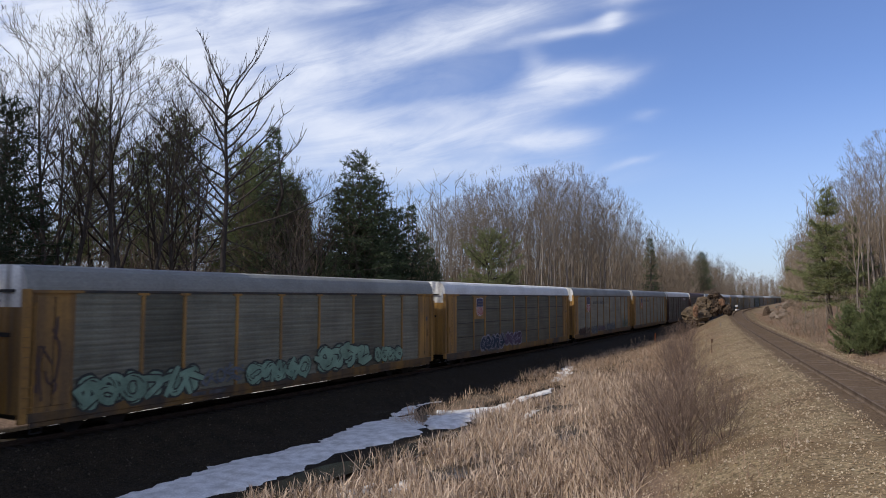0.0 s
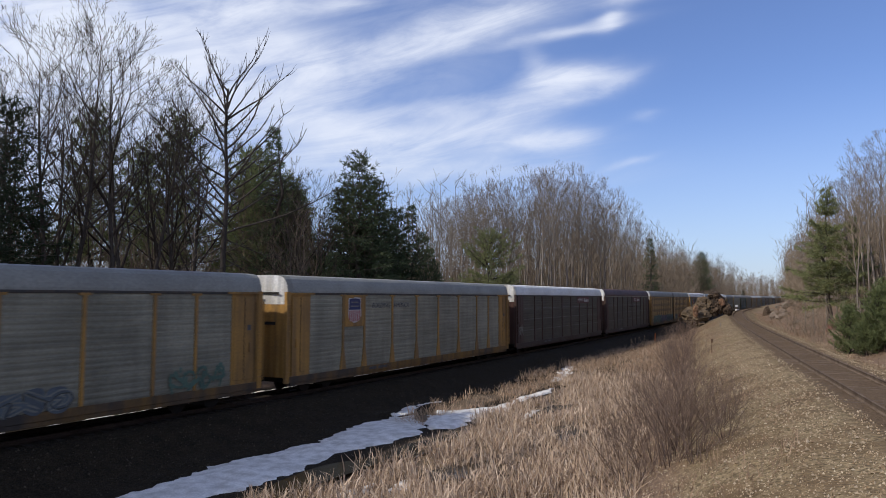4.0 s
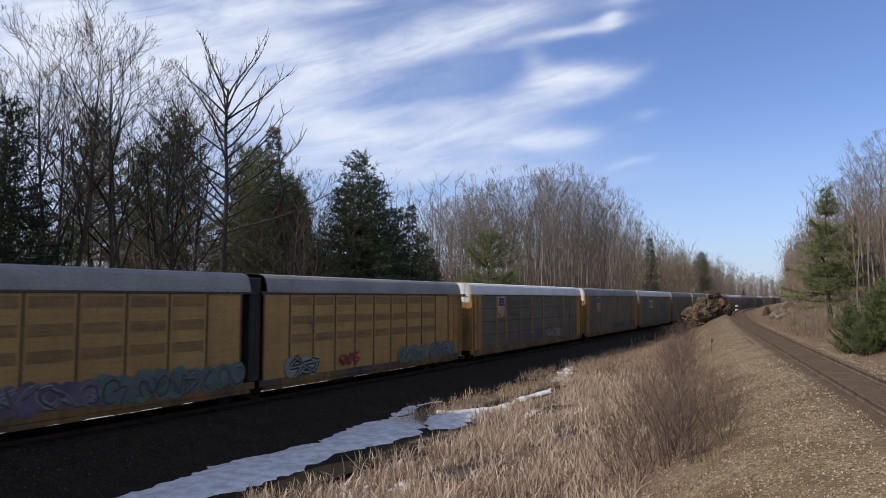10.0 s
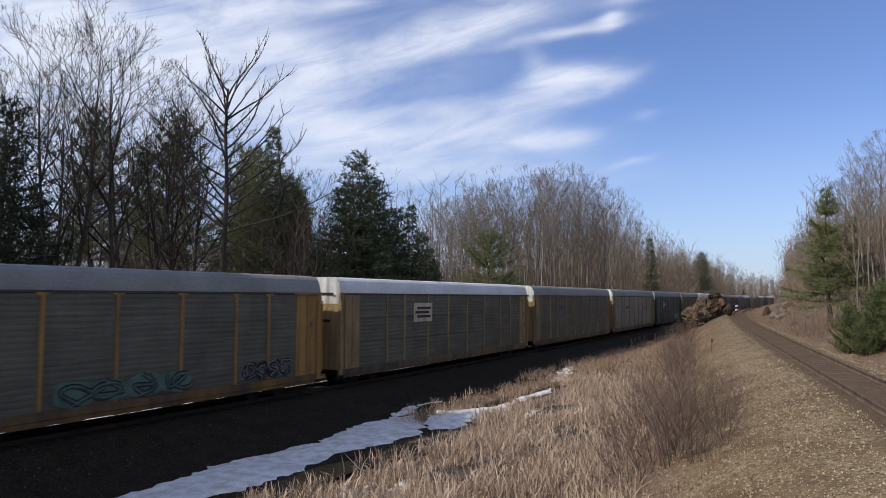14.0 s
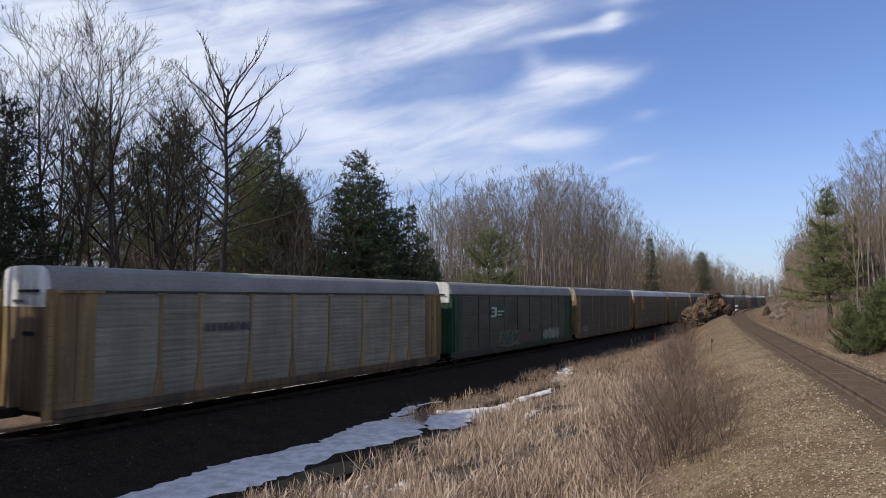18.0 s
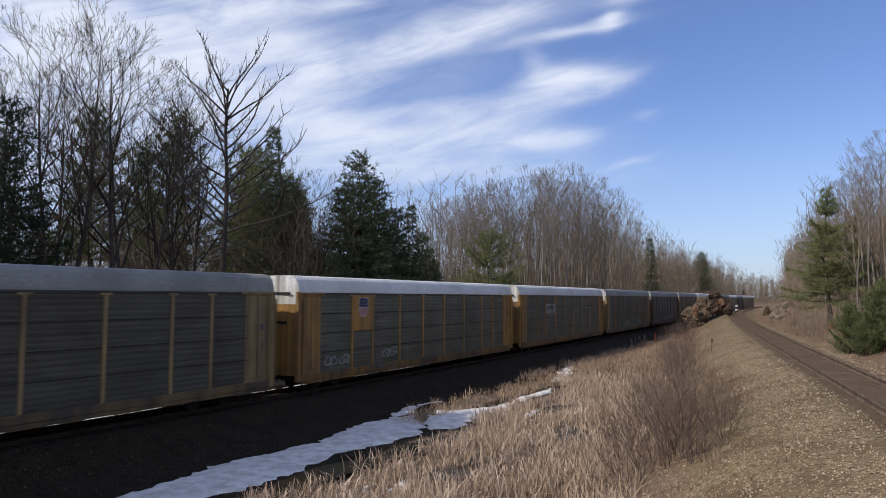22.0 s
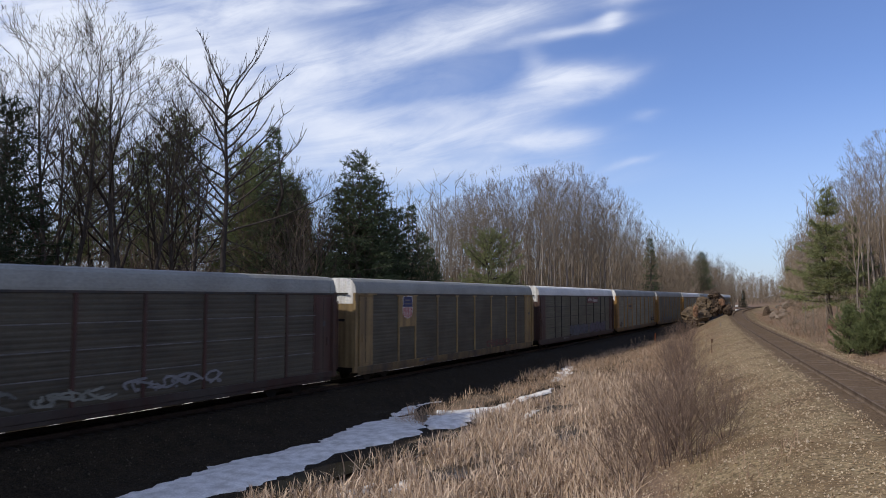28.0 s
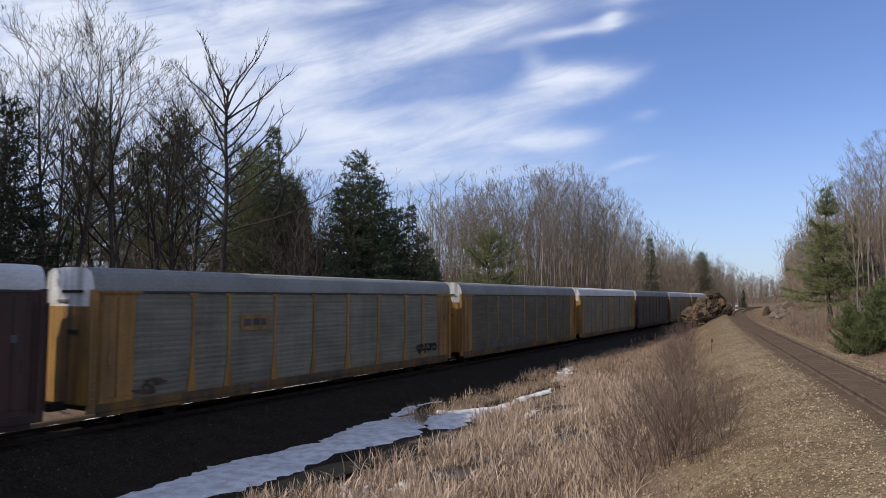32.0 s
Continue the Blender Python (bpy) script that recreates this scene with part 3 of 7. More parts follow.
def truck_frame():
    bm = boxes((-1.25, 1.25, -1.02, -0.86, 0.38, 0.62), (-1.25, 1.25, 0.86, 1.02, 0.38, 0.62), (-0.25, 0.25, -1.05, 1.05, 0.30, 0.66), bevel=0.03)
    for y in (-0.96, 0.96):
        for x in (-0.88, 0.88):
            box(bm, x - 0.16, x + 0.16, y - 0.12, y + 0.12, 0.32, 0.56, bevel=0.02)
        for x in (-0.14, 0.0, 0.14):
            box(bm, x - 0.05, x + 0.05, y - 0.11, y + 0.11, 0.26, 0.46)
    return mesh_of(bm, "truck_frame")


def add_truck(car, x):
    tk = part("truck", cached("truck", truck_frame), M_UNDER, car, "grimy black wheel truck")
    tk.matrix_basis = pose(x, 0, 0)
    for ax in (-0.88, 0.88):
        for y in (-0.755, 0.755):
            w = part("wheel", cached("wheel", wheel_mesh), M_UNDER, tk)
            w.matrix_basis = pose(ax, y, 0.42, 0, 0, 0 if y > 0 else 180)


def ladder(car, x, y, material, z0=0.9, z1=4.7):
    bm = bmesh.new()
    for dx in (-0.2, 0.2):
        box(bm, x + dx - 0.02, x + dx + 0.02, y - 0.04, y + 0.02, z0, z1)
    for i in range(11):
        z = z0 + 0.15 + i * (z1 - z0 - 0.3) / 10
        box(bm, x - 0.2, x + 0.2, y - 0.03, y - 0.005, z - 0.012, z + 0.012)
    part("ladder", bm, material, car)


# ---- marks on the cars: all flat paint, a few millimetres proud ----
def flat_shape(outline, y):
    """A closed outline of (x, z) as one thin sheet facing -y."""
    bm = bmesh.new()
    vs = [bm.verts.new((x, y, z)) for x, z in outline]
    bm.faces.new(vs)
    bmesh.ops.triangulate(bm, faces=bm.faces)
    return bm


def bars(specs, y=-1.575):
    bm = bmesh.new()
    for x0, x1, z0, z1 in specs:
        box(bm, x0, x1, y, y + 0.006, z0, z1)
    return bm


SIGN_BLUE = mat("sign_blue", (0.040, 0.042, 0.090), 0.6, 0, 0.08, 2, (0.030, 0.036, 0.110))
SIGN_RED = mat("sign_red", (0.26, 0.045, 0.05), 0.6, 0, 0.08, 2, (0.306, 0.043, 0.051))
SIGN_WHITE = mat("sign_white", (0.46, 0.45, 0.43), 0.6, 0, 0.08, 2, (0.391, 0.383, 0.365))
SIGN_PLATE = mat("dulled_white_plate", (0.29, 0.285, 0.27), 0.7, 0, 0.1, 2)
SIGN_BLACK = mat("sign_black", (0.03, 0.028, 0.028), 0.6, 0, 0.08, 2)
SIGN_GREEN = mat("sign_green", (0.016, 0.075, 0.038), 0.6, 0, 0.08, 2)
SIGN_DIM = mat("faded_stencil", (0.16, 0.155, 0.15), 0.7, 0, 0.08, 2)
SIGN_GREY = mat("sign_dim_grey", (0.09, 0.09, 0.095), 0.7, 0, 0.08, 2)


def shield(car, x, zc, s=1.0, plate=None, plate_w=2.0, plate_z=(3.05, 5.0)):
    """A shield in plain shapes: a blue chief over red and white stripes."""
    if plate is not None:
        part("emblem_plate", boxes((x - plate_w / 2, x + plate_w / 2, -1.562, -1.54, *plate_z)), plate, car, "plain yellow emblem plate")
    w, h = 0.62 * s, 0.72 * s
    out = [(-w * 0.9, h), (-w * 0.3, h * 0.93), (0, h * 1.05), (w * 0.3, h * 0.93), (w * 0.9, h), (w, h * 0.72), (w * 0.93, h * 0.3), (w, -h * 0.1),
           (w * 0.98, -h * 0.5), (w * 0.8, -h * 0.82), (w * 0.4, -h * 0.98), (0, -h * 1.05), (-w * 0.4, -h * 0.98), (-w * 0.8, -h * 0.82),
           (-w * 0.98, -h * 0.5), (-w, -h * 0.1), (-w * 0.93, h * 0.3), (-w, h * 0.72)]
    em = part("emblem", flat_shape([(x + a, zc + b) for a, b in out], -1.568), SIGN_WHITE, car, "white shield emblem with red stripes")
    top = [(-w * 0.8, h * 0.9), (-w * 0.3, h * 0.83), (0, h * 0.95), (w * 0.3, h * 0.83), (w * 0.8, h * 0.9), (w * 0.88, h * 0.7), (w * 0.84, h * 0.3),
           (w * 0.92, h * 0.02), (-w * 0.92, h * 0.02), (-w * 0.84, h * 0.3), (-w * 0.88, h * 0.7)]
    part("chief", flat_shape([(x + a, zc + b) for a, b in top], -1.572), SIGN_BLUE, em, "dark blue field")
    part("lettering_bar", bars([(x - w * 0.55, x + w * 0.55, zc + h * 0.56, zc + h * 0.68), (x - w * 0.65, x + w * 0.65, zc + h * 0.24, zc + h * 0.36)], -1.578),
         SIGN_DIM, em)
    for i in range(6):
        a = -w * 0.86 + i * w * 0.31
        low = -h * (0.80 if i in (0, 5) else 0.95)
        part("stripe", bars([(x + a, x + a + w * 0.15, zc + low, zc - h * 0.04)], -1.578), SIGN_RED, em)


def strokes_mesh(lines, width, y, rng, jitter=0.0):
    """Thick round strokes as flat paint."""
    v, f = [], []
    for line in lines:
        pts = []
        for (ax, az), (bx, bz) in zip(line[:-1], line[1:]):
            for i in range(4):
                pts.append((ax + (bx - ax) * i / 4, az + (bz - az) * i / 4))
        pts.append(line[-1])
        for _ in range(2):
            pts = [pts[0]] + [((a[0] + 2 * b[0] + c[0]) / 4, (a[1] + 2 * b[1] + c[1]) / 4) for a, b, c in zip(pts[:-2], pts[1:-1], pts[2:])] + [pts[-1]]
        n0 = len(v)
        for i, (x, z) in enumerate(pts):
            p, q = pts[max(0, i - 1)], pts[min(len(pts) - 1, i + 1)]
            dx, dz = q[0] - p[0], q[1] - p[1]
            d = math.hypot(dx, dz) or 1.0
            w = width * (0.5 if 0 < i < len(pts) - 1 else 0.38) * rng.uniform(1 - jitter, 1 + jitter)
            yy = y - 0.0012 * (i % 5)
            v += [(x - dz / d * w, yy, z + dx / d * w), (x + dz / d * w, yy, z - dx / d * w)]
        for i in range(len(pts) - 1):
            a = n0 + 2 * i
            f.append((a, a + 1, a + 3, a + 2))
    return fast_mesh("strokes", v, f, smooth=False)


def blob(cx, cz, rx, rz, rng, y, n=18):
    """A lobed round patch of paint, fan-shaped."""
    k1, k2, p1, p2 = rng.uniform(0.05, 0.14), rng.uniform(0.02, 0.06), rng.uniform(0, 6.28), rng.uniform(0, 6.28)
    v = [(cx, y, cz)]
    for i in range(n):
        t = 2 * math.pi * i / n
        r = 1 + k1 * math.sin(2 * t + p1) + k2 * math.sin(5 * t + p2)
        sq = 1.0 / max(abs(math.cos(t)), abs(math.sin(t))) ** 0.55
        v.append((cx + math.cos(t) * rx * r * sq, y, cz + math.sin(t) * rz * r * sq))
    return v, [(0, 1 + i, 1 + (i + 1) % n) for i in range(n)]


def blobs_mesh(specs, rng, y):
    v, f = [], []
    for k, (cx, cz, rx, rz) in enumerate(specs):
        a, b = blob(cx, cz, rx, rz, rng, y - 0.0015 * (k % 4))
        f += [tuple(q + len(v) for q in t) for t in b]
        v += a
    return fast_mesh("paint_patch", v, f, smooth=False)


def arc(cx, cz, rx, rz, a0, a1, n=7):
    return [(cx + rx * math.cos(radians(a0 + (a1 - a0) * i / n)), cz + rz * math.sin(radians(a0 + (a1 - a0) * i / n))) for i in range(n + 1)]


# bent strokes in a unit square; turned, mirrored and overlapped they make the tangled sprayed shapes
BENDS = [
    [arc(0.5, 0.5, 0.36, 0.42, 40, 330)],
    [arc(0.5, 0.72, 0.32, 0.24, 20, 250) + arc(0.5, 0.26, 0.32, 0.24, 80, -160)],
    [[(0.2, 0.95), (0.22, 0.4)] + arc(0.5, 0.34, 0.28, 0.30, 180, 360) + [(0.80, 0.95)]],
    [[(0.18, 0.04), (0.24, 0.92)], arc(0.42, 0.68, 0.34, 0.26, 130, -100)],
    [[(0.12, 0.04), (0.45, 0.94), (0.85, 0.06)], [(0.28, 0.38), (0.70, 0.36)]],
    [arc(0.5, 0.5, 0.36, 0.44, 100, 460)],
    [[(0.16, 0.90), (0.20, 0.10), (0.80, 0.12)], [(0.2, 0.52), (0.66, 0.54)], [(0.16, 0.90), (0.8, 0.88)]],
    [[(0.15, 0.06), (0.2, 0.92), (0.78, 0.10), (0.84, 0.94)]],
]


def graffiti(car, x0, x1, z0, z1, count, fill, outline, seed, thick=0.30, label="sprayed graffiti in rounded overlapping shapes"):
    """Sprayed shapes in a row: bent strokes that overlap, with a rim or over a faded patch."""
    rng = random.Random(seed)
    step, h = (x1 - x0) / count, z1 - z0
    spots, lines = [], []
    for i in range(count):
        cx, cz = x0 + step * (i + 0.5), z0 + h * rng.uniform(0.46, 0.54)
        spots.append((cx, cz, step * rng.uniform(0.44, 0.52), h * rng.uniform(0.42, 0.50)))
        for _ in range(2):
            w, t, flip = step * rng.uniform(1.0, 1.5), h * rng.uniform(0.75, 1.0), rng.choice((-1, 1))
            turn = radians(rng.choice((35, 65, 115, 145, 215, 245, 295, 325)) + rng.uniform(-12, 12))
            ox = cx + step * rng.uniform(-0.25, 0.25)
            for line in BENDS[rng.randrange(len(BENDS))][:1]:
                pts = [((a - 0.5) * flip * 0.9, (b - 0.5) * 0.9) for a, b in line]
                lines.append([(ox + (a * math.cos(turn) - b * math.sin(turn)) * w, min(z1, max(z0, cz + (a * math.sin(turn) + b * math.cos(turn)) * t))) for a, b in pts])
    bold = min(0.26 * step, 0.24 * h)
    flat = "thin broken patches of spray paint"
    if outline is not None and thick >= 1:
        body = [(a, b, rx * 0.92, rz * 0.86) for a, b, rx, rz in spots]
        edge = blobs_mesh([(a, b, rx + 0.07 * h, rz + 0.07 * h) for a, b, rx, rz in body], random.Random(seed + 1), -1.566)
        g = part("graffiti", edge, outline, car, label)
        tagged(part("graffiti_fill", blobs_mesh(body, random.Random(seed + 1), -1.571), fill, g), flat, kind="stuff")
        tagged(part("graffiti_stroke", strokes_mesh(lines, bold + 0.10 * h, -1.577, rng, 0.04), outline, g), flat, kind="stuff")
        tagged(g, label, kind="stuff")
        tagged(part("graffiti_fill", strokes_mesh(lines, bold, -1.584, rng, 0.06), fill, g), flat, kind="stuff")
        shine = [[(a - bold * 0.22, b + bold * 0.18) for a, b in line[len(line) // 3:len(line) // 3 + 3]] for line in lines if len(line) > 5]
        if shine:
            tagged(part("graffiti_stroke", strokes_mesh(shine, 0.035 * h, -1.592, rng, 0.3), outline, g), flat, kind="stuff")
    elif outline is not None:
        g = part("graffiti", blobs_mesh([(a, b, rx * 1.1, rz) for a, b, rx, rz in spots], random.Random(seed + 1), -1.572), fill, car, label)
        tagged(g, label, kind="stuff")
        tagged(part("graffiti_fill", strokes_mesh(lines, bold * 0.95, -1.580, rng, 0.15), outline, g), flat, kind="stuff")
        tagged(part("graffiti_stroke", strokes_mesh(lines, bold * 0.40, -1.588, rng, 0.2), fill, g), flat, kind="stuff")
        dark = [[(a + 0.05 * h, b - 0.06 * h) for a, b in line] for line in lines[::2]]
        tagged(part("graffiti_stroke", strokes_mesh(dark, 0.05 * h, -1.594, rng, 0.3), G_SHADE, g), flat, kind="stuff")
    else:
        # a faded, broken piece: loose strokes over a few small patches
        bits = []
        for cx, cz, rx, rz in spots:
            for _ in range(3):
                bits.append((cx + rx * rng.uniform(-1.0, 1.0), cz + rz * rng.uniform(-0.9, 0.9), rx * rng.uniform(0.10, 0.30), rz * rng.uniform(0.10, 0.28)))
        g = part("graffiti", strokes_mesh(lines, bold * 0.62, -1.572, rng, 0.25), fill, car)
        tagged(g, "faded sprayed graffiti in broken strokes", kind="stuff")
        tagged(part("graffiti_fill", blobs_mesh(bits, rng, -1.582), fill, g), flat, kind="stuff")


def spray(name, c):
    return mat(name, c, 0.75, 0, 0.12, 1.2, tuple(k * 0.62 for k in c), 0.03)


G_SHADE = spray("dull_shade_spray", (0.050, 0.052, 0.046))
G_MINT, G_PALE, G_BLACK = spray("mint_spray", (0.215, 0.325, 0.235)), spray("pale_grey_spray", (0.225, 0.230, 0.200)), spray("black_spray", (0.017, 0.019, 0.020))
G_PURPLE, G_BLUE, G_TEAL = spray("violet_spray", (0.115, 0.092, 0.130)), spray("dull_blue_spray", (0.105, 0.125, 0.145)), spray("teal_spray", (0.090, 0.150, 0.118))
G_RED, G_BROWN = spray("crimson_spray", (0.238, 0.027, 0.048)), spray("brown_spray", (0.095, 0.061, 0.048))


def words(car, text, x, z, size, material, label):
    cu = bpy.data.curves.new("lettering", "FONT")
    cu.body, cu.size, cu.extrude, cu.align_x = text, size, 0.002, "LEFT"
    tmp = new("lettering_source", cu)
    me = bpy.data.meshes.new_from_object(tmp.evaluated_get(bpy.context.evaluated_depsgraph_get()))
    bpy.data.objects.remove(tmp)
    me.materials.clear()
    ob = part("lettering", me, material, car, label)
    ob.matrix_basis = pose(x, -1.58, z, 90, 0, 0)


POSTS = [5.8, 7.75, 10.6, 13.4, 16.2, 19.1, 22.0, 24.0]


def autorack(i, style):
    j0, j1 = JOINTS[i], JOINTS[i + 1]
    bi = style.get("unit")  # one half of an articulated pair
    length = j1 - j0 - (1.85 if bi != "b" else 0.80)
    front = 1.4 if bi != "b" else 0.35
    if bi == "a":
        length = j1 - j0 - 1.4
    mid = j0 + front + length / 2
    half = length / 2
    frame_m, panel_m, roof_m = P_(style["frame"]), P_(style["panel"]), P_(style["roof"])
    cap_m = P_(style.get("cap", CAP_WHITE))
    fname, fc, fc2 = style["frame"]
    sill_m = paint(fname + "_grimy", tuple(c * 0.55 for c in fc), (0.05, 0.042, 0.036), dirt=(0.035, 0.03, 0.026))
    car = thing("autorack_car", style["label"], "freight car", "cars of the passing freight train")
    loc = lambda d: d - front - half  # distance from the joint ahead to the car's own x

    # underframe and sills
    under = boxes((-half + 0.3, half - 0.3, -1.2, 1.2, 0.62, 0.85), (-half + 1.0, half - 1.0, -0.35, 0.35, 0.52, 0.65))
    part("underframe", under, M_UNDER, car, "grimy black underframe")
    for y0, y1 in ((-1.56, -1.44), (1.44, 1.56)):
        bm = bmesh.new()
        box(bm, -half, half, y0, y1, 0.62, 0.93, bevel=0.015)
        box(bm, -half + 0.25, half - 0.25, y0 + 0.03, y1 - 0.03, 0.45, 0.62, bevel=0.015)
        part("side_sill", bm, sill_m, car)
    part("deck", boxes((-half + 0.2, half - 0.2, -1.44, 1.44, 0.87, 0.95)), M_UNDER, car)
    for y0, y1 in ((-1.55, -1.45), (1.45, 1.55)):
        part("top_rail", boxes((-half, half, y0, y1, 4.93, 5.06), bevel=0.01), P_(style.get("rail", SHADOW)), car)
    roof = part("roof", cached(("roof", round(length, 1)), lambda: roof_mesh(length - 0.7)), roof_m, car, style.get("roof_label", "ribbed sheet-metal roof"))
    # end caps of the roof, folding end doors, corner posts
    for sgn in (-1, 1):
        if (bi == "a" and sgn > 0) or (bi == "b" and sgn < 0):
            bm = boxes((sgn * half - 0.18, sgn * half + 0.18, -1.35, 1.35, 0.9, 5.7), bevel=0.05)
            part("bellows", bm, P_(BLACK), car, "black bellows between the two halves")
            continue
        turn = pose(sgn * (half - 0.02), 0, 0, 0, 0, 0 if sgn < 0 else 180)
        d = part("end_door", cached("end_low", lambda: end_mesh(0.9, 4.45, 0.14, 1.46)), frame_m, car)
        d.matrix_basis = turn
        c = part("end_cap", cached("end_top", lambda: end_mesh(4.45, 5.87, 0.14, 1.50, curve_top=True)), cap_m, car, "white upper end")
        c.matrix_basis = turn
        h = part("roof_hood", cached("hood", lambda: roof_mesh(0.42, 0.42)), roof_m, car)
        h.matrix_basis = pose(sgn * (half - 0.16), 0, -0.012)
        for y in (-1.5, 1.5):
            part("corner_post", boxes((sgn * half - 0.14, sgn * half + 0.14, y - 0.08, y + 0.08, 0.62, 5.06), bevel=0.02), frame_m, car)
        x0 = sgn * half
        bm = boxes((min(x0, x0 - sgn * 1.68), max(x0, x0 - sgn * 1.68), -1.525, -1.46, 0.93, 4.95))
        a, b = sorted((x0 - sgn * 0.35, x0 - sgn * 1.55))
        box(bm, a, b, -1.545, -1.52, 1.1, 4.8, bevel=0.012)
        if style.get("bracket", True):
            a, b = sorted((x0 - sgn * 0.1, x0 - sgn * 1.95))
            box(bm, a, b, -1.60, -1.50, 4.93, 5.02)
        box(bm, *sorted((x0 - sgn * 0.28, x0 - sgn * 0.32)), -1.56, -1.52, 0.95, 4.9)
        part("end_bay", bm, frame_m, car)
        part("end_bay", boxes((*sorted((x0, x0 - sgn * 1.68)), 1.46, 1.525, 0.93, 4.95)), frame_m, car)
        part("end_slot", boxes((x0 + sgn * 0.16, x0 + sgn * 0.185, -0.9, -0.2, 3.45, 3.6)), M_UNDER, car)
        part("end_slot", boxes((x0 + sgn * 0.16, x0 + sgn * 0.185, -1.1, 0.2, 4.95, 5.05)), M_UNDER, car)
        part("end_placard", boxes((x0 + sgn * 0.165, x0 + sgn * 0.18, -0.2, 0.5, 4.6, 4.7)), SIGN_DIM, car)
        part("door_latch", boxes((x0 - sgn * 0.62 - 0.05, x0 - sgn * 0.62 + 0.05, -1.60, -1.54, 2.3, 2.75), bevel=0.012), frame_m, car)
        part("door_seam", boxes((x0 - sgn * 0.94 - 0.018, x0 - sgn * 0.94 + 0.018, -1.549, -1.54, 1.1, 4.8)), M_UNDER, car)
        st = boxes((x0 - sgn * 0.45 - 0.2, x0 - sgn * 0.45 + 0.2, -1.54, -1.48, 0.24, 0.28))
        box(st, x0 - sgn * 0.45 - 0.2, x0 - sgn * 0.45 - 0.17, -1.53, -1.49, 0.28, 0.62)
        box(st, x0 - sgn * 0.45 + 0.17, x0 - sgn * 0.45 + 0.2, -1.53, -1.49, 0.28, 0.62)
        part("stirrup_step", st, M_UNDER, car)
        part("coupler", boxes((min(x0, x0 + sgn * 0.72), max(x0, x0 + sgn * 0.72), -0.13, 0.13, 0.66, 0.98), bevel=0.03), M_UNDER, car)
        ladder(car, x0 - sgn * 0.05 + (0.0 if sgn < 0 else 0.0), -1.60, frame_m, 1.0, 4.6)
    # side screens and posts
    if bi:
        n = 9
        edges = [1.68 + (length - 2 * 0.85 - (0.84 if bi == "a" else 0.84)) * k / (n + 1) for k in range(n + 2)] if bi == "a" else \
            [0.2 + (length - 1.9) * k / (n + 1) for k in range(n + 2)]
        edges = [e - half for e in edges]
    else:
        edges = [loc(3.1)] + [loc(p * (j1 - j0) / 28.05) for p in POSTS] + [loc(26.4 * (j1 - j0) / 28.05)]
    rows_ = style.get("rows", 1)
    kind = style.get("screen", "rib")
    for bay_no, (a, b) in enumerate(zip(edges[:-1], edges[1:])):
        w = round(b - a, 2)
        for r in range(rows_):
            z0 = 0.93 + (4.93 - 0.93) * r / rows_ + (0.012 if r else 0)
            z1 = 0.93 + (4.93 - 0.93) * (r + 1) / rows_ - (0.012 if r < rows_ - 1 else 0)
            key = (kind, w, rows_, r)
            me = cached(key, (lambda: flat_panel(w, z0, z1)) if kind == "flat" else (lambda: ribbed_panel(w, z0, z1)))
            pm = panel_m
            if bay_no in style.get("dark_bays", ()):
                pm = P_(SLATE)
            ob = part("side_panel", me, pm, car)
            ob.matrix_basis = pose((a + b) / 2, 0, 0)
    back = cached(("back", round(length, 1)), lambda: mesh_of(boxes((edges[0], edges[-1], 1.46, 1.52, 0.93, 4.93)), "far_side_screen"))
    part("far_side_screen", back, panel_m, car)
    post_z0, post_z1 = style.get("post", (0.93, 4.95))
    for e in edges[(0 if bi else 1):(len(edges) if bi else -1)] if not bi else edges:
        pw = 0.035 if bi else 0.075
        bm = boxes((e - pw, e + pw, -1.56 if not bi else -1.545, -1.49, post_z0, post_z1), bevel=0.008)
        if style.get("flare"):
            vs = [bm.verts.new((e + dx, yy, zz)) for yy in (-1.562, -1.50) for dx, zz in ((-0.26, 0.93), (0.26, 0.93), (0.07, 2.1), (-0.07, 2.1))]
            for q in ((0, 1, 2, 3), (7, 6, 5, 4), (0, 4, 5, 1), (1, 5, 6, 2), (3, 2, 6, 7), (0, 3, 7, 4)):
                bm.faces.new([vs[k] for k in q])
        if style.get("tee", True) and not bi:
            box(bm, e - 0.24, e + 0.24, -1.558, -1.49, 4.86, 4.95)
        part("post", bm, P_(style.get("post_paint", style["frame"])), car)
    if kind == "flat":
        for k, (a, b) in enumerate(zip(edges[:-1], edges[1:])):
            if k in style.get("slots", range(1, 9)):
                for z in (2.55, 3.45, 4.4):
                    part("vent_panel", boxes((a + 0.16, b - 0.16, -1.522, -1.515, z, z + 0.42)), P_(("dulled_vent_panel", (0.200, 0.124, 0.044), (0.168, 0.105, 0.040))), car)
    for x in ((-half + 3.0, half - 3.0) if not bi else ((-half + 2.6, half - 0.2) if bi == "a" else (half - 2.6,))):
        add_truck(car, x)
    # capacity data on the sill, as plain bars
    part("data_bar", bars([(loc(8.2), loc(8.9), 0.70, 0.84), (loc(9.1), loc(10.0), 0.70, 0.84)], -1.572), SIGN_GREY if i % 3 else SIGN_DIM, car)
    part("placard", bars([(loc(26.75), loc(26.75) + 0.2, 3.3, 3.55)], -1.572), SIGN_GREY, car)
    for fn in style.get("marks", ()):
        fn(car, loc)
    return car, mid


def bay(k):
    """The middle of side bay k, as a distance from the joint ahead."""
    e = [3.1] + POSTS + [26.4]
    return (e[k] + e[k + 1]) / 2


def sh(k, zc=4.1, s=0.94, plate=YELLOW, w=1.75, pz=(3.2, 4.93)):
    return lambda car, loc: shield(car, loc(bay(k)), zc, s, P_(plate), w, pz)


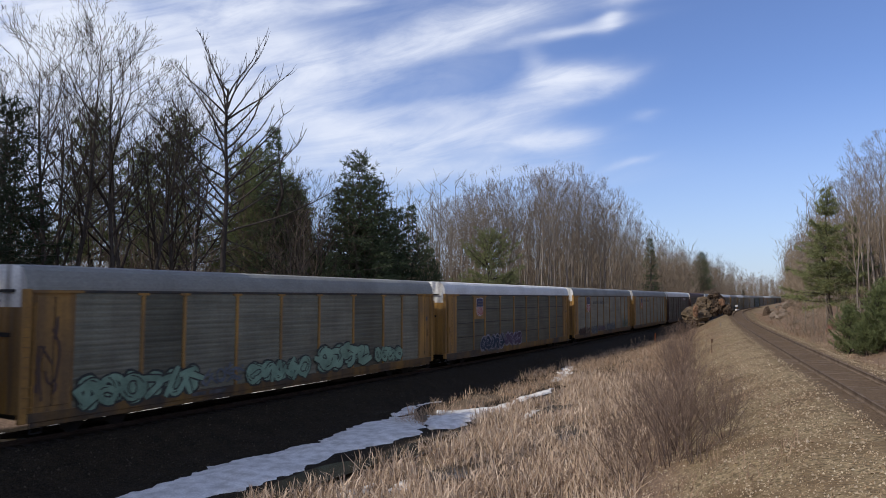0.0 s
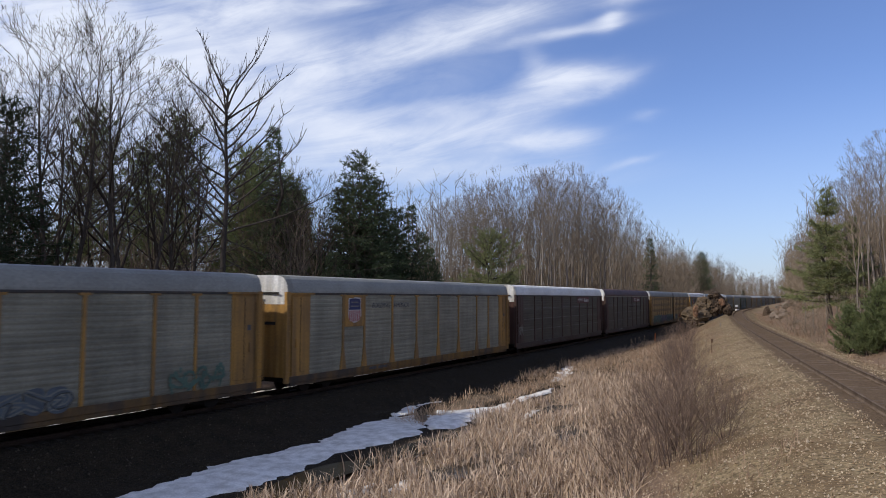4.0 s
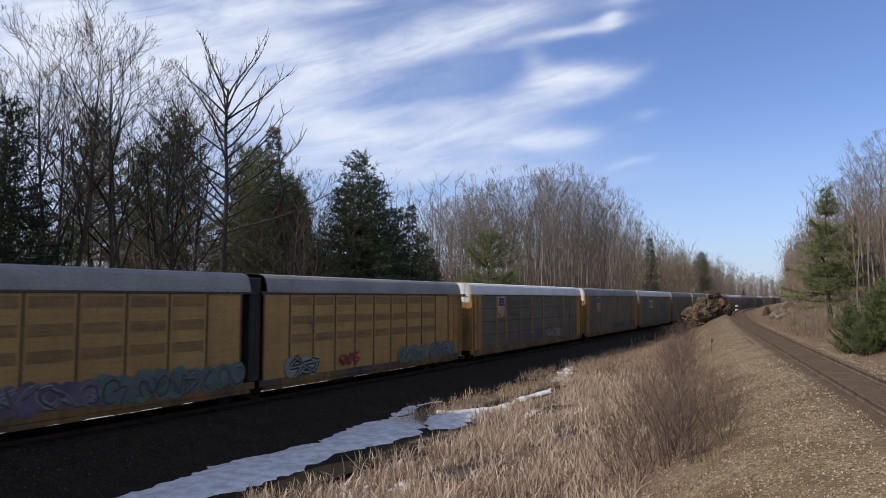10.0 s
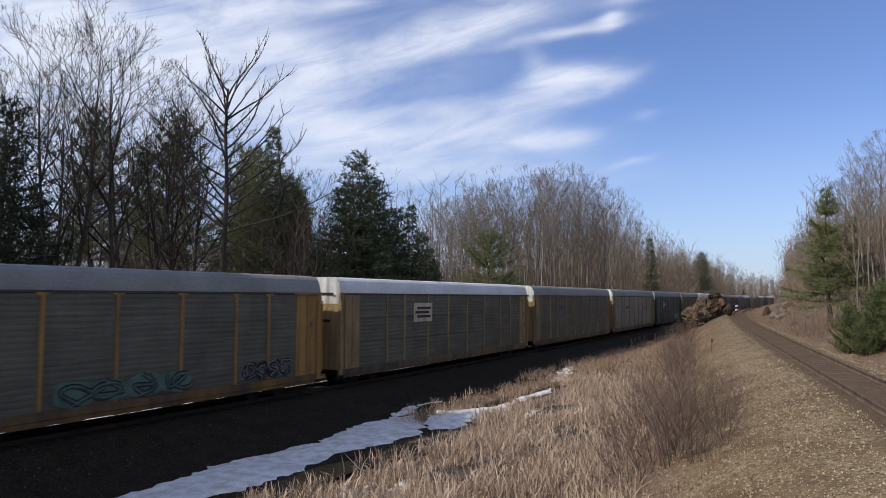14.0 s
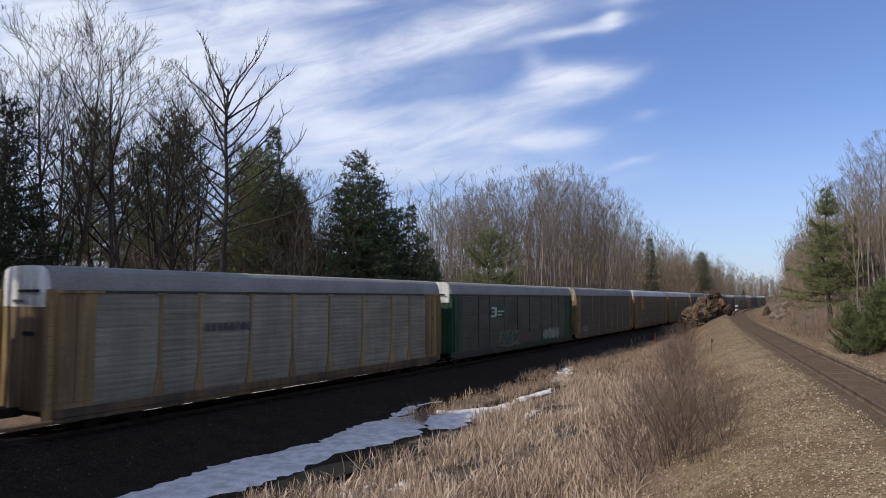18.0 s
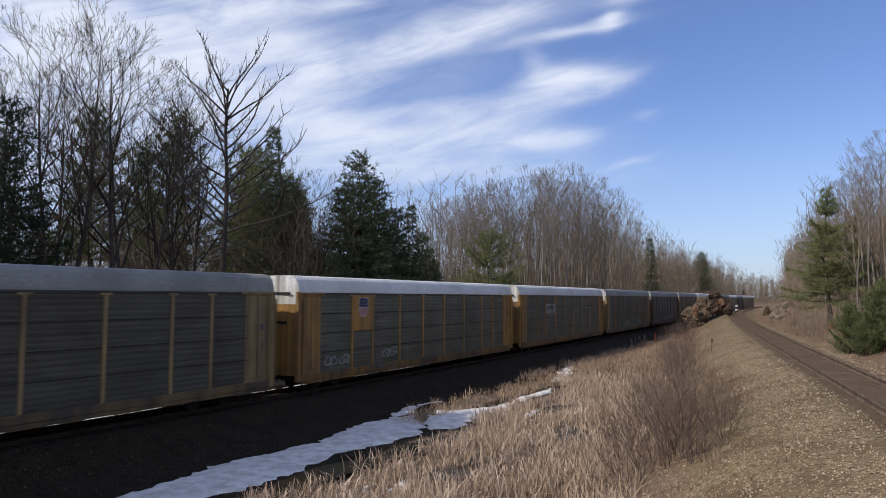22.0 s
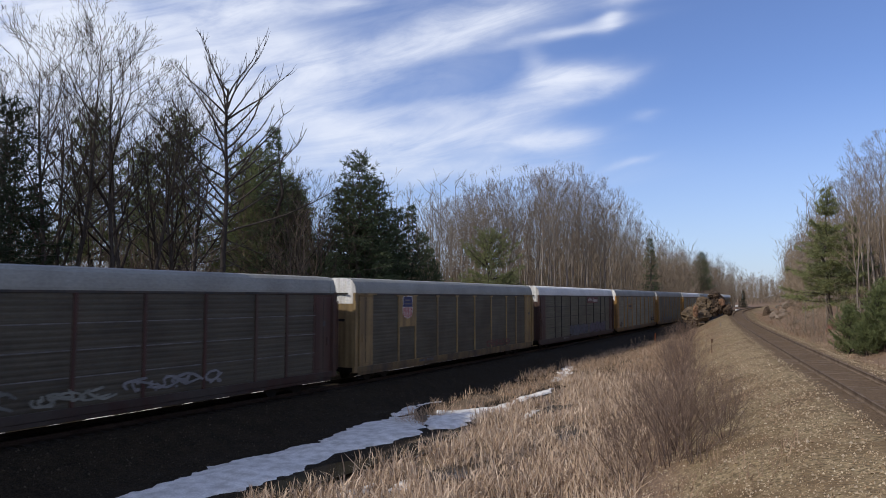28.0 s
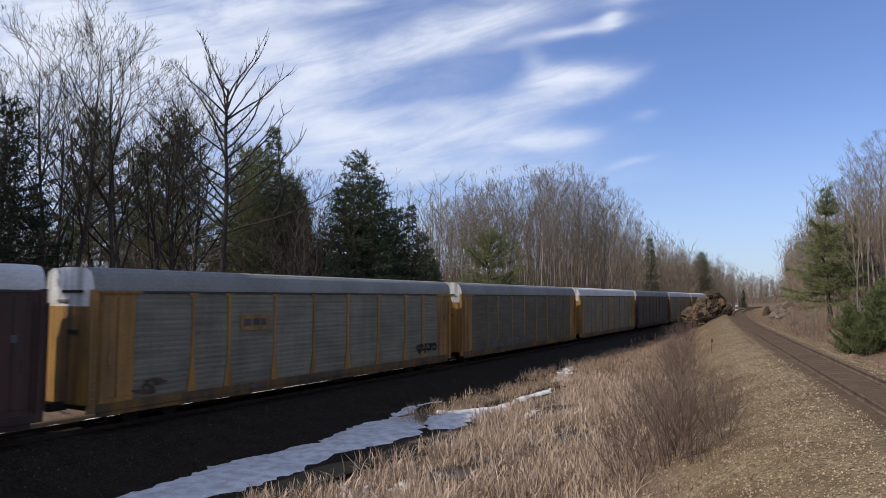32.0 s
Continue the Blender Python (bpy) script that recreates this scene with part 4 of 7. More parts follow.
def gr(x0, x1, z0, z1, n, fill, line, seed, thick=0.3):
    return lambda car, loc: graffiti(car, loc(x0), loc(x1), z0, z1, n, fill, line, seed, thick)


def sign(x0, x1, z0, z1, material, label, inner=(), inner_m=None):
    def fn(car, loc):
        pl = part("sign", boxes((loc(x0), loc(x1), -1.568, -1.54, z0, z1)), material, car, label)
        if inner:
            part("lettering_bar", bars([(loc(a), loc(b), c, d) for a, b, c, d in inner], -1.577), inner_m, pl)
    return fn


def barset(specs, material, label):
    return lambda car, loc: part("lettering_bar", bars([(loc(a), loc(b), c, d) for a, b, c, d in specs]), material, car, label)


def sp_sign(x):
    def fn(car, loc):
        pl = part("sign", boxes((loc(x), loc(x + 4.3), -1.568, -1.54, 4.22, 4.90)), paint("faded_red_board", (0.115, 0.030, 0.031), (0.080, 0.025, 0.026)), car, "red name board with worn white marks")
        part("lettering_bar", bars([(loc(x + 0.25), loc(x + 2.3), 4.44, 4.49)], -1.577), SIGN_WHITE, pl)
        rng = random.Random(4)
        small = [(loc(x + 0.28) + 0.21 * k, loc(x + 0.28) + 0.21 * k + rng.uniform(0.10, 0.16), 4.58, rng.uniform(4.68, 4.80)) for k in range(8)]
        large = [(loc(x + 2.45) + 0.24 * k, loc(x + 2.45) + 0.24 * k + rng.uniform(0.10, 0.18), 4.36, rng.uniform(4.54, 4.72) if k else 4.80) for k in range(7)]
        for spec in small + large:
            part("lettering_bar", bars([spec], -1.577), SIGN_WHITE, pl)
    return fn


def bands(car, loc):
    """Pale worn ribs where rows of screens meet."""
    for k in range(9):
        e = [3.1] + POSTS + [26.4]
        for z in (1.95, 2.9, 3.85):
            part("screen_band", bars([(loc(e[k]) + 0.09, loc(e[k + 1]) - 0.09, z, z + 0.045)], -1.532), SIGN_DIM, car)


def gaps(car, loc):
    """Dark slots where rows of screens meet."""
    for k in range(9):
        e = [3.1] + POSTS + [26.4]
        for z in (1.92, 2.92, 3.92):
            part("screen_gap", bars([(loc(e[k]) + 0.09, loc(e[k + 1]) - 0.09, z, z + 0.05)], -1.534), SIGN_BLACK, car)


CARS = [
    dict(frame=YELLOW, panel=GALV, roof=ROOF_GREY, label="grey ribbed autorack car with yellow ends"),
    dict(frame=YELLOW, panel=GALV, roof=ROOF_GREY, dark_bays=(1, 6), label="grey autorack car with large mint-green graffiti",
         marks=[gr(3.2, 8.6, 0.72, 2.05, 6, G_MINT, G_SHADE, 11, 1), gr(8.7, 11.0, 1.0, 1.9, 4, spray("slate_spray", (0.136, 0.150, 0.170)), None, 12, 0.16), gr(11.3, 15.4, 0.75, 1.9, 5, G_MINT, G_SHADE, 13, 1),
                gr(16.0, 20.6, 0.9, 2.35, 4, G_MINT, G_SHADE, 14, 1), gr(21.0, 23.8, 0.95, 1.95, 4, G_MINT, G_SHADE, 15, 1), gr(1.6, 2.6, 1.3, 4.2, 2, G_BROWN, None, 16, 0.03)]),
    dict(frame=YELLOW, panel=SLATE, roof=ROOF_PALE, label="slate-grey autorack car with pale roof and shield emblem",
         marks=[sh(1), gaps, gr(7.0, 11.3, 0.75, 1.95, 5, spray("navy_spray", (0.022, 0.035, 0.06)), spray("lilac_rim_spray", (0.25, 0.24, 0.28)), 21, 1), gr(11.6, 15.0, 0.8, 2.0, 4, spray("plum_spray", (0.075, 0.05, 0.085)), spray("lilac_rim_spray", (0.25, 0.24, 0.28)), 22, 1)]),
    dict(frame=YELLOW, panel=SILVER, roof=ROOF_GREY, label="silver-grey autorack car with shield emblem and graffiti",
         marks=[sh(1, 4.1, 1.12), lambda car, loc: words(car, "BUILDING   AMERICA", loc(8.6), 4.1, 0.52, SIGN_GREY, "dark lettering"),
                gr(3.3, 5.6, 0.75, 1.6, 3, G_BROWN, G_BLACK, 31, 0.3), gr(6.0, 7.4, 0.8, 1.6, 2, G_BROWN, None, 35, 0.3), gr(8.0, 10.4, 0.75, 1.7, 3, G_BLUE, G_PALE, 32, 1), gr(10.8, 13.8, 0.85, 1.65, 5, G_PURPLE, None, 33, 0.24),
                gr(14.6, 18.6, 0.85, 1.7, 5, G_BLUE, G_PALE, 34, 0.2), gr(22.6, 25.6, 0.9, 2.0, 4, G_TEAL, None, 36, 0.2)]),
    dict(frame=YELLOW, panel=SILVER, roof=ROOF_GREY, flare=True, label="bright silver autorack car with flared yellow posts",
         marks=[sh(1), lambda car, loc: words(car, "BUILDING   AMERICA", loc(8.4), 4.2, 0.42, SIGN_GREY, "dark lettering")]),
    dict(frame=MAROON, panel=BROWNED, roof=ROOF_PALE, rows=3, tee=False, bracket=False, label="dark maroon autorack car with white roof and name board",
         marks=[sp_sign(18.4), bands, gr(2.0, 3.0, 1.5, 2.5, 3, G_PALE, None, 41, 0.07)]),
    dict(frame=MAROON, panel=BROWNED, roof=ROOF_BROWN, rail=SILVER, rows=3, tee=False, bracket=False, label="rusty brown autorack car with brown roof and name board",
         marks=[sp_sign(16.6), bands]),
    dict(frame=YELLOW, panel=OCHRE, roof=ROOF_GREY, unit="a", screen="flat", slots=range(0, 9), post_paint=SEAM, label="ochre articulated autorack unit with graffiti along its base",
         marks=[gr(3.6, 10.4, 0.75, 2.05, 9, G_TEAL, G_PALE, 51, 0.22), gr(10.2, 15.4, 0.8, 2.0, 7, G_PURPLE, G_PALE, 52, 0.2), gr(15.2, 22.2, 0.75, 2.0, 9, G_TEAL, G_PURPLE, 53, 0.2)]),
    dict(frame=YELLOW, panel=OCHRE, roof=ROOF_GREY, unit="b", screen="flat", slots=range(1, 9), post_paint=SEAM, label="ochre rear unit of the articulated autorack pair",
         marks=[gr(2.0, 4.4, 0.8, 1.9, 2, G_PALE, G_BLACK, 54, 0.3), gr(6.2, 8.0, 1.0, 1.9, 3, G_RED, None, 55, 0.4), gr(12.0, 15.6, 0.75, 1.8, 5, G_TEAL, G_PALE, 56, 0.2),
                gr(15.8, 19.0, 0.8, 1.9, 5, G_BLUE, G_PALE, 57, 0.24)]),
    dict(frame=YELLOW, panel=SLATE, roof=ROOF_PALE, label="slate autorack car with pale roof and large shield emblem",
         marks=[sh(1, 4.1, 1.05), gaps, lambda car, loc: words(car, "BUILDING   AMERICA", loc(8.6), 4.2, 0.46, SIGN_GREY, "worn dark lettering"), gr(11.4, 16.4, 0.9, 1.9, 5, G_PURPLE, None, 61, 0.3),
                gr(17.4, 21.2, 1.0, 2.0, 4, spray("smoke_spray", (0.224, 0.224, 0.245)), None, 62, 0.24)]),
    dict(frame=YELLOW, panel=SLATE, roof=ROOF_GREY, label="slate autorack car with shield emblem and teal graffiti",
         marks=[sh(1, 4.15, 1.0), gr(5.4, 7.2, 1.0, 2.1, 1, G_TEAL, None, 71, 0.2), gr(13.8, 19.5, 0.95, 1.85, 4, G_TEAL, G_BLACK, 72, 0.16), gr(22.4, 25.4, 1.0, 1.9, 4, G_BLACK, G_PALE, 73, 0.16)]),
    dict(frame=TAN, panel=SLATE, roof=ROOF_PALE, rows=3, tee=False, bracket=False, label="faded tan and grey autorack car with black monogram",
         marks=[sign(8.8, 11.1, 3.25, 4.45, P_(TAN_CAP), "faded tan emblem plate"), barset([(9.2, 10.9, 4.04, 4.2), (9.0, 10.7, 3.77, 3.93), (9.2, 10.9, 3.5, 3.66)], SIGN_BLACK, "black monogram in plain shapes")]),
    dict(frame=TAN, panel=SLATE, roof=ROOF_GREY, flare=True, label="dark grey autorack car with flared tan posts",
         marks=[barset([(8.2, 9.6, 3.72, 4.0), (9.7, 10.4, 3.72, 4.0), (9.2, 10.7, 3.30, 3.42)], SIGN_GREY, "worn dark lettering")]),
    dict(frame=TAN, panel=SILVER, roof=ROOF_GREY, flare=True, label="pale silver autorack car with tan frame and dark lettering",
         marks=[barset([(8.0 + 0.34 * k, 8.24 + 0.34 * k, 3.35, 3.68) for k in range(8)], SIGN_GREY, "dark lettering in plain bars")]),
    dict(frame=GREEN, panel=GREENGREY, roof=ROOF_GREY, bracket=False, tee=False, post_paint=GREENGREY, label="dark green autorack car with white emblem and graffiti",
         marks=[sign(7.8, 10.5, 3.2, 4.15, SIGN_GREEN, "green emblem board", [(7.95, 8.95, 3.88, 4.06), (8.55, 8.95, 3.42, 3.88), (7.85, 8.85, 3.26, 3.44), (8.1, 8.4, 3.62, 3.74), (9.1, 10.4, 3.64, 3.76), (9.1, 10.0, 3.38, 3.48)], SIGN_WHITE),
                gr(9.6, 13.6, 0.85, 2.1, 5, spray("deep_teal_spray", (0.05, 0.085, 0.075)), spray("beige_spray", (0.231, 0.197, 0.150)), 81, 1), gr(13.4, 16.0, 0.9, 1.9, 3, G_BROWN, spray("beige_spray_faded", (0.204, 0.170, 0.150)), 82, 0.3),
                gr(19.5, 23.7, 0.9, 2.0, 4, spray("chalk_spray", (0.30, 0.31, 0.27)), G_TEAL, 83, 1)]),
    dict(frame=TAN, panel=SOOTY, roof=ROOF_GREY, cap=TAN_CAP, label="sooty grey autorack car with tan ends",
         marks=[gaps, gr(3.4, 5.6, 1.0, 1.8, 3, G_PALE, None, 91, 0.1)]),
    dict(frame=YELLOW, panel=SLATE, roof=ROOF_PALE, label="slate autorack car with white roof and shield emblem plate",
         marks=[sh(1, 4.25, 0.74, YELLOW, 1.8, (2.95, 4.93)), gaps, gr(3.4, 5.6, 1.1, 1.8, 4, G_PALE, None, 101, 0.12), gr(8.7, 10.2, 1.2, 1.9, 2, G_PALE, None, 102, 0.3)]),
    dict(frame=YELLOW, panel=SLATE, roof=ROOF_PALE, label="slate autorack car with white roof and white lettered sign",
         marks=[gaps, sign(8.0, 10.5, 3.3, 4.2, SIGN_PLATE, "white sign with black lettering bars", [(8.1, 9.1, 3.98, 4.06), (8.1, 9.1, 3.84, 3.92), (8.2, 9.1, 3.70, 3.78), (9.2, 9.95, 3.72, 4.08), (9.0, 10.2, 3.52, 3.60), (9.2, 10.2, 3.38, 3.45)], SIGN_BLACK)]),
    dict(frame=TAN, panel=SOOTY, roof=ROOF_GREY, flare=True, label="sooty grey autorack car with teal graffiti",
         marks=[barset([(8.2, 9.8, 3.8, 4.05), (9.0, 9.9, 3.45, 3.6)], SIGN_GREY, "worn dark lettering"), gr(7.7, 10.4, 0.9, 1.9, 1, G_TEAL, None, 111, 0.5), gr(11.0, 14.0, 0.95, 1.8, 4, G_PALE, G_TEAL, 112, 0.14),
                gr(15.6, 20.6, 1.0, 1.9, 7, G_PALE, G_BLACK, 113, 0.12)]),
    dict(frame=MAROON, panel=BROWNED, roof=ROOF_GREY, tee=False, bracket=False, label="dark brown autorack car with white graffiti",
         marks=[bands, gr(2.0, 8.6, 0.8, 1.5, 8, spray("dusty_white_spray", (0.19, 0.195, 0.185)), None, 121, 0.34), gr(9.0, 11.6, 1.0, 1.8, 4, spray("dust_grey_spray", (0.14, 0.145, 0.135)), None, 122, 0.2), gr(12.0, 15.0, 1.0, 1.6, 3, G_PALE, None, 123, 0.2),
                gr(15.6, 20.0, 1.1, 1.8, 4, spray("grey_spray", (0.204, 0.204, 0.211)), None, 124, 0.14)]),
    dict(frame=TAN, panel=SOOTY, roof=ROOF_GREY, label="sooty grey autorack car with shield emblem on tan plate",
         marks=[sh(1, 4.2, 0.95, TAN, 1.8, (3.0, 4.93)), gr(18.0, 22.5, 0.95, 1.6, 6, spray("dark_rust_spray", (0.116, 0.061, 0.054)), None, 131, 0.2)]),
    dict(frame=MAROON, panel=SLATE, roof=ROOF_PALE, tee=False, bracket=False, post_paint=BLACK, label="maroon autorack car with white roof and violet graffiti",
         marks=[sp_sign(16.6), gaps, gr(10.4, 16.6, 0.85, 2.0, 6, G_BLUE, G_PURPLE, 141, 0.24), gr(17.6, 24.0, 0.9, 2.05, 6, G_PURPLE, G_BLUE, 142, 0.24)]),
    dict(frame=YELLOW, panel=GALV, roof=ROOF_GREY, flare=True, label="grey autorack car with yellow lettered sign",
         marks=[sign(8.4, 10.2, 3.3, 4.0, P_(YELLOW), "yellow sign with dark lettering bars", [(8.6, 9.05, 3.5, 3.82), (9.15, 9.55, 3.5, 3.82), (9.65, 10.0, 3.5, 3.82)], SIGN_GREY),
                gr(23.4, 25.8, 1.2, 1.9, 4, G_BLACK, None, 151, 0.18), gr(3.5, 4.6, 0.95, 1.7, 1, G_BROWN, None, 152, 0.1)]),
    dict(frame=YELLOW, panel=SLATE, roof=ROOF_GREY, label="slate autorack car with faint graffiti along the sill",
         marks=[gr(6.0, 16.0, 0.9, 1.6, 10, spray("dim_spray", (0.136, 0.136, 0.143)), None, 161, 0.2)]),
    dict(frame=YELLOW, panel=GALV, roof=ROOF_PALE, label="grey autorack car with pale roof and yellow ends"),
    dict(frame=MAROON, panel=BROWNED, roof=ROOF_GREY, tee=False, bracket=False, label="dark maroon autorack car with grey roof"),
    dict(frame=YELLOW, panel=GALV, roof=ROOF_PALE, label="grey autorack car with pale roof near the train's end"),
    dict(frame=YELLOW, panel=SLATE, roof=ROOF_PALE, label="last slate autorack car of the train"),
]


def build_train():
    made = []
    for i, st in enumerate(CARS):
        made.append(autorack(i, st))
    return made


JOINTS.insert(0, JOINTS[0] - 28.05)
TRAIN = build_train()


def car_rows(mid):
    rows = []
    for k in range(33):
        s = mid - SPEED * k
        (xa, ya, _), (xb, yb, _) = LEFT.at(s - 9.5), LEFT.at(s + 9.5)
        x, y = (float(xa) + float(xb)) / 2, (float(ya) + float(yb)) / 2
        rows.append((float(k), pose(x, y, 0.0, 0, 0, math.degrees(math.atan2(float(yb) - float(ya), float(xb) - float(xa))))))
    return rows

# ---- plants ----
def tubes(segs, sides):
    """Tapered tubes; segs: rows of x, y, z, x, y, z, r0, r1. With one side, a twig is a single narrow strip."""
    a = np.array(segs, float)
    p0, p1, r0, r1 = a[:, :3], a[:, 3:6], a[:, 6], a[:, 7]
    d = p1 - p0
    d /= np.maximum(np.linalg.norm(d, axis=1, keepdims=True), 1e-6)
    ref = np.where(np.abs(d[:, 2:3]) < 0.9, np.array([[0, 0, 1.0]]), np.array([[1.0, 0, 0]]))
    u = np.cross(d, ref)
    u /= np.linalg.norm(u, axis=1, keepdims=True)
    w = np.cross(d, u)
    if sides == 1:
        turn = np.random.RandomState(len(a)).uniform(0, np.pi, len(a))[:, None]
        e = u * np.cos(turn) + w * np.sin(turn)
        v = np.stack([p0 - e * r0[:, None], p0 + e * r0[:, None], p1 + e * r1[:, None], p1 - e * r1[:, None]], 1).reshape(-1, 3)
        return v, np.arange(len(v)).reshape(-1, 4)
    ang = np.arange(sides) * 2 * np.pi / sides
    ring = np.cos(ang)[None, :, None] * u[:, None] + np.sin(ang)[None, :, None] * w[:, None]
    v = np.concatenate([p0[:, None] + ring * r0[:, None, None], p1[:, None] + ring * r1[:, None, None]], 1)
    base = np.arange(len(a))[:, None] * 2 * sides
    i = np.arange(sides)[None]
    j = (i + 1) % sides
    f = np.stack([base + i, base + j, base + j + sides, base + i + sides], -1).reshape(-1, 4)
    return v.reshape(-1, 3), f


def tube_mesh(name, groups, smooth=True):
    vs, fs, n = [], [], 0
    for segs, sides in groups:
        if not segs:
            continue
        v, f = tubes(segs, sides)
        vs.append(v)
        fs.append(f + n)
        n += len(v)
    return fast_mesh(name, np.concatenate(vs), np.concatenate(fs), smooth)


def bare_skeleton(rng, height, r, rmin=0.01, stems=1, lean=0.05, start=0.35, levels=3, kids=(9, 6, 5), spread=45, up=0.25, ratio=0.5, sway=0.10, first=0.42):
    """Limbs and twigs of a leafless tree, as segments by level."""
    out = [[] for _ in range(levels + 1)]

    def grow(p, d, length, r0, level, n):
        pts = [p]
        step = length / n
        rad = [r0]
        for i in range(n):
            d = (d + Vector((rng.gauss(0, sway), rng.gauss(0, sway), rng.gauss(0, sway * 0.6) + up * (0.25 if level else 0.05)))).normalized()
            p = p + d * step
            pts.append(p)
            rad.append(max(r0 * (1 - 0.95 * (i + 1) / n), rmin * 0.6))
        for a, b, ra, rb in zip(pts[:-1], pts[1:], rad[:-1], rad[1:]):
            out[level].append((*a, *b, ra, rb))
        if level >= levels:
            return
        s0 = start if level == 0 else 0.2
        for k in range(kids[level]):
            t = s0 + (0.98 - s0) * (k + rng.random()) / kids[level]
            q = t * n
            i = min(int(q), n - 1)
            base = pts[i].lerp(pts[i + 1], q - i)
            rb = rad[i] * (1 - q + i) + rad[i + 1] * (q - i)
            axis = (pts[i + 1] - pts[i]).normalized()
            side = axis.orthogonal().normalized()
            side.rotate(Matrix.Rotation(rng.uniform(0, 2 * math.pi), 3, axis))
            a = radians(rng.gauss(spread, 9))
            nd = (axis * math.cos(a) + side * math.sin(a)).normalized()
            ln = length * (first if level == 0 else ratio) * rng.uniform(0.65, 1.15) * (1.15 - 0.55 * t)
            grow(base, nd, ln, max(rb * 0.62, rmin), level + 1, (5, 3, 2, 2)[level])

    for k in range(stems):
        a = 2 * math.pi * (k + rng.uniform(-0.2, 0.2)) / stems
        tilt = lean * (1 if stems > 1 else rng.uniform(0, 1)) * rng.uniform(0.6, 1.3)
        d = Vector((math.cos(a) * tilt, math.sin(a) * tilt, 1)).normalized()
        grow(Vector((math.cos(a), math.sin(a), 0)) * (0.25 * (stems > 1)), d, height * rng.uniform(0.88, 1.0), r, 0, 9)
    return out


def bare_tree_meshes(key, seed, **kw):
    def make():
        lv = bare_skeleton(random.Random(seed), **kw)
        n = len(lv)
        trunk = tube_mesh("trunk", [(lv[0], 5), (lv[1], 3)])
        crown = tube_mesh("crown", [(lv[i], 3 if i < 3 and n > 4 else 1) for i in range(2, n)])
        return trunk, crown
    return cached(key, make)


def forked_tree_meshes(key, seed, height, r, stems=1, lean=0.1, clean=0.35, count=13, reach=0.5, top_reach=0.14, open_=42, gens=5, split=24, rise=0.03, rmin=0.009, twigs=1, sway=0.09):
    """A leafless broad-leaved tree: leading stems, and ascending limbs on them that divide again and again into finer forks and twigs."""
    def make():
        rng = random.Random(seed)
        thick, mid, fine = [], [], []
        keep = 0.76
        total = (1 - keep ** (gens + 1)) / (1 - keep)

        def turned(d, deg, az):
            side = d.orthogonal().normalized()
            side.rotate(Matrix.Rotation(az, 3, d))
            a = radians(deg)
            return (d * math.cos(a) + side * math.sin(a)).normalized()

        def grow(p, d, length, r0, gen):
            n = 3
            r1 = max(r0 * 0.85, rmin * 0.7)
            for i in range(n):
                d = (d + Vector((rng.gauss(0, sway), rng.gauss(0, sway), rise + rng.gauss(0, sway * 0.5)))).normalized()
                q = p + d * length / n
                ra, rb = r0 + (r1 - r0) * i / n, r0 + (r1 - r0) * (i + 1) / n
                (mid if gen < 3 else fine).append((*p, *q, ra, rb))
                if gen >= 1 and rng.random() < 0.8:
                    for _ in range(twigs):
                        e = turned(d, rng.uniform(16, 36), rng.uniform(0, 6.28))
                        l2 = length * rng.uniform(0.3, 0.7)
                        m_ = q + e * l2 * 0.5
                        e = (e + Vector((rng.gauss(0, 0.07), rng.gauss(0, 0.07), 0.08))).normalized()
                        w = max(rmin * 0.75, rb * 0.4)
                        fine.append((*q, *m_, w, w * 0.8))
                        fine.append((*m_, *(m_ + e * l2 * 0.55), w * 0.8, rmin * 0.4))
                p = q
            if gen >= gens:
                return
            az = rng.uniform(0, 6.28)
            for k in range(2):
                e = turned(d, split * (rng.uniform(0.3, 0.8) if k == 0 else rng.uniform(0.9, 1.5)), az + 3.14 * k + rng.uniform(-0.5, 0.5))
                grow(p, e, length * keep * rng.uniform(0.85, 1.12), max(r1 * (0.84 if k == 0 else 0.66), rmin), gen + 1)

        for k in range(stems):
            a = 2 * math.pi * (k + rng.uniform(-0.2, 0.2)) / stems
            tilt = lean * rng.uniform(0.6, 1.3)
            d = Vector((math.cos(a) * tilt, math.sin(a) * tilt, 1)).normalized()
            h = height * (1.0 if k == 0 else rng.uniform(0.88, 0.98))
            n = 14
            pts = [Vector((math.cos(a), math.sin(a), 0)) * (0.35 * (stems > 1))]
            for i in range(n):
                d = (d + Vector((rng.gauss(0, sway * 0.5), rng.gauss(0, sway * 0.5), 0.05))).normalized()
                pts.append(pts[-1] + d * h * 0.97 / n / max(d.z, 0.6))
            rad = [r * (1 - 0.93 * (i / n) ** 0.85) for i in range(n + 1)]
            for i in range(n):
                (thick if rad[i] > 0.05 else mid).append((*pts[i], *pts[i + 1], rad[i], rad[i + 1]))
            az = rng.uniform(0, 6.28)
            for c in range(count):
                t = clean + (0.97 - clean) * (c + rng.random() * 0.7) / count
                i = min(int(t * n), n - 1)
                p = pts[i].lerp(pts[i + 1], t * n - i)
                axis = (pts[i + 1] - pts[i]).normalized()
                f = (t - clean) / (1 - clean)
                ln = h * (reach + (top_reach - reach) * f) * rng.uniform(0.8, 1.12)
                az += 2.4 + rng.uniform(-0.5, 0.5)
                grow(p, turned(axis, open_ * rng.uniform(0.75, 1.2), az), ln / total, max(rad[i] * 0.62, rmin * 1.6), 0)
        return tube_mesh("trunk", [(thick, 7)]), tube_mesh("crown", [(mid, 3), (fine, 1)])
    return cached(key, make)


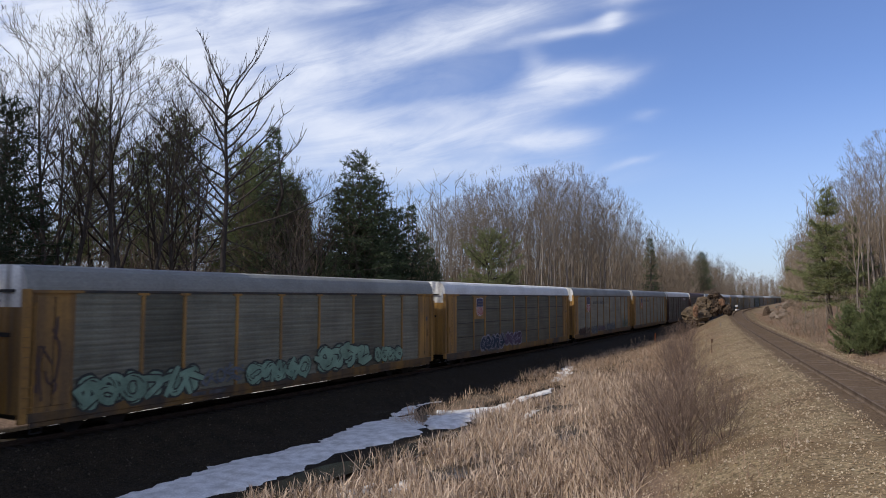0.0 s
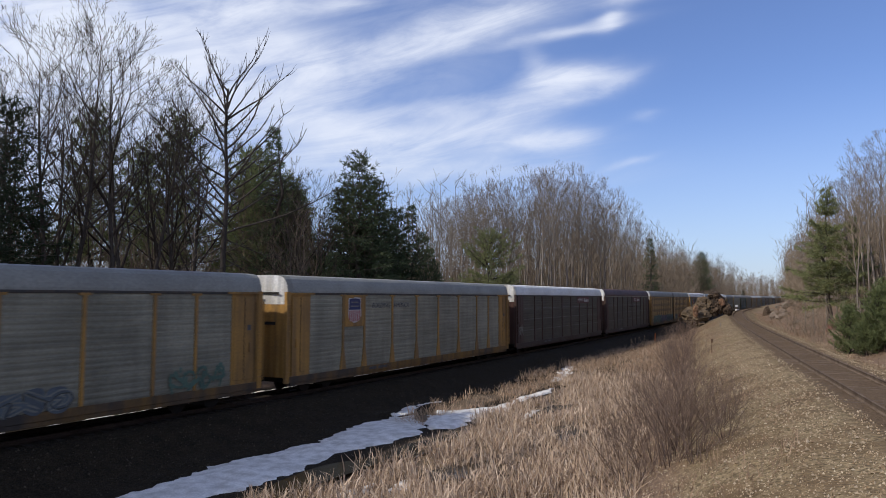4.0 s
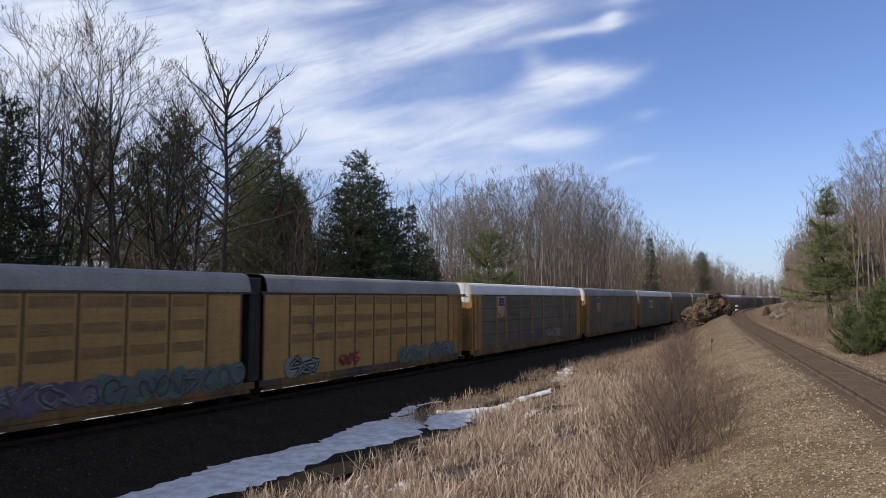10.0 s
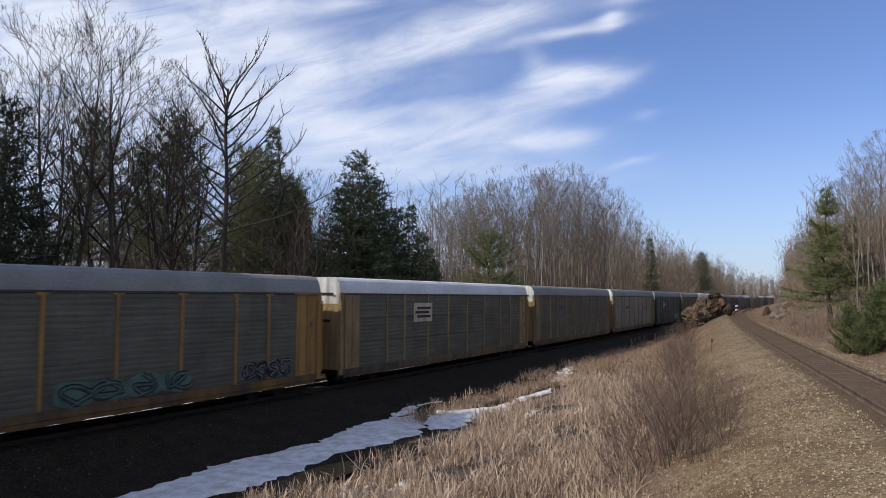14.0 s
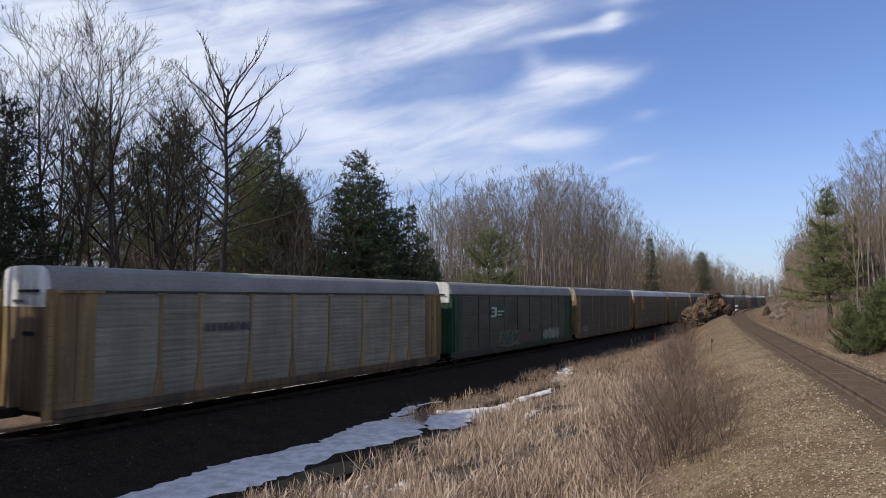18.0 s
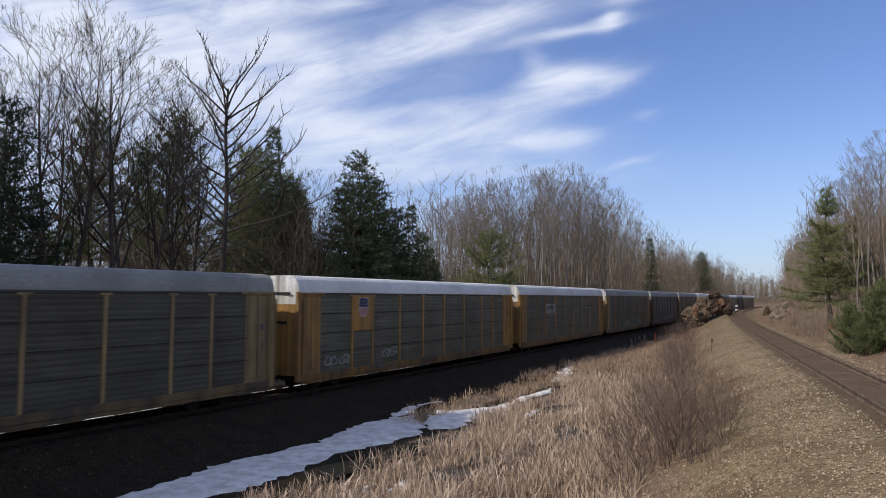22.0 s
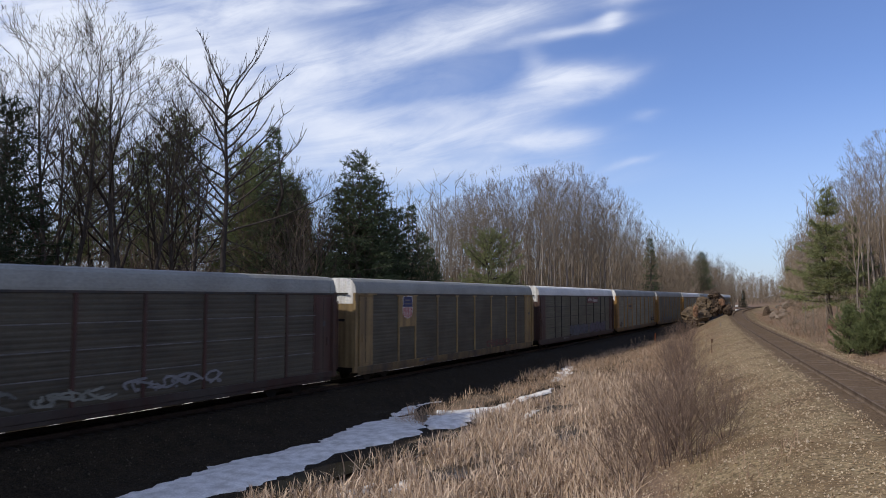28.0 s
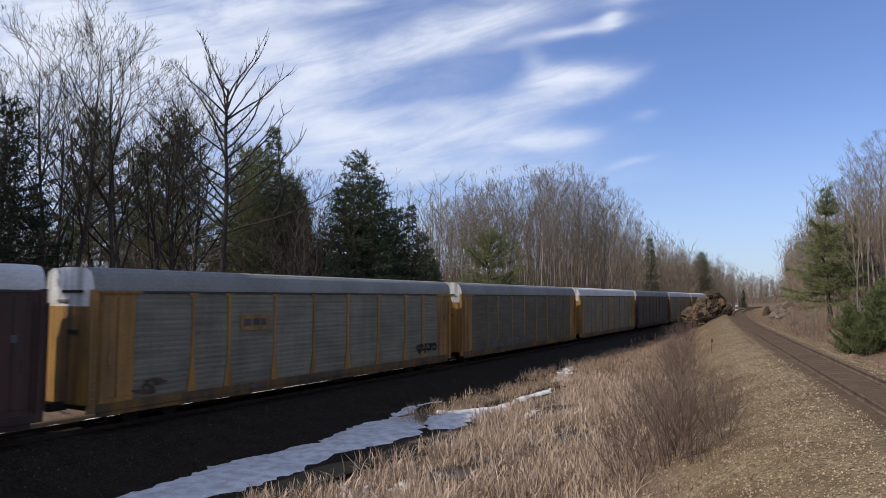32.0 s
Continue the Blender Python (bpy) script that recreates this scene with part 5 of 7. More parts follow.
def put_tree(name, label, category, group, meshes, mats, x, y, z=None, turn=0.0, size=1.0, names=("trunk", "crown"), lean=0.0):
    t = thing(name, label, category, group)
    t.matrix_basis = Matrix.LocRotScale((x, y, land1(x, y) - 0.08 if z is None else z), Euler((radians(lean), 0, radians(turn))), (size, size, size))
    for n, me, ma in zip(names, meshes, mats):
        ob = part(n, me, ma, t)
        if n == "stem_clump":
            tagged(ob, "clump of thin bare stems", kind="stuff")
    return t


def tuft_mesh(name, centres, dirs, length, width, blades, rng, droop=0.0, flat=0.0):
    """Tufts of slim leaves round a direction: three corners a leaf."""
    c, d = np.array(centres, float), np.array(dirs, float)
    n = len(c)
    g = np.random.RandomState(rng.randrange(10 ** 6))
    dirs_ = d[:, None] + g.normal(0, 0.62, (n, blades, 3)) * np.array([1, 1, 1 - flat])
    dirs_[..., 2] -= droop
    dirs_ /= np.linalg.norm(dirs_, axis=2, keepdims=True)
    ln = length * g.uniform(0.6, 1.25, (n, blades, 1))
    side = np.cross(dirs_, g.normal(0, 1, (n, blades, 3)))
    side /= np.maximum(np.linalg.norm(side, axis=2, keepdims=True), 1e-6)
    mid = c[:, None] + dirs_ * ln * 0.35
    v = np.stack([c[:, None] - 0 * side, mid + side * width, c[:, None] + dirs_ * ln, mid - side * width], 2).reshape(-1, 3)
    f = np.arange(len(v)).reshape(-1, 4)
    return fast_mesh(name, v, f, smooth=False)


def conifer_meshes(key, seed, height, width, base=0.08, whorls=26, per=6, tuft=0.42, blades=6, angle=-8, taper=1.0, gap=0.0, droop=0.15, tw=0.05, dens=1.0, curl=0.25):
    """Trunk with branches in whorls, and needles in tufts along the branches."""
    def make():
        rng = random.Random(seed)
        trunk, limbs, cen, dr = [], [], [], []
        r0 = height * 0.013 + 0.05
        pts = [Vector((rng.gauss(0, 0.04) * i, rng.gauss(0, 0.04) * i, height * i / 10)) for i in range(11)]
        for i in range(10):
            trunk.append((*pts[i], *pts[i + 1], r0 * (1 - i / 10.5), r0 * (1 - (i + 1) / 10.5)))
        for w in range(whorls):
            t = base + (0.985 - base) * (w + rng.random() * 0.7) / whorls
            z = t * height
            full = width / 2 * ((1 - t) ** taper * 1.05 + 0.05) * rng.uniform(0.72, 1.12)
            if rng.random() < gap:
                continue
            turn = rng.uniform(0, 6.28)
            for k in range(per):
                a = turn + 2 * math.pi * (k + rng.uniform(-0.25, 0.25)) / per
                ln = full * rng.uniform(0.6, 1.15)
                tilt = radians(angle + 40 * t * t + rng.gauss(0, 8))
                p = Vector((0, 0, z))
                n = 4
                d = Vector((math.cos(a) * math.cos(tilt), math.sin(a) * math.cos(tilt), math.sin(tilt)))
                rr = 0.012 + 0.012 * ln
                for i in range(n):
                    q = p + d * ln / n
                    limbs.append((*p, *q, rr * (1 - i / n) + 0.004, rr * (1 - (i + 1) / n) + 0.004))
                    m_ = max(1, int(dens * ln / n / 0.16)) if i else max(0, int(dens * ln / n / 0.35))
                    for s in range(m_):
                        f = (s + rng.random()) / m_
                        side = Vector((-d.y, d.x, 0)) * rng.gauss(0, 0.16 + 0.10 * ln * (1 - i / n))
                        cen.append(tuple(p.lerp(q, f) + side + Vector((0, 0, rng.gauss(0, 0.06)))))
                        dr.append(tuple(d * 0.8 + side * 0.8 + Vector((0, 0, 0.15))))
                    p = q
                    d = (d + Vector((0, 0, curl * 0.35))).normalized()
        tm = tube_mesh("trunk", [(trunk, 7), (limbs, 3)])
        return tm, tuft_mesh("crown", cen, dr, tuft, tw, blades, rng, droop)
    return cached(key, make)


RNG = random.Random(42)
GROUP_BARE, GROUP_CON = "leafless trees of the wood", "evergreens of the wood"
BARK_SETS = {"dark": (M_BARK, M_TWIG), "pale": (M_BARK_PALE, M_TWIG_PALE)}
ASPEN_SET = (M_BARK_ASPEN, M_TWIG_ASPEN)


def ax(px, y):
    """x of a bearing (tangent times 1000, right of the way ahead) at the distance y."""
    return px * y / 1000.0


def behind_train(b, y, room=7.0):
    """The first place on that bearing, from the distance y on, that lies well behind the train's track."""
    while float(LEFT.off(np.array([ax(b, y)]), np.array([y]))[0][0]) > -room:
        y += 3.0
    return ax(b, y), y


def build_left_trees():
    # two many-stemmed maples and the dead spruce stand just behind the train
    big = forked_tree_meshes("maple", 3, 20.6, 0.21, stems=3, lean=0.12, clean=0.34, count=12, reach=0.52, top_reach=0.17, open_=36, gens=5, rmin=0.0115, sway=0.042)
    put_tree("bare_tree", "large many-stemmed leafless maple with fine dark twigs", "tree", GROUP_BARE, big, (M_BARK, M_TWIG_DARK), -22.6, 40.0, turn=20)
    big2 = forked_tree_meshes("maple_b", 14, 20.4, 0.21, stems=3, lean=0.15, clean=0.32, count=12, reach=0.54, top_reach=0.17, open_=38, gens=5, rmin=0.0115, sway=0.042)
    put_tree("bare_tree", "spreading leafless maple with leaning dark stems", "tree", GROUP_BARE, big2, (M_BARK, M_TWIG_DARK), -19.2, 42.0, turn=262)
    put_tree("bare_tree", "leafless maple at the edge of the dark wood", "tree", GROUP_BARE, big2, (M_BARK, M_TWIG_DARK), -27.5, 41.0, turn=80, size=0.86)
    put_tree("bare_tree", "slight leafless maple behind the dead tree", "tree", GROUP_BARE, big, (M_BARK, M_TWIG_DARK), -18.0, 47.0, turn=150, size=0.88)
    put_tree("bare_tree", "low leafless maple among the evergreens", "tree", GROUP_BARE, big2, (M_BARK, M_TWIG_DARK), -10.6, 52.0, turn=30, size=0.68)

    def dead():
        rng = random.Random(8)
        trunk, limbs, twigs = [], [], []
        H = 18.4
        pts = [Vector((0.07 * math.sin(i * 0.9), 0.05 * math.cos(i * 1.3), H * i / 14)) for i in range(15)]
        for i in range(14):
            trunk.append((*pts[i], *pts[i + 1], 0.25 * (1 - i / 19), 0.25 * (1 - (i + 1) / 19)))

        def limb(z, a, ln, tilt, up, r, n=8, bare=2):
            a -= 0.3 * math.sin(2 * a)
            p, d = Vector((0, 0, z)), Vector((math.cos(a) * math.cos(tilt), math.sin(a) * math.cos(tilt), math.sin(tilt)))
            for i in range(n):
                d = (d + Vector((rng.gauss(0, 0.07), rng.gauss(0, 0.07), up + rng.gauss(0, 0.06)))).normalized()
                q = p + d * ln / n
                limbs.append((*p, *q, r * (1 - 0.8 * i / n), r * (1 - 0.8 * (i + 1) / n)))
                if i >= bare:
                    for _ in range(1 + (i % 2)):
                        e = (d + Vector((rng.gauss(0, 0.5), rng.gauss(0, 0.5), rng.uniform(-0.1, 0.7)))).normalized()
                        l2 = ln * rng.uniform(0.08, 0.22)
                        mid = q + e * l2 * 0.5
                        end = mid + (e + Vector((0, 0, 0.45))).normalized() * l2 * 0.6
                        twigs.append((*q, *mid, 0.026, 0.018))
                        twigs.append((*mid, *end, 0.016, 0.008))
                        if rng.random() < 0.5:
                            twigs.append((*mid, *(mid + (e + Vector((rng.gauss(0, 0.7), rng.gauss(0, 0.7), 0.3))).normalized() * l2 * 0.4), 0.013, 0.007))
                p = q
        # the top divides into upswept forks; long limbs rise below it; thin, nearly level ones hang under those
        for k in range(7):
            limb(H * (0.90 + 0.015 * k), 0.6 + 2.4 * k, rng.uniform(3.2, 4.6), radians(48 + 9 * (k % 3)), 0.04, 0.060)
        for k in range(26):
            t = 0.50 + 0.42 * (k + rng.random() * 0.6) / 26
            limb(H * t, 2.4 * k + rng.gauss(0, 0.3), (7.4 - 2.6 * (t - 0.5) / 0.4) * rng.uniform(0.7, 1.1), radians(24 + 22 * (t - 0.5) / 0.4 + rng.gauss(0, 6)), 0.035, 0.072)
        for k in range(24):
            t = 0.20 + 0.32 * (k + rng.random()) / 24
            limb(H * t, 2.4 * k + rng.gauss(0, 0.3), rng.uniform(2.2, 5.6), radians(-8 + rng.gauss(0, 12)), 0.02, 0.045, 7, 1)
        return tube_mesh("trunk", [(trunk, 8)]), tube_mesh("limbs", [(limbs, 5), (twigs, 3)])
    put_tree("dead_spruce", "tall dead grey tree with upswept bare limbs", "dead tree", "", cached("dead", dead), (M_BARK, M_BARK), -13.35, 41.5, names=("trunk", "crown"))

    hem = [conifer_meshes(("hem", k), 60 + k, 15.0, 8.4, 0.05, 36, 8, 0.34, 7, -8, 0.62, 0.0, 0.22, 0.026, 1.0, 0.15) for k in range(3)]
    pine = [conifer_meshes(("pine", k), 80 + k, 14.0, 7.4, 0.34, 22, 8, 0.40, 8, 4, 0.45, 0.06, 0.0, 0.022, 1.0, 0.4) for k in range(2)]
    spruce = conifer_meshes("spruce", 90, 13.0, 5.4, 0.05, 34, 7, 0.28, 7, -14, 0.85, 0.0, 0.3, 0.022, 1.1, 0.3)
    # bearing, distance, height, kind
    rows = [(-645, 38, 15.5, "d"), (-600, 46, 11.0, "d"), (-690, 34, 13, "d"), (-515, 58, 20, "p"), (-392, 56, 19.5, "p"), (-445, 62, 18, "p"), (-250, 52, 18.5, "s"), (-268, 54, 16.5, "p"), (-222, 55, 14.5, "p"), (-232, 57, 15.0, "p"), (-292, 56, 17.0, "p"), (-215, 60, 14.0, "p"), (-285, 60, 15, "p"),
            (-150, 54, 13.5, "h"), (-125, 53, 16.2, "h"), (-108, 57, 15.0, "h"), (-178, 56, 9.5, "h"), (-78, 53, 12.2, "h"), (-46, 57, 14.0, "s"), (-30, 60, 11.0, "h"), (-95, 50, 9.5, "h"),
            (-160, 50, 8.5, "h"), (-96, 55, 14.2, "h"), (-66, 56, 12.6, "h"), (-112, 51, 11.0, "h"), (-140, 56, 14.0, "h"), (-190, 53, 8.0, "h"), (-20, 62, 9.5, "h"), (-60, 50, 8.0, "h"), (-560, 42, 9, "h"), (-12, 58, 8.5, "h")]
    for b, y, h, k in rows:
        src, size, ma, lab = {"h": (hem[RNG.randrange(3)], h / 14.2, M_NEEDLE, "dense dark green hemlock beside the railway"),
                              "d": (hem[1], h / 14.2, M_NEEDLE_SHADED, "hemlock at the edge of the wood with shade in its needle colour"),
                              "p": (pine[RNG.randrange(2)], h / 14.0, M_PINE, "dark pine rising among leafless trees"),
                              "s": (spruce, h / 13.0, M_NEEDLE, "slender dark spruce with a pointed top")}[k]
        put_tree({"h": "hemlock_tree", "d": "hemlock_tree", "p": "pine_tree", "s": "spruce_tree"}[k], lab, "tree", GROUP_CON, src, (M_BARK, ma), *behind_train(b, y), turn=RNG.uniform(0, 360), size=size)
    # tall pines with high crowns left of the view; their shade keeps the near snow
    tall = conifer_meshes("tall_pine", 101, 25.0, 9.0, 0.76, 10, 9, 0.62, 5, 4, 0.30, 0.0, 0.0, 0.06, 0.9, 0.2)
    for k in range(10):
        x, y, h = (float(q) for q in LEFT.at(-9.0 + 2.1 * k))
        d = -6.8 - 0.5 * (k % 2)
        x, y = x + math.cos(h) * d, y - math.sin(h) * d
        put_tree("pine_tree", "tall pine with a high crown beside the track", "tree", GROUP_CON, tall, (M_BARK, M_NEEDLE), x, y, turn=77 * k, size=RNG.uniform(0.97, 1.02))
    wp = conifer_meshes("white_pine", 95, 13.0, 15.0, 0.06, 17, 8, 0.55, 6, -2, 0.60, 0.0, 0.0, 0.034, 1.0, 0.45)
    put_tree("white_pine", "light green young white pine behind the train", "tree", GROUP_CON, wp, (M_BARK, M_PINE_PALE), ax(68, 74), 74, turn=40, size=0.97)
    put_tree("white_pine", "small light green white pine behind the train", "tree", GROUP_CON, wp, (M_BARK, M_PINE_PALE), ax(92, 76), 76, turn=140, size=0.62)
    put_tree("spruce_tree", "narrow dark spruce before the far wood", "tree", GROUP_CON, spruce, (M_BARK, M_NEEDLE), ax(305, 158), 158, turn=10, size=1.5)
    put_tree("pine_tree", "distant dark pine above the leafless wood", "tree", GROUP_CON, pine[0], (M_BARK, M_NEEDLE), ax(380, 262), 262, turn=70, size=1.6)
    put_tree("spruce_tree", "bushy hemlock at the far bend with shade-dark needles", "tree", GROUP_CON, hem[0], (M_BARK, M_NEEDLE_SHADED), 158.6, 361.0, turn=70, size=0.66)


def build_bare_wood():
    asp = [forked_tree_meshes(("aspen", k), 200 + k, 20.0, 0.15, stems=1, lean=0.05, clean=0.44, count=14, reach=0.34, top_reach=0.15, open_=31, gens=4, split=20, rise=0.04, rmin=0.011, twigs=1, sway=0.035) for k in range(5)]
    thin = [forked_tree_meshes(("thin", k), 300 + k, 12.0, 0.085, stems=1 + k % 2, lean=0.09, clean=0.28, count=14, reach=0.28, top_reach=0.09, open_=38, gens=2, split=24, rise=0.05, rmin=0.012, twigs=1, sway=0.045) for k in range(4)]
    # the tall aspen stand: bearing and top height along it
    for k in range(52):
        f = (k + RNG.random()) / 52
        b = -15 + 290 * f
        y = RNG.uniform(88, 112)
        top = np.interp(b, [-15, 50, 100, 140, 180, 220, 255, 275], [0.132, 0.166, 0.177, 0.191, 0.200, 0.200, 0.192, 0.180])
        h = (top * RNG.uniform(0.90, 1.01) * y + 4.8) - 0.5
        put_tree("aspen_tree", "tall leafless aspen with pale upright stem", "tree", GROUP_BARE, asp[RNG.randrange(5)], ASPEN_SET, *behind_train(b, y), turn=RNG.uniform(0, 360), size=h / 20.0)
    # undergrowth of thin trees behind the train
    for k in range(70):
        b = RNG.uniform(-700, -20)
        y = RNG.uniform(45, 72)
        put_tree("young_bare_tree", "thin leafless young tree in the wood", "tree", GROUP_BARE, thin[RNG.randrange(4)], BARK_SETS["dark" if RNG.random() < 0.45 else "pale"], *behind_train(b, y),
                 turn=RNG.uniform(0, 360), size=RNG.uniform(0.6, 1.15))
    for k in range(22):
        b, y = RNG.uniform(-300, -190), RNG.uniform(48, 58)
        put_tree("young_bare_tree", "reddish leafless young tree beside the dead spruce", "tree", GROUP_BARE, thin[RNG.randrange(4)], (M_BARK, M_TWIG_MID), *behind_train(b, y), turn=RNG.uniform(0, 360), size=RNG.uniform(0.9, 1.25))
    for k in range(14):
        b, y = RNG.uniform(-700, -200), RNG.uniform(50, 66)
        put_tree("bare_tree", "leafless tree in the dark wood", "tree", GROUP_BARE, asp[RNG.randrange(5)], BARK_SETS["dark"], *behind_train(b, y), turn=RNG.uniform(0, 360), size=RNG.uniform(0.6, 0.85))
    for k in range(32):
        b, y = RNG.uniform(-20, 330), RNG.uniform(100, 145)
        put_tree("young_bare_tree", "thin leafless young tree below the aspens", "tree", GROUP_BARE, thin[RNG.randrange(4)], BARK_SETS["pale" if RNG.random() < 0.6 else "dark"], *behind_train(b, y),
                 turn=RNG.uniform(0, 360), size=RNG.uniform(0.6, 1.05))
    # the wood along the far stretch of track, left side
    for k in range(60):
        s = RNG.uniform(105, 300)
        x, y, h = LEFT.at(s)
        d = RNG.uniform(8, 38)
        x, y = float(x) - math.cos(h) * d, float(y) + math.sin(h) * d
        birch = RNG.random() < 0.12
        put_tree("bare_tree", "leafless tree of the far wood" if not birch else "white-stemmed leafless birch of the far wood", "tree", GROUP_BARE, (asp if RNG.random() < 0.15 else thin)[RNG.randrange(4)],
                 (M_BIRCH, M_TWIG_PALE) if birch else BARK_SETS["pale"], x, y, turn=RNG.uniform(0, 360), size=RNG.uniform(0.62, 0.80) if k % 2 else RNG.uniform(0.8, 1.1) * 0.85)
    # right-hand wood on the rocky bank
    for k in range(90):
        s = RNG.uniform(30, 260) if k > 50 else RNG.uniform(18, 100)
        x, y, h = RIGHT.at(s)
        d = RNG.uniform(9.0, 34) if k > 20 else RNG.uniform(8, 14)
        x, y = float(x) + math.cos(h) * d, float(y) - math.sin(h) * d
        birch = RNG.random() < 0.10
        src = asp if RNG.random() < 0.35 else thin
        size = RNG.uniform(0.50, 0.68) if src is asp else RNG.uniform(0.75, 1.05)
        put_tree("bare_tree", "leafless tree on the rocky bank" if not birch else "white-stemmed leafless birch on the rocky bank", "tree", GROUP_BARE, src[RNG.randrange(4)],
                 (M_BIRCH, M_TWIG_PALE) if birch else BARK_SETS["pale"], x, y, turn=RNG.uniform(0, 360), size=size)
    for b, y, s in ((560, 66, 0.60), (575, 68, 0.66), (588, 64, 0.62), (600, 67, 0.64), (616, 63, 0.66), (634, 61, 0.70), (642, 64, 0.75), (652, 58, 0.68), (668, 60, 0.72), (625, 56, 0.58), (540, 68, 0.52), (528, 70, 0.48)):
        put_tree("bare_tree", "tall leafless tree on the crest of the rocky bank", "tree", GROUP_BARE, asp[RNG.randrange(5)], ASPEN_SET, ax(b, y), y, turn=RNG.uniform(0, 360), size=s)
    rp = conifer_meshes("ragged_pine", 92, 15.0, 9.2, 0.18, 19, 7, 0.46, 9, -4, 0.90, 0.06, -0.02, 0.027, 1.8, 0.25)
    put_tree("white_pine", "ragged white pine with layered limbs on the rocky bank", "tree", GROUP_CON, rp, (M_BARK, M_PINE_PALE), ax(566, 62), 62, turn=200, size=0.87)
    put_tree("white_pine", "thin white pine behind the larger one", "tree", GROUP_CON, rp, (M_BARK, M_PINE_PALE), ax(604, 66), 66, turn=20, size=0.56)


def build_shrubs():
    al = [bare_tree_meshes(("alder", k), 400 + k, height=3.0, r=0.022, rmin=0.006, stems=9, lean=0.50, start=0.2, levels=2, kids=(7, 4), spread=32, up=0.3, ratio=0.5, sway=0.09, first=0.42) for k in range(3)]
    spots = [(6.4, 19.6, 1.0), (7.0, 20.8, 1.1), (5.6, 21.4, 0.8), (7.6, 22.6, 0.95), (8.4, 24.5, 0.8), (6.2, 23.6, 0.75), (5.2, 19.2, 0.7), (9.6, 29.0, 0.8), (10.4, 31.5, 0.7), (12.4, 36.0, 1.1), (13.0, 38.0, 1.0),
             (14.4, 42.0, 0.9), (16.2, 47.0, 0.9), (18.4, 53.0, 1.0), (20.2, 58.0, 1.1), (22.6, 64.0, 1.0), (24.6, 70.0, 1.1), (27.0, 76.0, 1.1), (29.6, 83.0, 1.1), (26.0, 78.0, 0.9), (31.2, 88.0, 1.0), (22.0, 66.0, 0.8), (32.5, 93.0, 1.0), (30.0, 90.0, 1.0),
             (8.8, 21.6, 0.7), (9.2, 26.8, 0.75), (7.4, 27.0, 0.8), (6.6, 25.4, 0.7), (8.8, 31.0, 0.8), (10.8, 34.0, 0.8), (11.2, 28.5, 0.6), (4.6, 20.4, 0.6), (6.8, 18.6, 0.8), (11.6, 38.4, 0.9), (14.2, 40.0, 0.8), (15.4, 45.0, 0.9), (7.9, 19.4, 0.6)]
    for x, y, s in spots:
        put_tree("bare_shrub", "leafless reddish-brown alder shrub on the embankment", "shrub", "shrubs on the embankment", al[RNG.randrange(3)], (M_TWIG_RED, M_TWIG_RED), x, y, turn=RNG.uniform(0, 360), size=s * 0.85,
                 names=("stem_clump", "crown"))
    for b, y, s in ((545, 54, 0.8), (556, 57, 1.0), (582, 58, 1.1), (535, 60, 0.9), (520, 64, 1.1), (610, 56, 1.0), (505, 70, 1.2)):
        put_tree("bare_shrub", "pale leafless brush below the ragged pine", "shrub", "shrubs on the rocky bank", al[RNG.randrange(3)], (M_TWIG_PALE, M_TWIG_PALE), ax(b, y), y, turn=RNG.uniform(0, 360), size=s, names=("stem_clump", "crown"))
    for x, y, s in ((6.0, 20.4, 0.9), (6.6, 21.8, 1.0), (7.3, 21.4, 0.9), (8.0, 23.4, 0.9), (7.0, 19.2, 0.8), (8.2, 21.0, 0.7), (13.6, 40.0, 1.0), (15.0, 43.6, 1.0)):
        put_tree("bare_shrub", "leafless reddish-brown alder shrub on the embankment", "shrub", "shrubs on the embankment", al[RNG.randrange(3)], (M_TWIG_RED, M_TWIG_RED), x, y, turn=RNG.uniform(0, 360), size=s * 0.85,
                 names=("stem_clump", "crown"))
    # brush along the foot of the right-hand bank and at the wood's edge
    for k in range(40):
        s = RNG.uniform(20, 130)
        x, y, h = RIGHT.at(s)
        d = RNG.uniform(6.5, 13)
        x, y = float(x) + math.cos(h) * d, float(y) - math.sin(h) * d
        put_tree("bare_shrub", "leafless brush on the rocky bank", "shrub", "shrubs on the rocky bank", al[RNG.randrange(3)], (M_TWIG_PALE, M_TWIG_PALE), x, y, turn=RNG.uniform(0, 360), size=RNG.uniform(0.45, 1.05), names=("stem_clump", "crown"))
    for k in range(26):
        s = RNG.uniform(5, 120)
        x, y, h = LEFT.at(s)
        d = RNG.uniform(6.5, 13)
        x, y = float(x) - math.cos(h) * d, float(y) + math.sin(h) * d
        put_tree("bare_shrub", "leafless brush behind the train", "shrub", "shrubs behind the train", al[RNG.randrange(3)], (M_TWIG, M_TWIG), x, y, turn=RNG.uniform(0, 360), size=RNG.uniform(1.0, 1.8), names=("stem_clump", "crown"))
    ju = conifer_meshes("bush_pine", 98, 3.6, 4.2, 0.02, 11, 8, 0.26, 12, 22, 0.45, 0.0, -0.15, 0.013, 2.0, 0.4)
    for x, y, s in ((25.9, 43.8, 0.80), (25.9, 42.0, 0.62), (26.8, 42.2, 0.98), (27.9, 43.2, 1.02), (27.2, 40.9, 0.86)):
        put_tree("bush_pine", "bushy green young pine beside the track", "shrub", "young pines beside the track", ju, (M_BARK, M_PINE), x, y, turn=RNG.uniform(0, 360), size=s, names=("stem", "crown"))


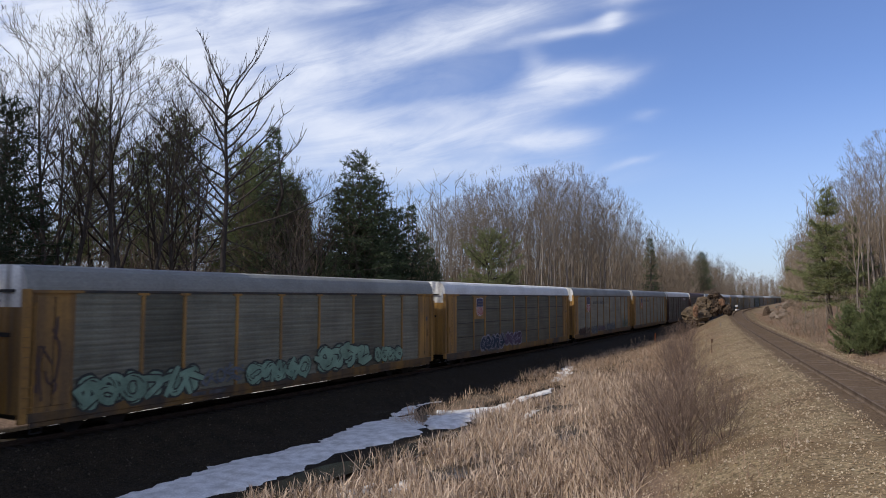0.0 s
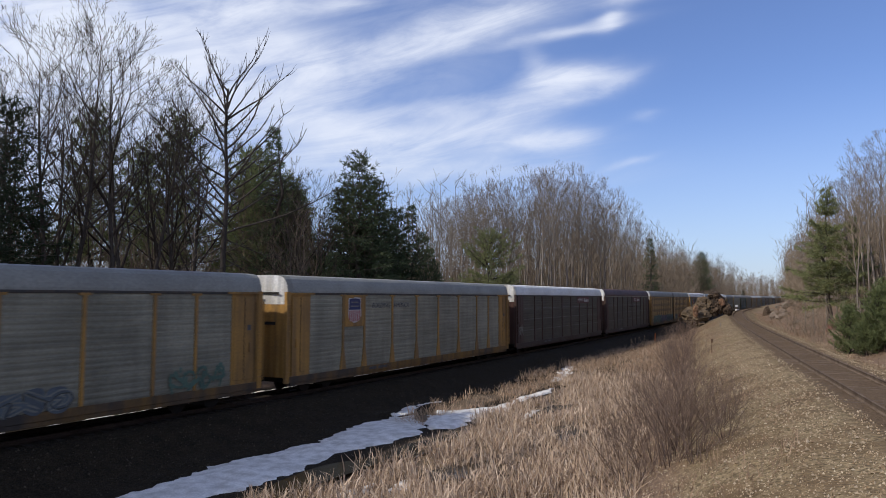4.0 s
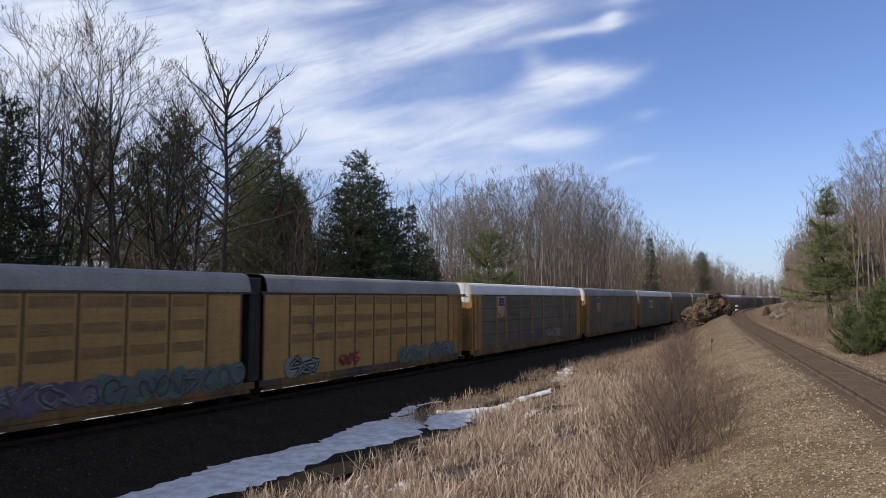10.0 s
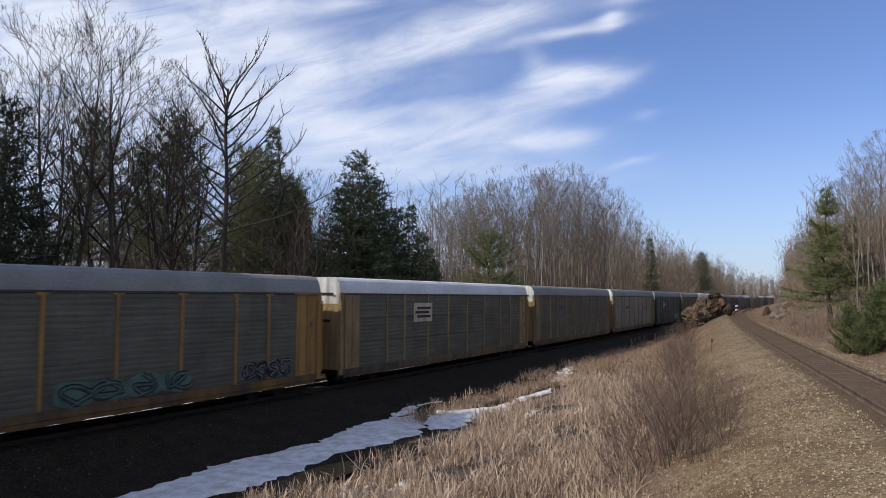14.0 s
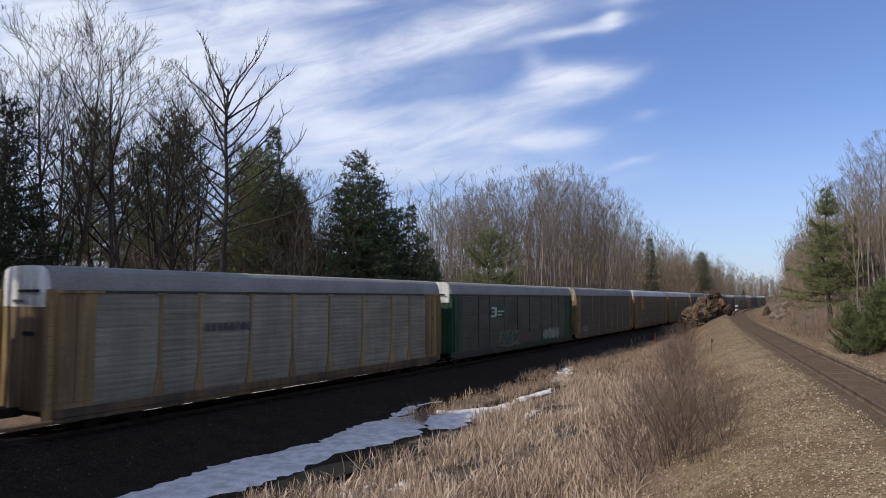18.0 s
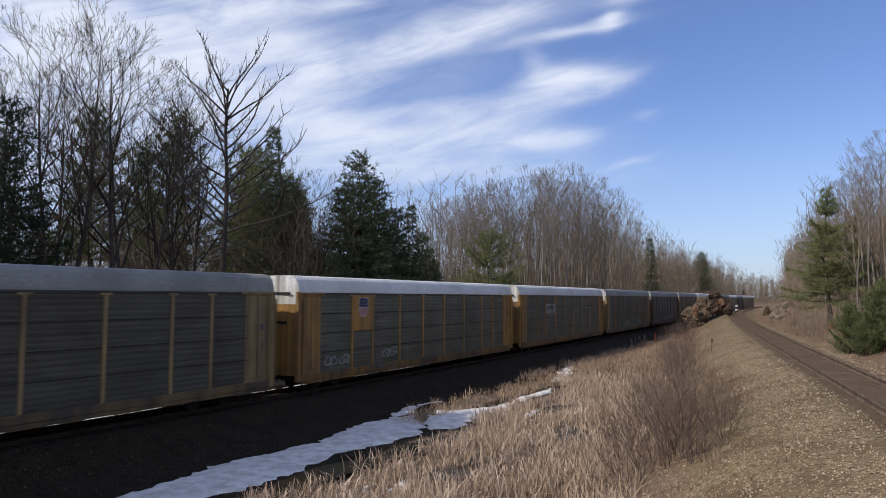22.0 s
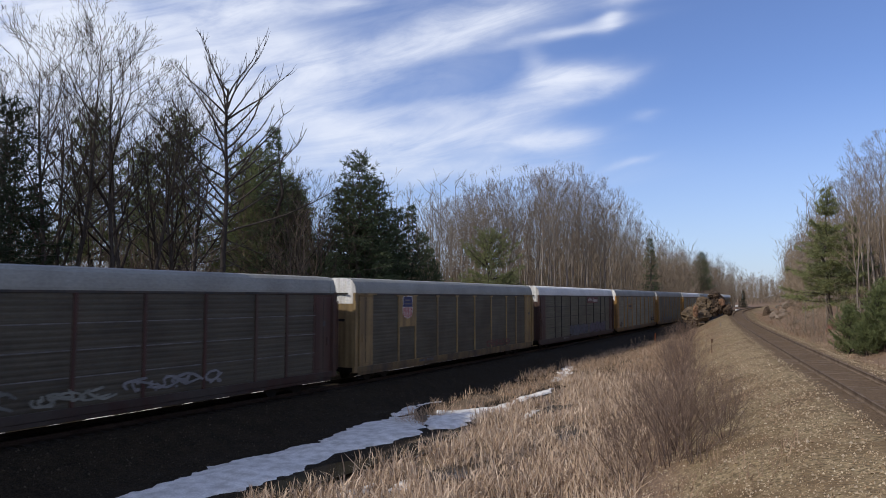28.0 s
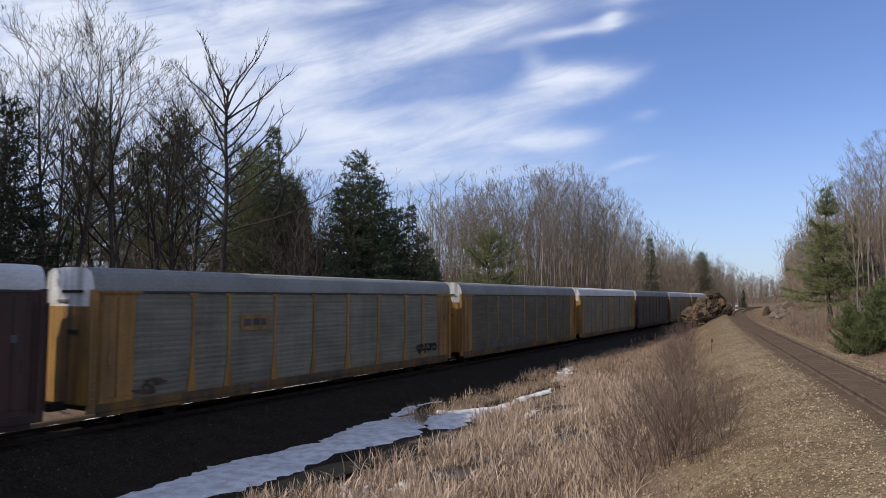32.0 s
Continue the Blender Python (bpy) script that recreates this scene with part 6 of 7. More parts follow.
def blades(name, xs, ys, zs, hs, width, lean, rng, bend=0.35, segs=2):
    """Upright blades: strips that bend over at the tip."""
    n = len(xs)
    a = rng.uniform(0, 2 * np.pi, n)
    ln = lean * np.abs(rng.normal(0, 1, n)) + 0.02
    dx, dy = np.cos(a) * ln, np.sin(a) * ln
    b = rng.uniform(0, 2 * np.pi, n)
    wx, wy = np.cos(b), np.sin(b)
    w = width * rng.uniform(0.6, 1.4, n)
    fold = bend * rng.uniform(0, 1, n) ** 2 * hs
    rows = []
    for t, k in ((0.0, 1.0), (0.6, 0.8), (1.0, 0.15)):
        px = xs + dx * hs * t + np.cos(a) * fold * t ** 3
        py = ys + dy * hs * t + np.sin(a) * fold * t ** 3
        pz = zs + hs * t - fold * 0.6 * t ** 3
        rows += [np.stack([px - wx * w * k, py - wy * w * k, pz], -1), np.stack([px + wx * w * k, py + wy * w * k, pz], -1)]
    v = np.stack(rows, 1).reshape(-1, 3)
    base = np.arange(n)[:, None] * 6
    f = np.concatenate([base + np.array([0, 1, 3, 2]), base + np.array([2, 3, 5, 4])], 0)
    return fast_mesh(name, v, f, smooth=False)


def scatter(n, x0, x1, y0, y1, rng, keep):
    x, y = rng.uniform(x0, x1, n), rng.uniform(y0, y1, n)
    dl, sl = LEFT.off(x, y)
    dr, sr = RIGHT.off(x, y)
    k = keep(x, y, dl, dr, sl, sr)
    return x[k], y[k], dl[k], dr[k], sl[k]


def clumps(x, y, f=0.9, ph=0.0):
    return np.sin(x * f + 2.1 * np.sin(y * f * 0.7 + ph)) * np.cos(y * f * 1.1 + 1.6 * np.sin(x * f * 0.6 + ph))


def build_grasses():
    g = np.random.RandomState(9)

    def reed_edge(sl):
        return 9.4 + np.interp(sl, [14, 22, 28, 34], [1.4, 1.1, 0.5, 0.0]) + 0.5 * np.sin(sl * 0.5) + 0.35 * np.sin(sl * 1.3) - np.interp(sl, [46, 56, 66, 90], [0, 3.0, 4.0, 4.5]) + np.interp(sl, [17, 22], [-1.0, 0.4]) * 0.7
    x, y, dl, dr, sl = scatter(300000, -14, 22, 15, 62, g, lambda x, y, dl, dr, sl, sr: (dl > reed_edge(sl)) & (dr < -6.9 + 0.6 * clumps(x, y, 0.8)) & (g.uniform(0, 1, x.shape) < 0.50 + 0.40 * clumps(x, y, 0.7) + 0.55 * clumps(x, y, 2.3, 1.0)) & (sl < 52))
    h = (0.35 + 0.75 * g.uniform(0, 1, len(x)) ** 1.3) * (1 + 0.22 * clumps(x, y, 0.5, 2.0))
    tagged(part("cattail_reeds", blades("cattail_reeds", x, y, land(x, y) - 0.03, h * 0.76, 0.018, 0.36, g, 0.9), M_REED), "dense dry pale cattail reeds in the marsh", "reeds", kind="stuff")
    # brown grass: hummocks by the ditch, the marsh's far end and the embankment
    def hummock(x, y, dl, dr, sl, sr):
        a = (dl > np.interp(sl, [30, 33, 38, 46, 58], [6.4, 5.4, 5.6, 5.0, 4.8])) & (dl < np.interp(sl, [30, 34, 38, 58], [8.0, 7.6, 8.6, 9.4])) & (sl > 29.5) & (sl < 58) & (clumps(x, y, 1.1, 1.0) > -0.55)
        b = (dl > 4.4) & (dr < -6.0) & (sl > 50) & (sl < 110)
        return a | b
    x, y, dl, dr, sl = scatter(150000, -4, 46, 28, 118, g, hummock)
    h = g.uniform(0.25, 0.65, len(x)) * (1 + 0.5 * clumps(x, y, 0.9))
    tagged(part("brown_grass", blades("brown_grass", x, y, land(x, y) - 0.03, h, 0.014, 0.55, g, 0.7), M_GRASS), "matted brown dead grass at the marsh's edge", "grass", kind="stuff")
    x, y, dl, dr, sl = scatter(110000, 2, 40, 14, 100, g, lambda x, y, dl, dr, sl, sr: (dr > -8.2) & (dr < -2.9) & (clumps(x, y, 1.1, 4.0) + g.normal(0, 0.5, x.shape) > 0.15 + 0.20 * (dr + 4.5)))
    h = g.uniform(0.08, 0.45, len(x))
    tagged(part("dead_weeds", blades("dead_weeds", x, y, land(x, y) - 0.02, h, 0.008, 0.7, g, 0.6), M_WEED), "dead brown weeds on the gravel embankment", "weeds", kind="stuff")
    x, y, dl, dr, sl = scatter(120000, 14, 80, 18, 150, g, lambda x, y, dl, dr, sl, sr: (dr > 2.9) & (dr < 16) & (clumps(x, y, 0.9, 3.0) + g.normal(0, 0.4, x.shape) > -0.1))
    h = g.uniform(0.1, 0.6, len(x))
    tagged(part("bank_grass", blades("bank_grass", x, y, land(x, y) - 0.02, h, 0.014, 0.7, g, 0.6), M_WEED), "dead grass and stalks on the rocky bank", "grass", kind="stuff")


def build_stones():
    g = np.random.RandomState(4)
    n = 60000
    x, y, dl, dr, sl = scatter(n * 7, 2, 44, 9, 95, g, lambda x, y, dl, dr, sl, sr: (dr > -6.8) & (dr < 4.2) & (np.abs(dr) > 1.1 + 0.6 * g.uniform(0, 1, x.shape)) & (np.hypot(x, y) > 8) & (g.uniform(0, 1, x.shape) < np.interp(y, [10, 25, 50, 90], [1, 0.8, 0.35, 0.12])))
    small = g.uniform(0, 1, len(x)) < 0.86
    xs_, ys_ = x[small], y[small]
    k = len(xs_)
    r = g.uniform(0.014, 0.036, k)
    tet = np.array([(1, 0, -0.4), (-0.5, 0.87, -0.4), (-0.5, -0.87, -0.4), (0, 0, 0.8)])
    a = g.uniform(0, 6.28, k)
    c, s = np.cos(a)[:, None], np.sin(a)[:, None]
    q = tet[None] * g.uniform(0.6, 1.3, (k, 4, 1)) * r[:, None, None]
    q = np.stack([q[..., 0] * c - q[..., 1] * s + xs_[:, None], q[..., 0] * s + q[..., 1] * c + ys_[:, None], q[..., 2] + (land(xs_, ys_) + r * 0.2)[:, None]], -1)
    f4 = (np.arange(k)[:, None, None] * 4 + np.array([(0, 1, 3), (1, 2, 3), (2, 0, 3)])[None]).reshape(-1, 3)
    tagged(part("fine_gravel", fast_mesh("fine_gravel", q.reshape(-1, 3), f4, smooth=False), M_BALLAST), "fine loose gravel on the embankment", "gravel", kind="stuff")
    # ballast on the shoulder of the train's track, the shade put into its dark colour
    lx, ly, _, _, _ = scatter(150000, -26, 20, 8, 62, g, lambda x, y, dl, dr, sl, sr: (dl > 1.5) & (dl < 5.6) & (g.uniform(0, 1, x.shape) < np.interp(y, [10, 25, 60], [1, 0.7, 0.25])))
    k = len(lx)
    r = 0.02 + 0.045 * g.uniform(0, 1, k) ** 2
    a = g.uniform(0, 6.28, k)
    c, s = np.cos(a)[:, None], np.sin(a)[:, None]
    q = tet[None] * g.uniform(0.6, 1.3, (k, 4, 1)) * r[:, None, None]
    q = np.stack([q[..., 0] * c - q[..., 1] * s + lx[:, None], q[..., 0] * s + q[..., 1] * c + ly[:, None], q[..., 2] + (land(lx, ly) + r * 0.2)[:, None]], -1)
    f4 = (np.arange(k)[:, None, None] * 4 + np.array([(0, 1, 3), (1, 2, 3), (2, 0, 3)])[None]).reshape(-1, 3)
    tagged(part("dark_ballast", fast_mesh("dark_ballast", q.reshape(-1, 3), f4, smooth=False), M_BALLAST_SHADED), "ballast in shade-dark colours on the track's shoulder", "gravel", kind="stuff")
    x, y = x[~small], y[~small]
    m = len(x)
    size = 0.021 + 0.040 * g.uniform(0, 1, m) ** 3
    size *= 1 + 0.5 * np.clip(clumps(x, y, 0.9, 2.0), 0, 1)
    size[g.uniform(0, 1, m) < 0.02] *= 1.8
    unit = np.array([(1, 0, 0), (-1, 0, 0), (0, 1, 0), (0, -1, 0), (0, 0, 1), (0, 0, -1)], float)
    v = unit[None] * g.uniform(0.55, 1.25, (m, 6, 1)) * size[:, None, None]
    a = g.uniform(0, 6.28, m)
    c, s = np.cos(a)[:, None], np.sin(a)[:, None]
    vx, vy = v[..., 0] * c - v[..., 1] * s, v[..., 0] * s + v[..., 1] * c
    v = np.stack([vx + x[:, None], vy + y[:, None], v[..., 2] * 0.7 + (land(x, y) + size * 0.2)[:, None]], -1)
    tri = np.array([(0, 2, 4), (2, 1, 4), (1, 3, 4), (3, 0, 4), (2, 0, 5), (1, 2, 5), (3, 1, 5), (0, 3, 5)])
    f = (np.arange(m)[:, None, None] * 6 + tri[None]).reshape(-1, 3)
    tagged(part("ballast_stones", fast_mesh("ballast_stones", v.reshape(-1, 3), f, smooth=False), M_BALLAST), "loose mixed ballast stones beside the track", "gravel", kind="stuff")


def wood(name, label, spots, heights, rng, material, branches=15, rmin=0.016):
    """A dense far wood as one mass: stems with ascending branches and twigs."""
    stems, limbs = [], []
    z = land(np.array([p[0] for p in spots]), np.array([p[1] for p in spots]))
    for (x, y), z0 in zip(spots, z):
        h = rng.uniform(*heights)
        p, d = Vector((x, y, float(z0) - 0.1)), Vector((rng.gauss(0, 0.06), rng.gauss(0, 0.06), 1)).normalized()
        r = 0.0045 * h + 0.016
        pts = [p]
        for i in range(4):
            q = p + d * h / 4
            stems.append((*p, *q, r * (1 - i * 0.22), r * (1 - (i + 1) * 0.22) + 0.01))
            p, d = q, (d + Vector((rng.gauss(0, 0.07), rng.gauss(0, 0.07), 0.05))).normalized()
            pts.append(p)
        for k in range(branches):
            t = rng.uniform(0.08, 0.99)
            i = min(int(t * 4), 3)
            b = pts[i].lerp(pts[i + 1], t * 4 - i)
            a = rng.uniform(0, 6.28)
            ln = h * rng.uniform(0.10, 0.24) * (1.25 - 0.7 * t)
            e = Vector((math.cos(a) * 0.75, math.sin(a) * 0.75, rng.uniform(0.45, 1.1))).normalized()
            m_ = b + e * ln * 0.5
            end = m_ + (e + Vector((rng.gauss(0, 0.2), rng.gauss(0, 0.2), 0.35))).normalized() * ln * 0.55
            limbs.append((*b, *m_, rmin * 1.5, rmin))
            limbs.append((*m_, *end, rmin, rmin * 0.5))
            for _ in range(3):
                f = (e + Vector((rng.gauss(0, 0.55), rng.gauss(0, 0.55), rng.uniform(0, 0.7)))).normalized()
                o = b.lerp(end, rng.uniform(0.3, 1.0))
                limbs.append((*o, *(o + f * ln * rng.uniform(0.25, 0.5)), rmin * 0.8, rmin * 0.4))
    ob = part(name, tube_mesh(name, [(stems, 4), (limbs, 1)]), material)
    tagged(ob, label, "wood", kind="stuff")


def beside(way, side, n, s0, s1, d0, d1, rng):
    out = []
    for _ in range(n):
        x, y, h = way.at(rng.uniform(s0, s1))
        d = rng.uniform(d0, d1) * side
        out.append((float(x) + math.cos(h) * d, float(y) - math.sin(h) * d))
    return out


def build_far_woods():
    rng = random.Random(77)
    wood("dark_wood", "dense dark leafless wood behind the train", beside(LEFT, -1, 820, -45, 85, 14, 62, rng), (7, 12), rng, M_TWIG_MID, 16, 0.020)
    wood("aspen_wood", "dense leafless wood behind the tall aspens", beside(LEFT, -1, 700, 60, 150, 24, 85, rng), (7, 12.5), rng, M_TWIG_MID, 18, 0.020)
    wood("far_wood", "dense leafless wood along the far track", beside(LEFT, -1, 1300, 105, 420, 9, 50, rng), (16, 25), rng, M_TWIG_PALE, 26, 0.030)
    wood("bank_wood", "dense leafless wood on the rocky bank", beside(RIGHT, 1, 640, 25, 90, 11, 50, rng), (5, 10), rng, M_TWIG_MID, 22, 0.014)
    wood("bank_brush", "pale leafless brush crowding the rocky bank", beside(RIGHT, 1, 300, 28, 170, 8.5, 17, rng), (1.0, 3.4), rng, M_TWIG_MID, 12, 0.009)
    wood("edge_brush", "tall pale saplings along the wood's edge", beside(RIGHT, 1, 720, 62, 200, 9, 24, rng), (8.0, 13), rng, M_TWIG_PALE, 27, 0.012)
    wood("curve_wood", "dense leafless wood beside the far curve", beside(RIGHT, 1, 800, 80, 420, 9, 45, rng), (11, 17), rng, M_TWIG_PALE, 28, 0.018)
    # out of view; added to block sky light from the train's near side
    wood("near_wood", "unseen leafless wood beside the camera, added to dim the sky light", beside(RIGHT, 1, 160, -160, 25, 9, 50, rng), (9, 15), rng, M_TWIG_PALE, 17, 0.03)
    wood("end_wood", "hazy leafless wood closing the far distance", [(rng.uniform(120, 420), rng.uniform(480, 700)) for _ in range(1900)], (15, 26), rng, M_TWIG_PALE, 12, 0.07)


build_left_trees()
build_bare_wood()
build_far_woods()
build_shrubs()
build_grasses()
build_stones()

# ---- snow, water, rocks and small things ----
def ribbon(name, s0, s1, inner, outer, seed, thick, step=0.13, lift=0.012, jag=1.0):
    """A ragged drift along the ditch between two distances from the train's track, thin at its rim."""
    rng = np.random.RandomState(seed)
    ss = np.arange(s0, s1, step)
    k = 14
    v = []
    ph = rng.uniform(0, 6, 8)
    for s in ss:
        x, y, h = (float(q) for q in LEFT.at(s))
        e = min(1.0, (s - s0) / 1.2, (s1 - s) / 1.2)
        e = math.sqrt(max(e, 0.0))
        wave = 0.55 * noise.noise((s * 0.9, seed, 0)) + 0.40 * noise.noise((s * 2.6, seed, 5)) + 0.22 * noise.noise((s * 6.5, seed, 9)) + rng.uniform(-0.07, 0.07)
        wave2 = 0.9 * noise.noise((s * 0.6, seed, 2)) + 0.5 * noise.noise((s * 1.9, seed, 7)) + 0.2 * noise.noise((s * 5.5, seed, 4)) + rng.uniform(-0.05, 0.05)
        a, b = np.interp(s, *inner) + wave * jag, np.interp(s, *outer) + wave2 * jag
        c = (a + b) / 2
        a, b = c + (a - c) * e, c + (b - c) * e
        for i in range(k + 1):
            f = i / k
            d = a + (b - a) * f
            px, py = x + math.cos(h) * d, y - math.sin(h) * d
            rim = min(1.0, 4 * f, 5 * (1 - f)) * e
            v.append((px, py, rim * thick * (0.75 + 0.5 * noise.noise((px * 1.1, py * 1.1, 3)) + 0.2 * noise.noise((px * 3, py * 3, 8))) - (0.05 if i in (0, k) else 0)))
    v = np.array(v)
    v[:, 2] += land(v[:, 0], v[:, 1]) + lift
    n = len(ss)
    i = np.arange((n - 1) * (k + 1)).reshape(n - 1, k + 1)[:, :-1]
    return fast_mesh(name, v, np.stack([i, i + k + 1, i + k + 2, i + 1], -1).reshape(-1, 4))


def build_snow():
    tagged(part("snow_drift", ribbon("snow_drift", 13.0, 32.4, ([13, 15.7, 18, 21.4, 22.4, 25.9, 29, 31.6], [6.6, 6.2, 5.8, 5.3, 5.6, 5.6, 5.0, 5.3]), ([13, 17, 19, 22, 23.8, 26, 28.5, 30, 31.6], [8.6, 8.8, 8.9, 8.4, 8.0, 8.9, 9.1, 8.3, 6.6]), 3, 0.10, jag=0.7), M_SNOW),
           "long melting snow drift along the ditch", "snow")
    tagged(part("snow_drift", ribbon("snow_drift", 29.4, 36.4, ([29.4, 31, 33, 34.4, 36.4], [8.5, 7.4, 6.6, 6.9, 8.4]), ([29.4, 32, 34, 36.4], [9.2, 9.6, 9.4, 8.9]), 5, 0.14, jag=0.7), M_SNOW), "melting snow patch between grass hummocks", "snow")
    tagged(part("snow_drift", ribbon("snow_drift", 33.2, 39.0, ([33, 36, 39], [9.0, 8.5, 8.5]), ([33, 36, 39], [9.7, 9.5, 9.2]), 6, 0.12, jag=0.4), M_SNOW), "narrow melting snow patch beside the reeds", "snow")
    tagged(part("snow_drift", ribbon("snow_drift", 38.6, 44.5, ([39, 42, 45], [8.4, 8.6, 8.9]), ([39, 42, 45], [9.1, 9.3, 9.3]), 7, 0.10, jag=0.4), M_SNOW), "small snow remnant beside the reeds", "snow")
    tagged(part("snow_drift", ribbon("snow_drift", 31.4, 37.2, ([31, 34, 37.5], [5.2, 4.4, 4.7]), ([31, 34, 37.5], [5.9, 5.2, 5.2]), 21, 0.05, jag=0.35), M_SNOW), "thin grey snow strip at the ballast's foot", "snow")
    tagged(part("snow_drift", ribbon("snow_drift", 48.5, 60.5, ([48, 52, 56, 61], [7.2, 6.4, 5.4, 4.6]), ([48, 52, 56, 61], [7.7, 7.2, 6.5, 5.4]), 8, 0.06, jag=0.5), M_SNOW), "thin shaded snow strip in the ditch", "snow")
    for k, (a, b, d) in enumerate(((18.6, 21.0, 11.6), (20.0, 22.6, 12.4), (19.2, 20.6, 13.4), (24.6, 26.8, 10.6), (29.6, 31.6, 11.0), (34.0, 36.6, 10.9))):
        tagged(part("snow_drift", ribbon("snow_drift", a, b, ([4, 75], [d, d]), ([4, 75], [d + 0.5, d + 0.5]), 31 + k, 0.10, jag=0.5), M_SNOW), "small wet ice remnant among the reeds", "snow")
    for k, (a, b) in enumerate(((8.0, 14.0), (14.6, 27.5), (28.2, 36.0), (37.0, 48.0), (49.0, 63.0))):
        tagged(part("snow_drift", ribbon("snow_drift", a, b, ([4, 75], [-2.6, -2.6]), ([4, 75], [-1.9, -1.9]), 9 + k, 0.04), M_SNOW), "old snow remnant beyond the train's track", "snow")
    wat = mat("dark_ditch_water", (0.03, 0.028, 0.022), 0.08, 0, 0.1, 1.0, None, 0.02, 8, spec=0.5)
    for k, (s, d, a, b) in enumerate(((20.5, 10.2, 3.2, 0.7), (26.0, 10.5, 2.4, 0.6), (31.0, 10.3, 2.2, 0.5), (24.0, 13.5, 2.0, 0.9), (30.5, 14.5, 2.4, 0.8), (36.0, 12.0, 2.4, 0.5))):
        rng = random.Random(k)
        x, y, h = (float(q) for q in LEFT.at(s))
        cx, cy = x + math.cos(h) * d, y - math.sin(h) * d
        bm = bmesh.new()
        vs = []
        for i in range(28):
            t = 2 * math.pi * i / 28
            r = 1 + 0.22 * math.sin(3 * t + k) + rng.uniform(-0.08, 0.08)
            ex, ey = math.cos(t) * a * r, math.sin(t) * b * r
            vs.append(bm.verts.new((cx + math.sin(h) * ex + math.cos(h) * ey, cy + math.cos(h) * ex - math.sin(h) * ey, land1(cx, cy) + 0.16)))
        bm.faces.new(vs)
        tagged(part("puddle", bm, wat), "shallow dark melt-water pool in the marsh", "water", kind="structure")


def rock_mesh(seed, squash=0.7, n=3):
    bm = bmesh.new()
    bmesh.ops.create_icosphere(bm, subdivisions=n, radius=1.0)
    off = Vector((seed * 3.1, seed * 1.7, seed * 0.9))
    for v in bm.verts:
        p = v.co.copy()
        d = 1 + 0.34 * noise.noise(p * 1.1 + off) - 0.30 * abs(noise.noise(p * 2.3 + off)) + 0.16 * noise.noise(p * 4.5 + off) + 0.08 * noise.noise(p * 9 + off)
        c = noise.cell(p * 1.4 + off) * 0.10
        v.co = p * (d + c)
        v.co.z *= squash
    return mesh_of(bm, "rock")


def build_rocks():
    meshes = [rock_mesh(k, 0.6 + 0.1 * k, 2) for k in range(4)]
    rng = random.Random(12)
    for k in range(34):
        s = rng.uniform(40, 150)
        x, y, h = RIGHT.at(s)
        d = rng.uniform(5.0, 12.5)
        x, y = float(x) + math.cos(h) * d, float(y) - math.sin(h) * d
        r = rng.uniform(0.3, 1.1)
        ob = part("boulder", meshes[rng.randrange(4)], M_ROCK)
        ob.matrix_basis = Matrix.LocRotScale((x, y, land1(x, y) + r * 0.12), Euler((rng.uniform(-0.3, 0.3), rng.uniform(-0.3, 0.3), rng.uniform(0, 6))), (r * 1.4, r, r))
        tagged(ob, "weathered brown boulder on the rocky bank", "boulder", "boulders on the bank")
    # the raw outcrop at the end of the embankment, where the tracks close up
    def lump(name, x, y, z, sx_, sy_, sz_, seed, material, label, cat, n=4):
        ob = part(name, rock_mesh(seed, 1.0, n), material)
        ob.matrix_basis = Matrix.LocRotScale((x, y, z), Euler((0.1, 0.05, seed)), (sx_, sy_, sz_))
        tagged(ob, label, cat, "raw earth and rock outcrop")
    red = mat("orange_subsoil_and_lit_rock", (0.22, 0.12, 0.07), 1.0, 0, 0.3, 0.9, (0.12, 0.075, 0.05), 0.5, 6)
    turf = mat("grassy_brown_earth", (0.125, 0.090, 0.056), 1.0, 0, 0.35, 1.2, (0.07, 0.05, 0.033), 0.9, 7)
    lump("earth_mound", 43.2, 113.5, 3.2, 1.7, 1.9, 1.8, 1, turf, "grassy earth mound at the embankment's end", "mound")
    lump("rock_slab", 45.0, 112.4, 3.8, 1.2, 1.4, 1.8, 2, M_EARTH, "upright raw brown rock against the mound", "rock")
    lump("rock_slab", 46.3, 111.5, 2.9, 0.75, 0.9, 1.0, 3, M_EARTH, "dark broken rock at the mound's foot", "rock")
    lump("rock_slab", 44.5, 112.0, 5.3, 1.0, 0.9, 0.5, 4, M_EARTH, "dark overhanging top of the raw rock", "rock")
    # the rock's sunlit face is put into a lighter red-brown lump
    lump("rock_slab", 45.4, 111.3, 4.1, 0.42, 0.5, 0.7, 11, red, "red-brown face of the raw rock with sunlight put into its colour", "rock", 3)
    lump("earth_mound", 40.6, 110.0, 2.6, 0.42, 0.5, 1.2, 6, red, "small heap of orange subsoil", "mound")
    lump("earth_mound", 41.2, 111.8, 1.5, 2.1, 2.2, 1.7, 5, turf, "low grassy spill of earth below the mound", "mound")
    lump("boulder", 41.0, 104.0, 0.9, 0.6, 0.7, 0.4, 7, M_ROCK, "flat boulder on the spilled earth", "boulder", 3)
    lump("rock_slab", 60.4, 127.5, 1.9, 0.5, 0.9, 1.2, 8, M_EARTH, "orange-brown rock face beside the curve", "rock", 3)
    lump("boulder", 34.2, 59.4, 1.9, 0.9, 0.8, 1.2, 9, mat("red_brown_soil", (0.16, 0.075, 0.055), 1.0, 0, 0.3, 1.6, (0.10, 0.06, 0.045), 0.5, 6), "patch of bare red-brown rock in the bank", "rock", 3)


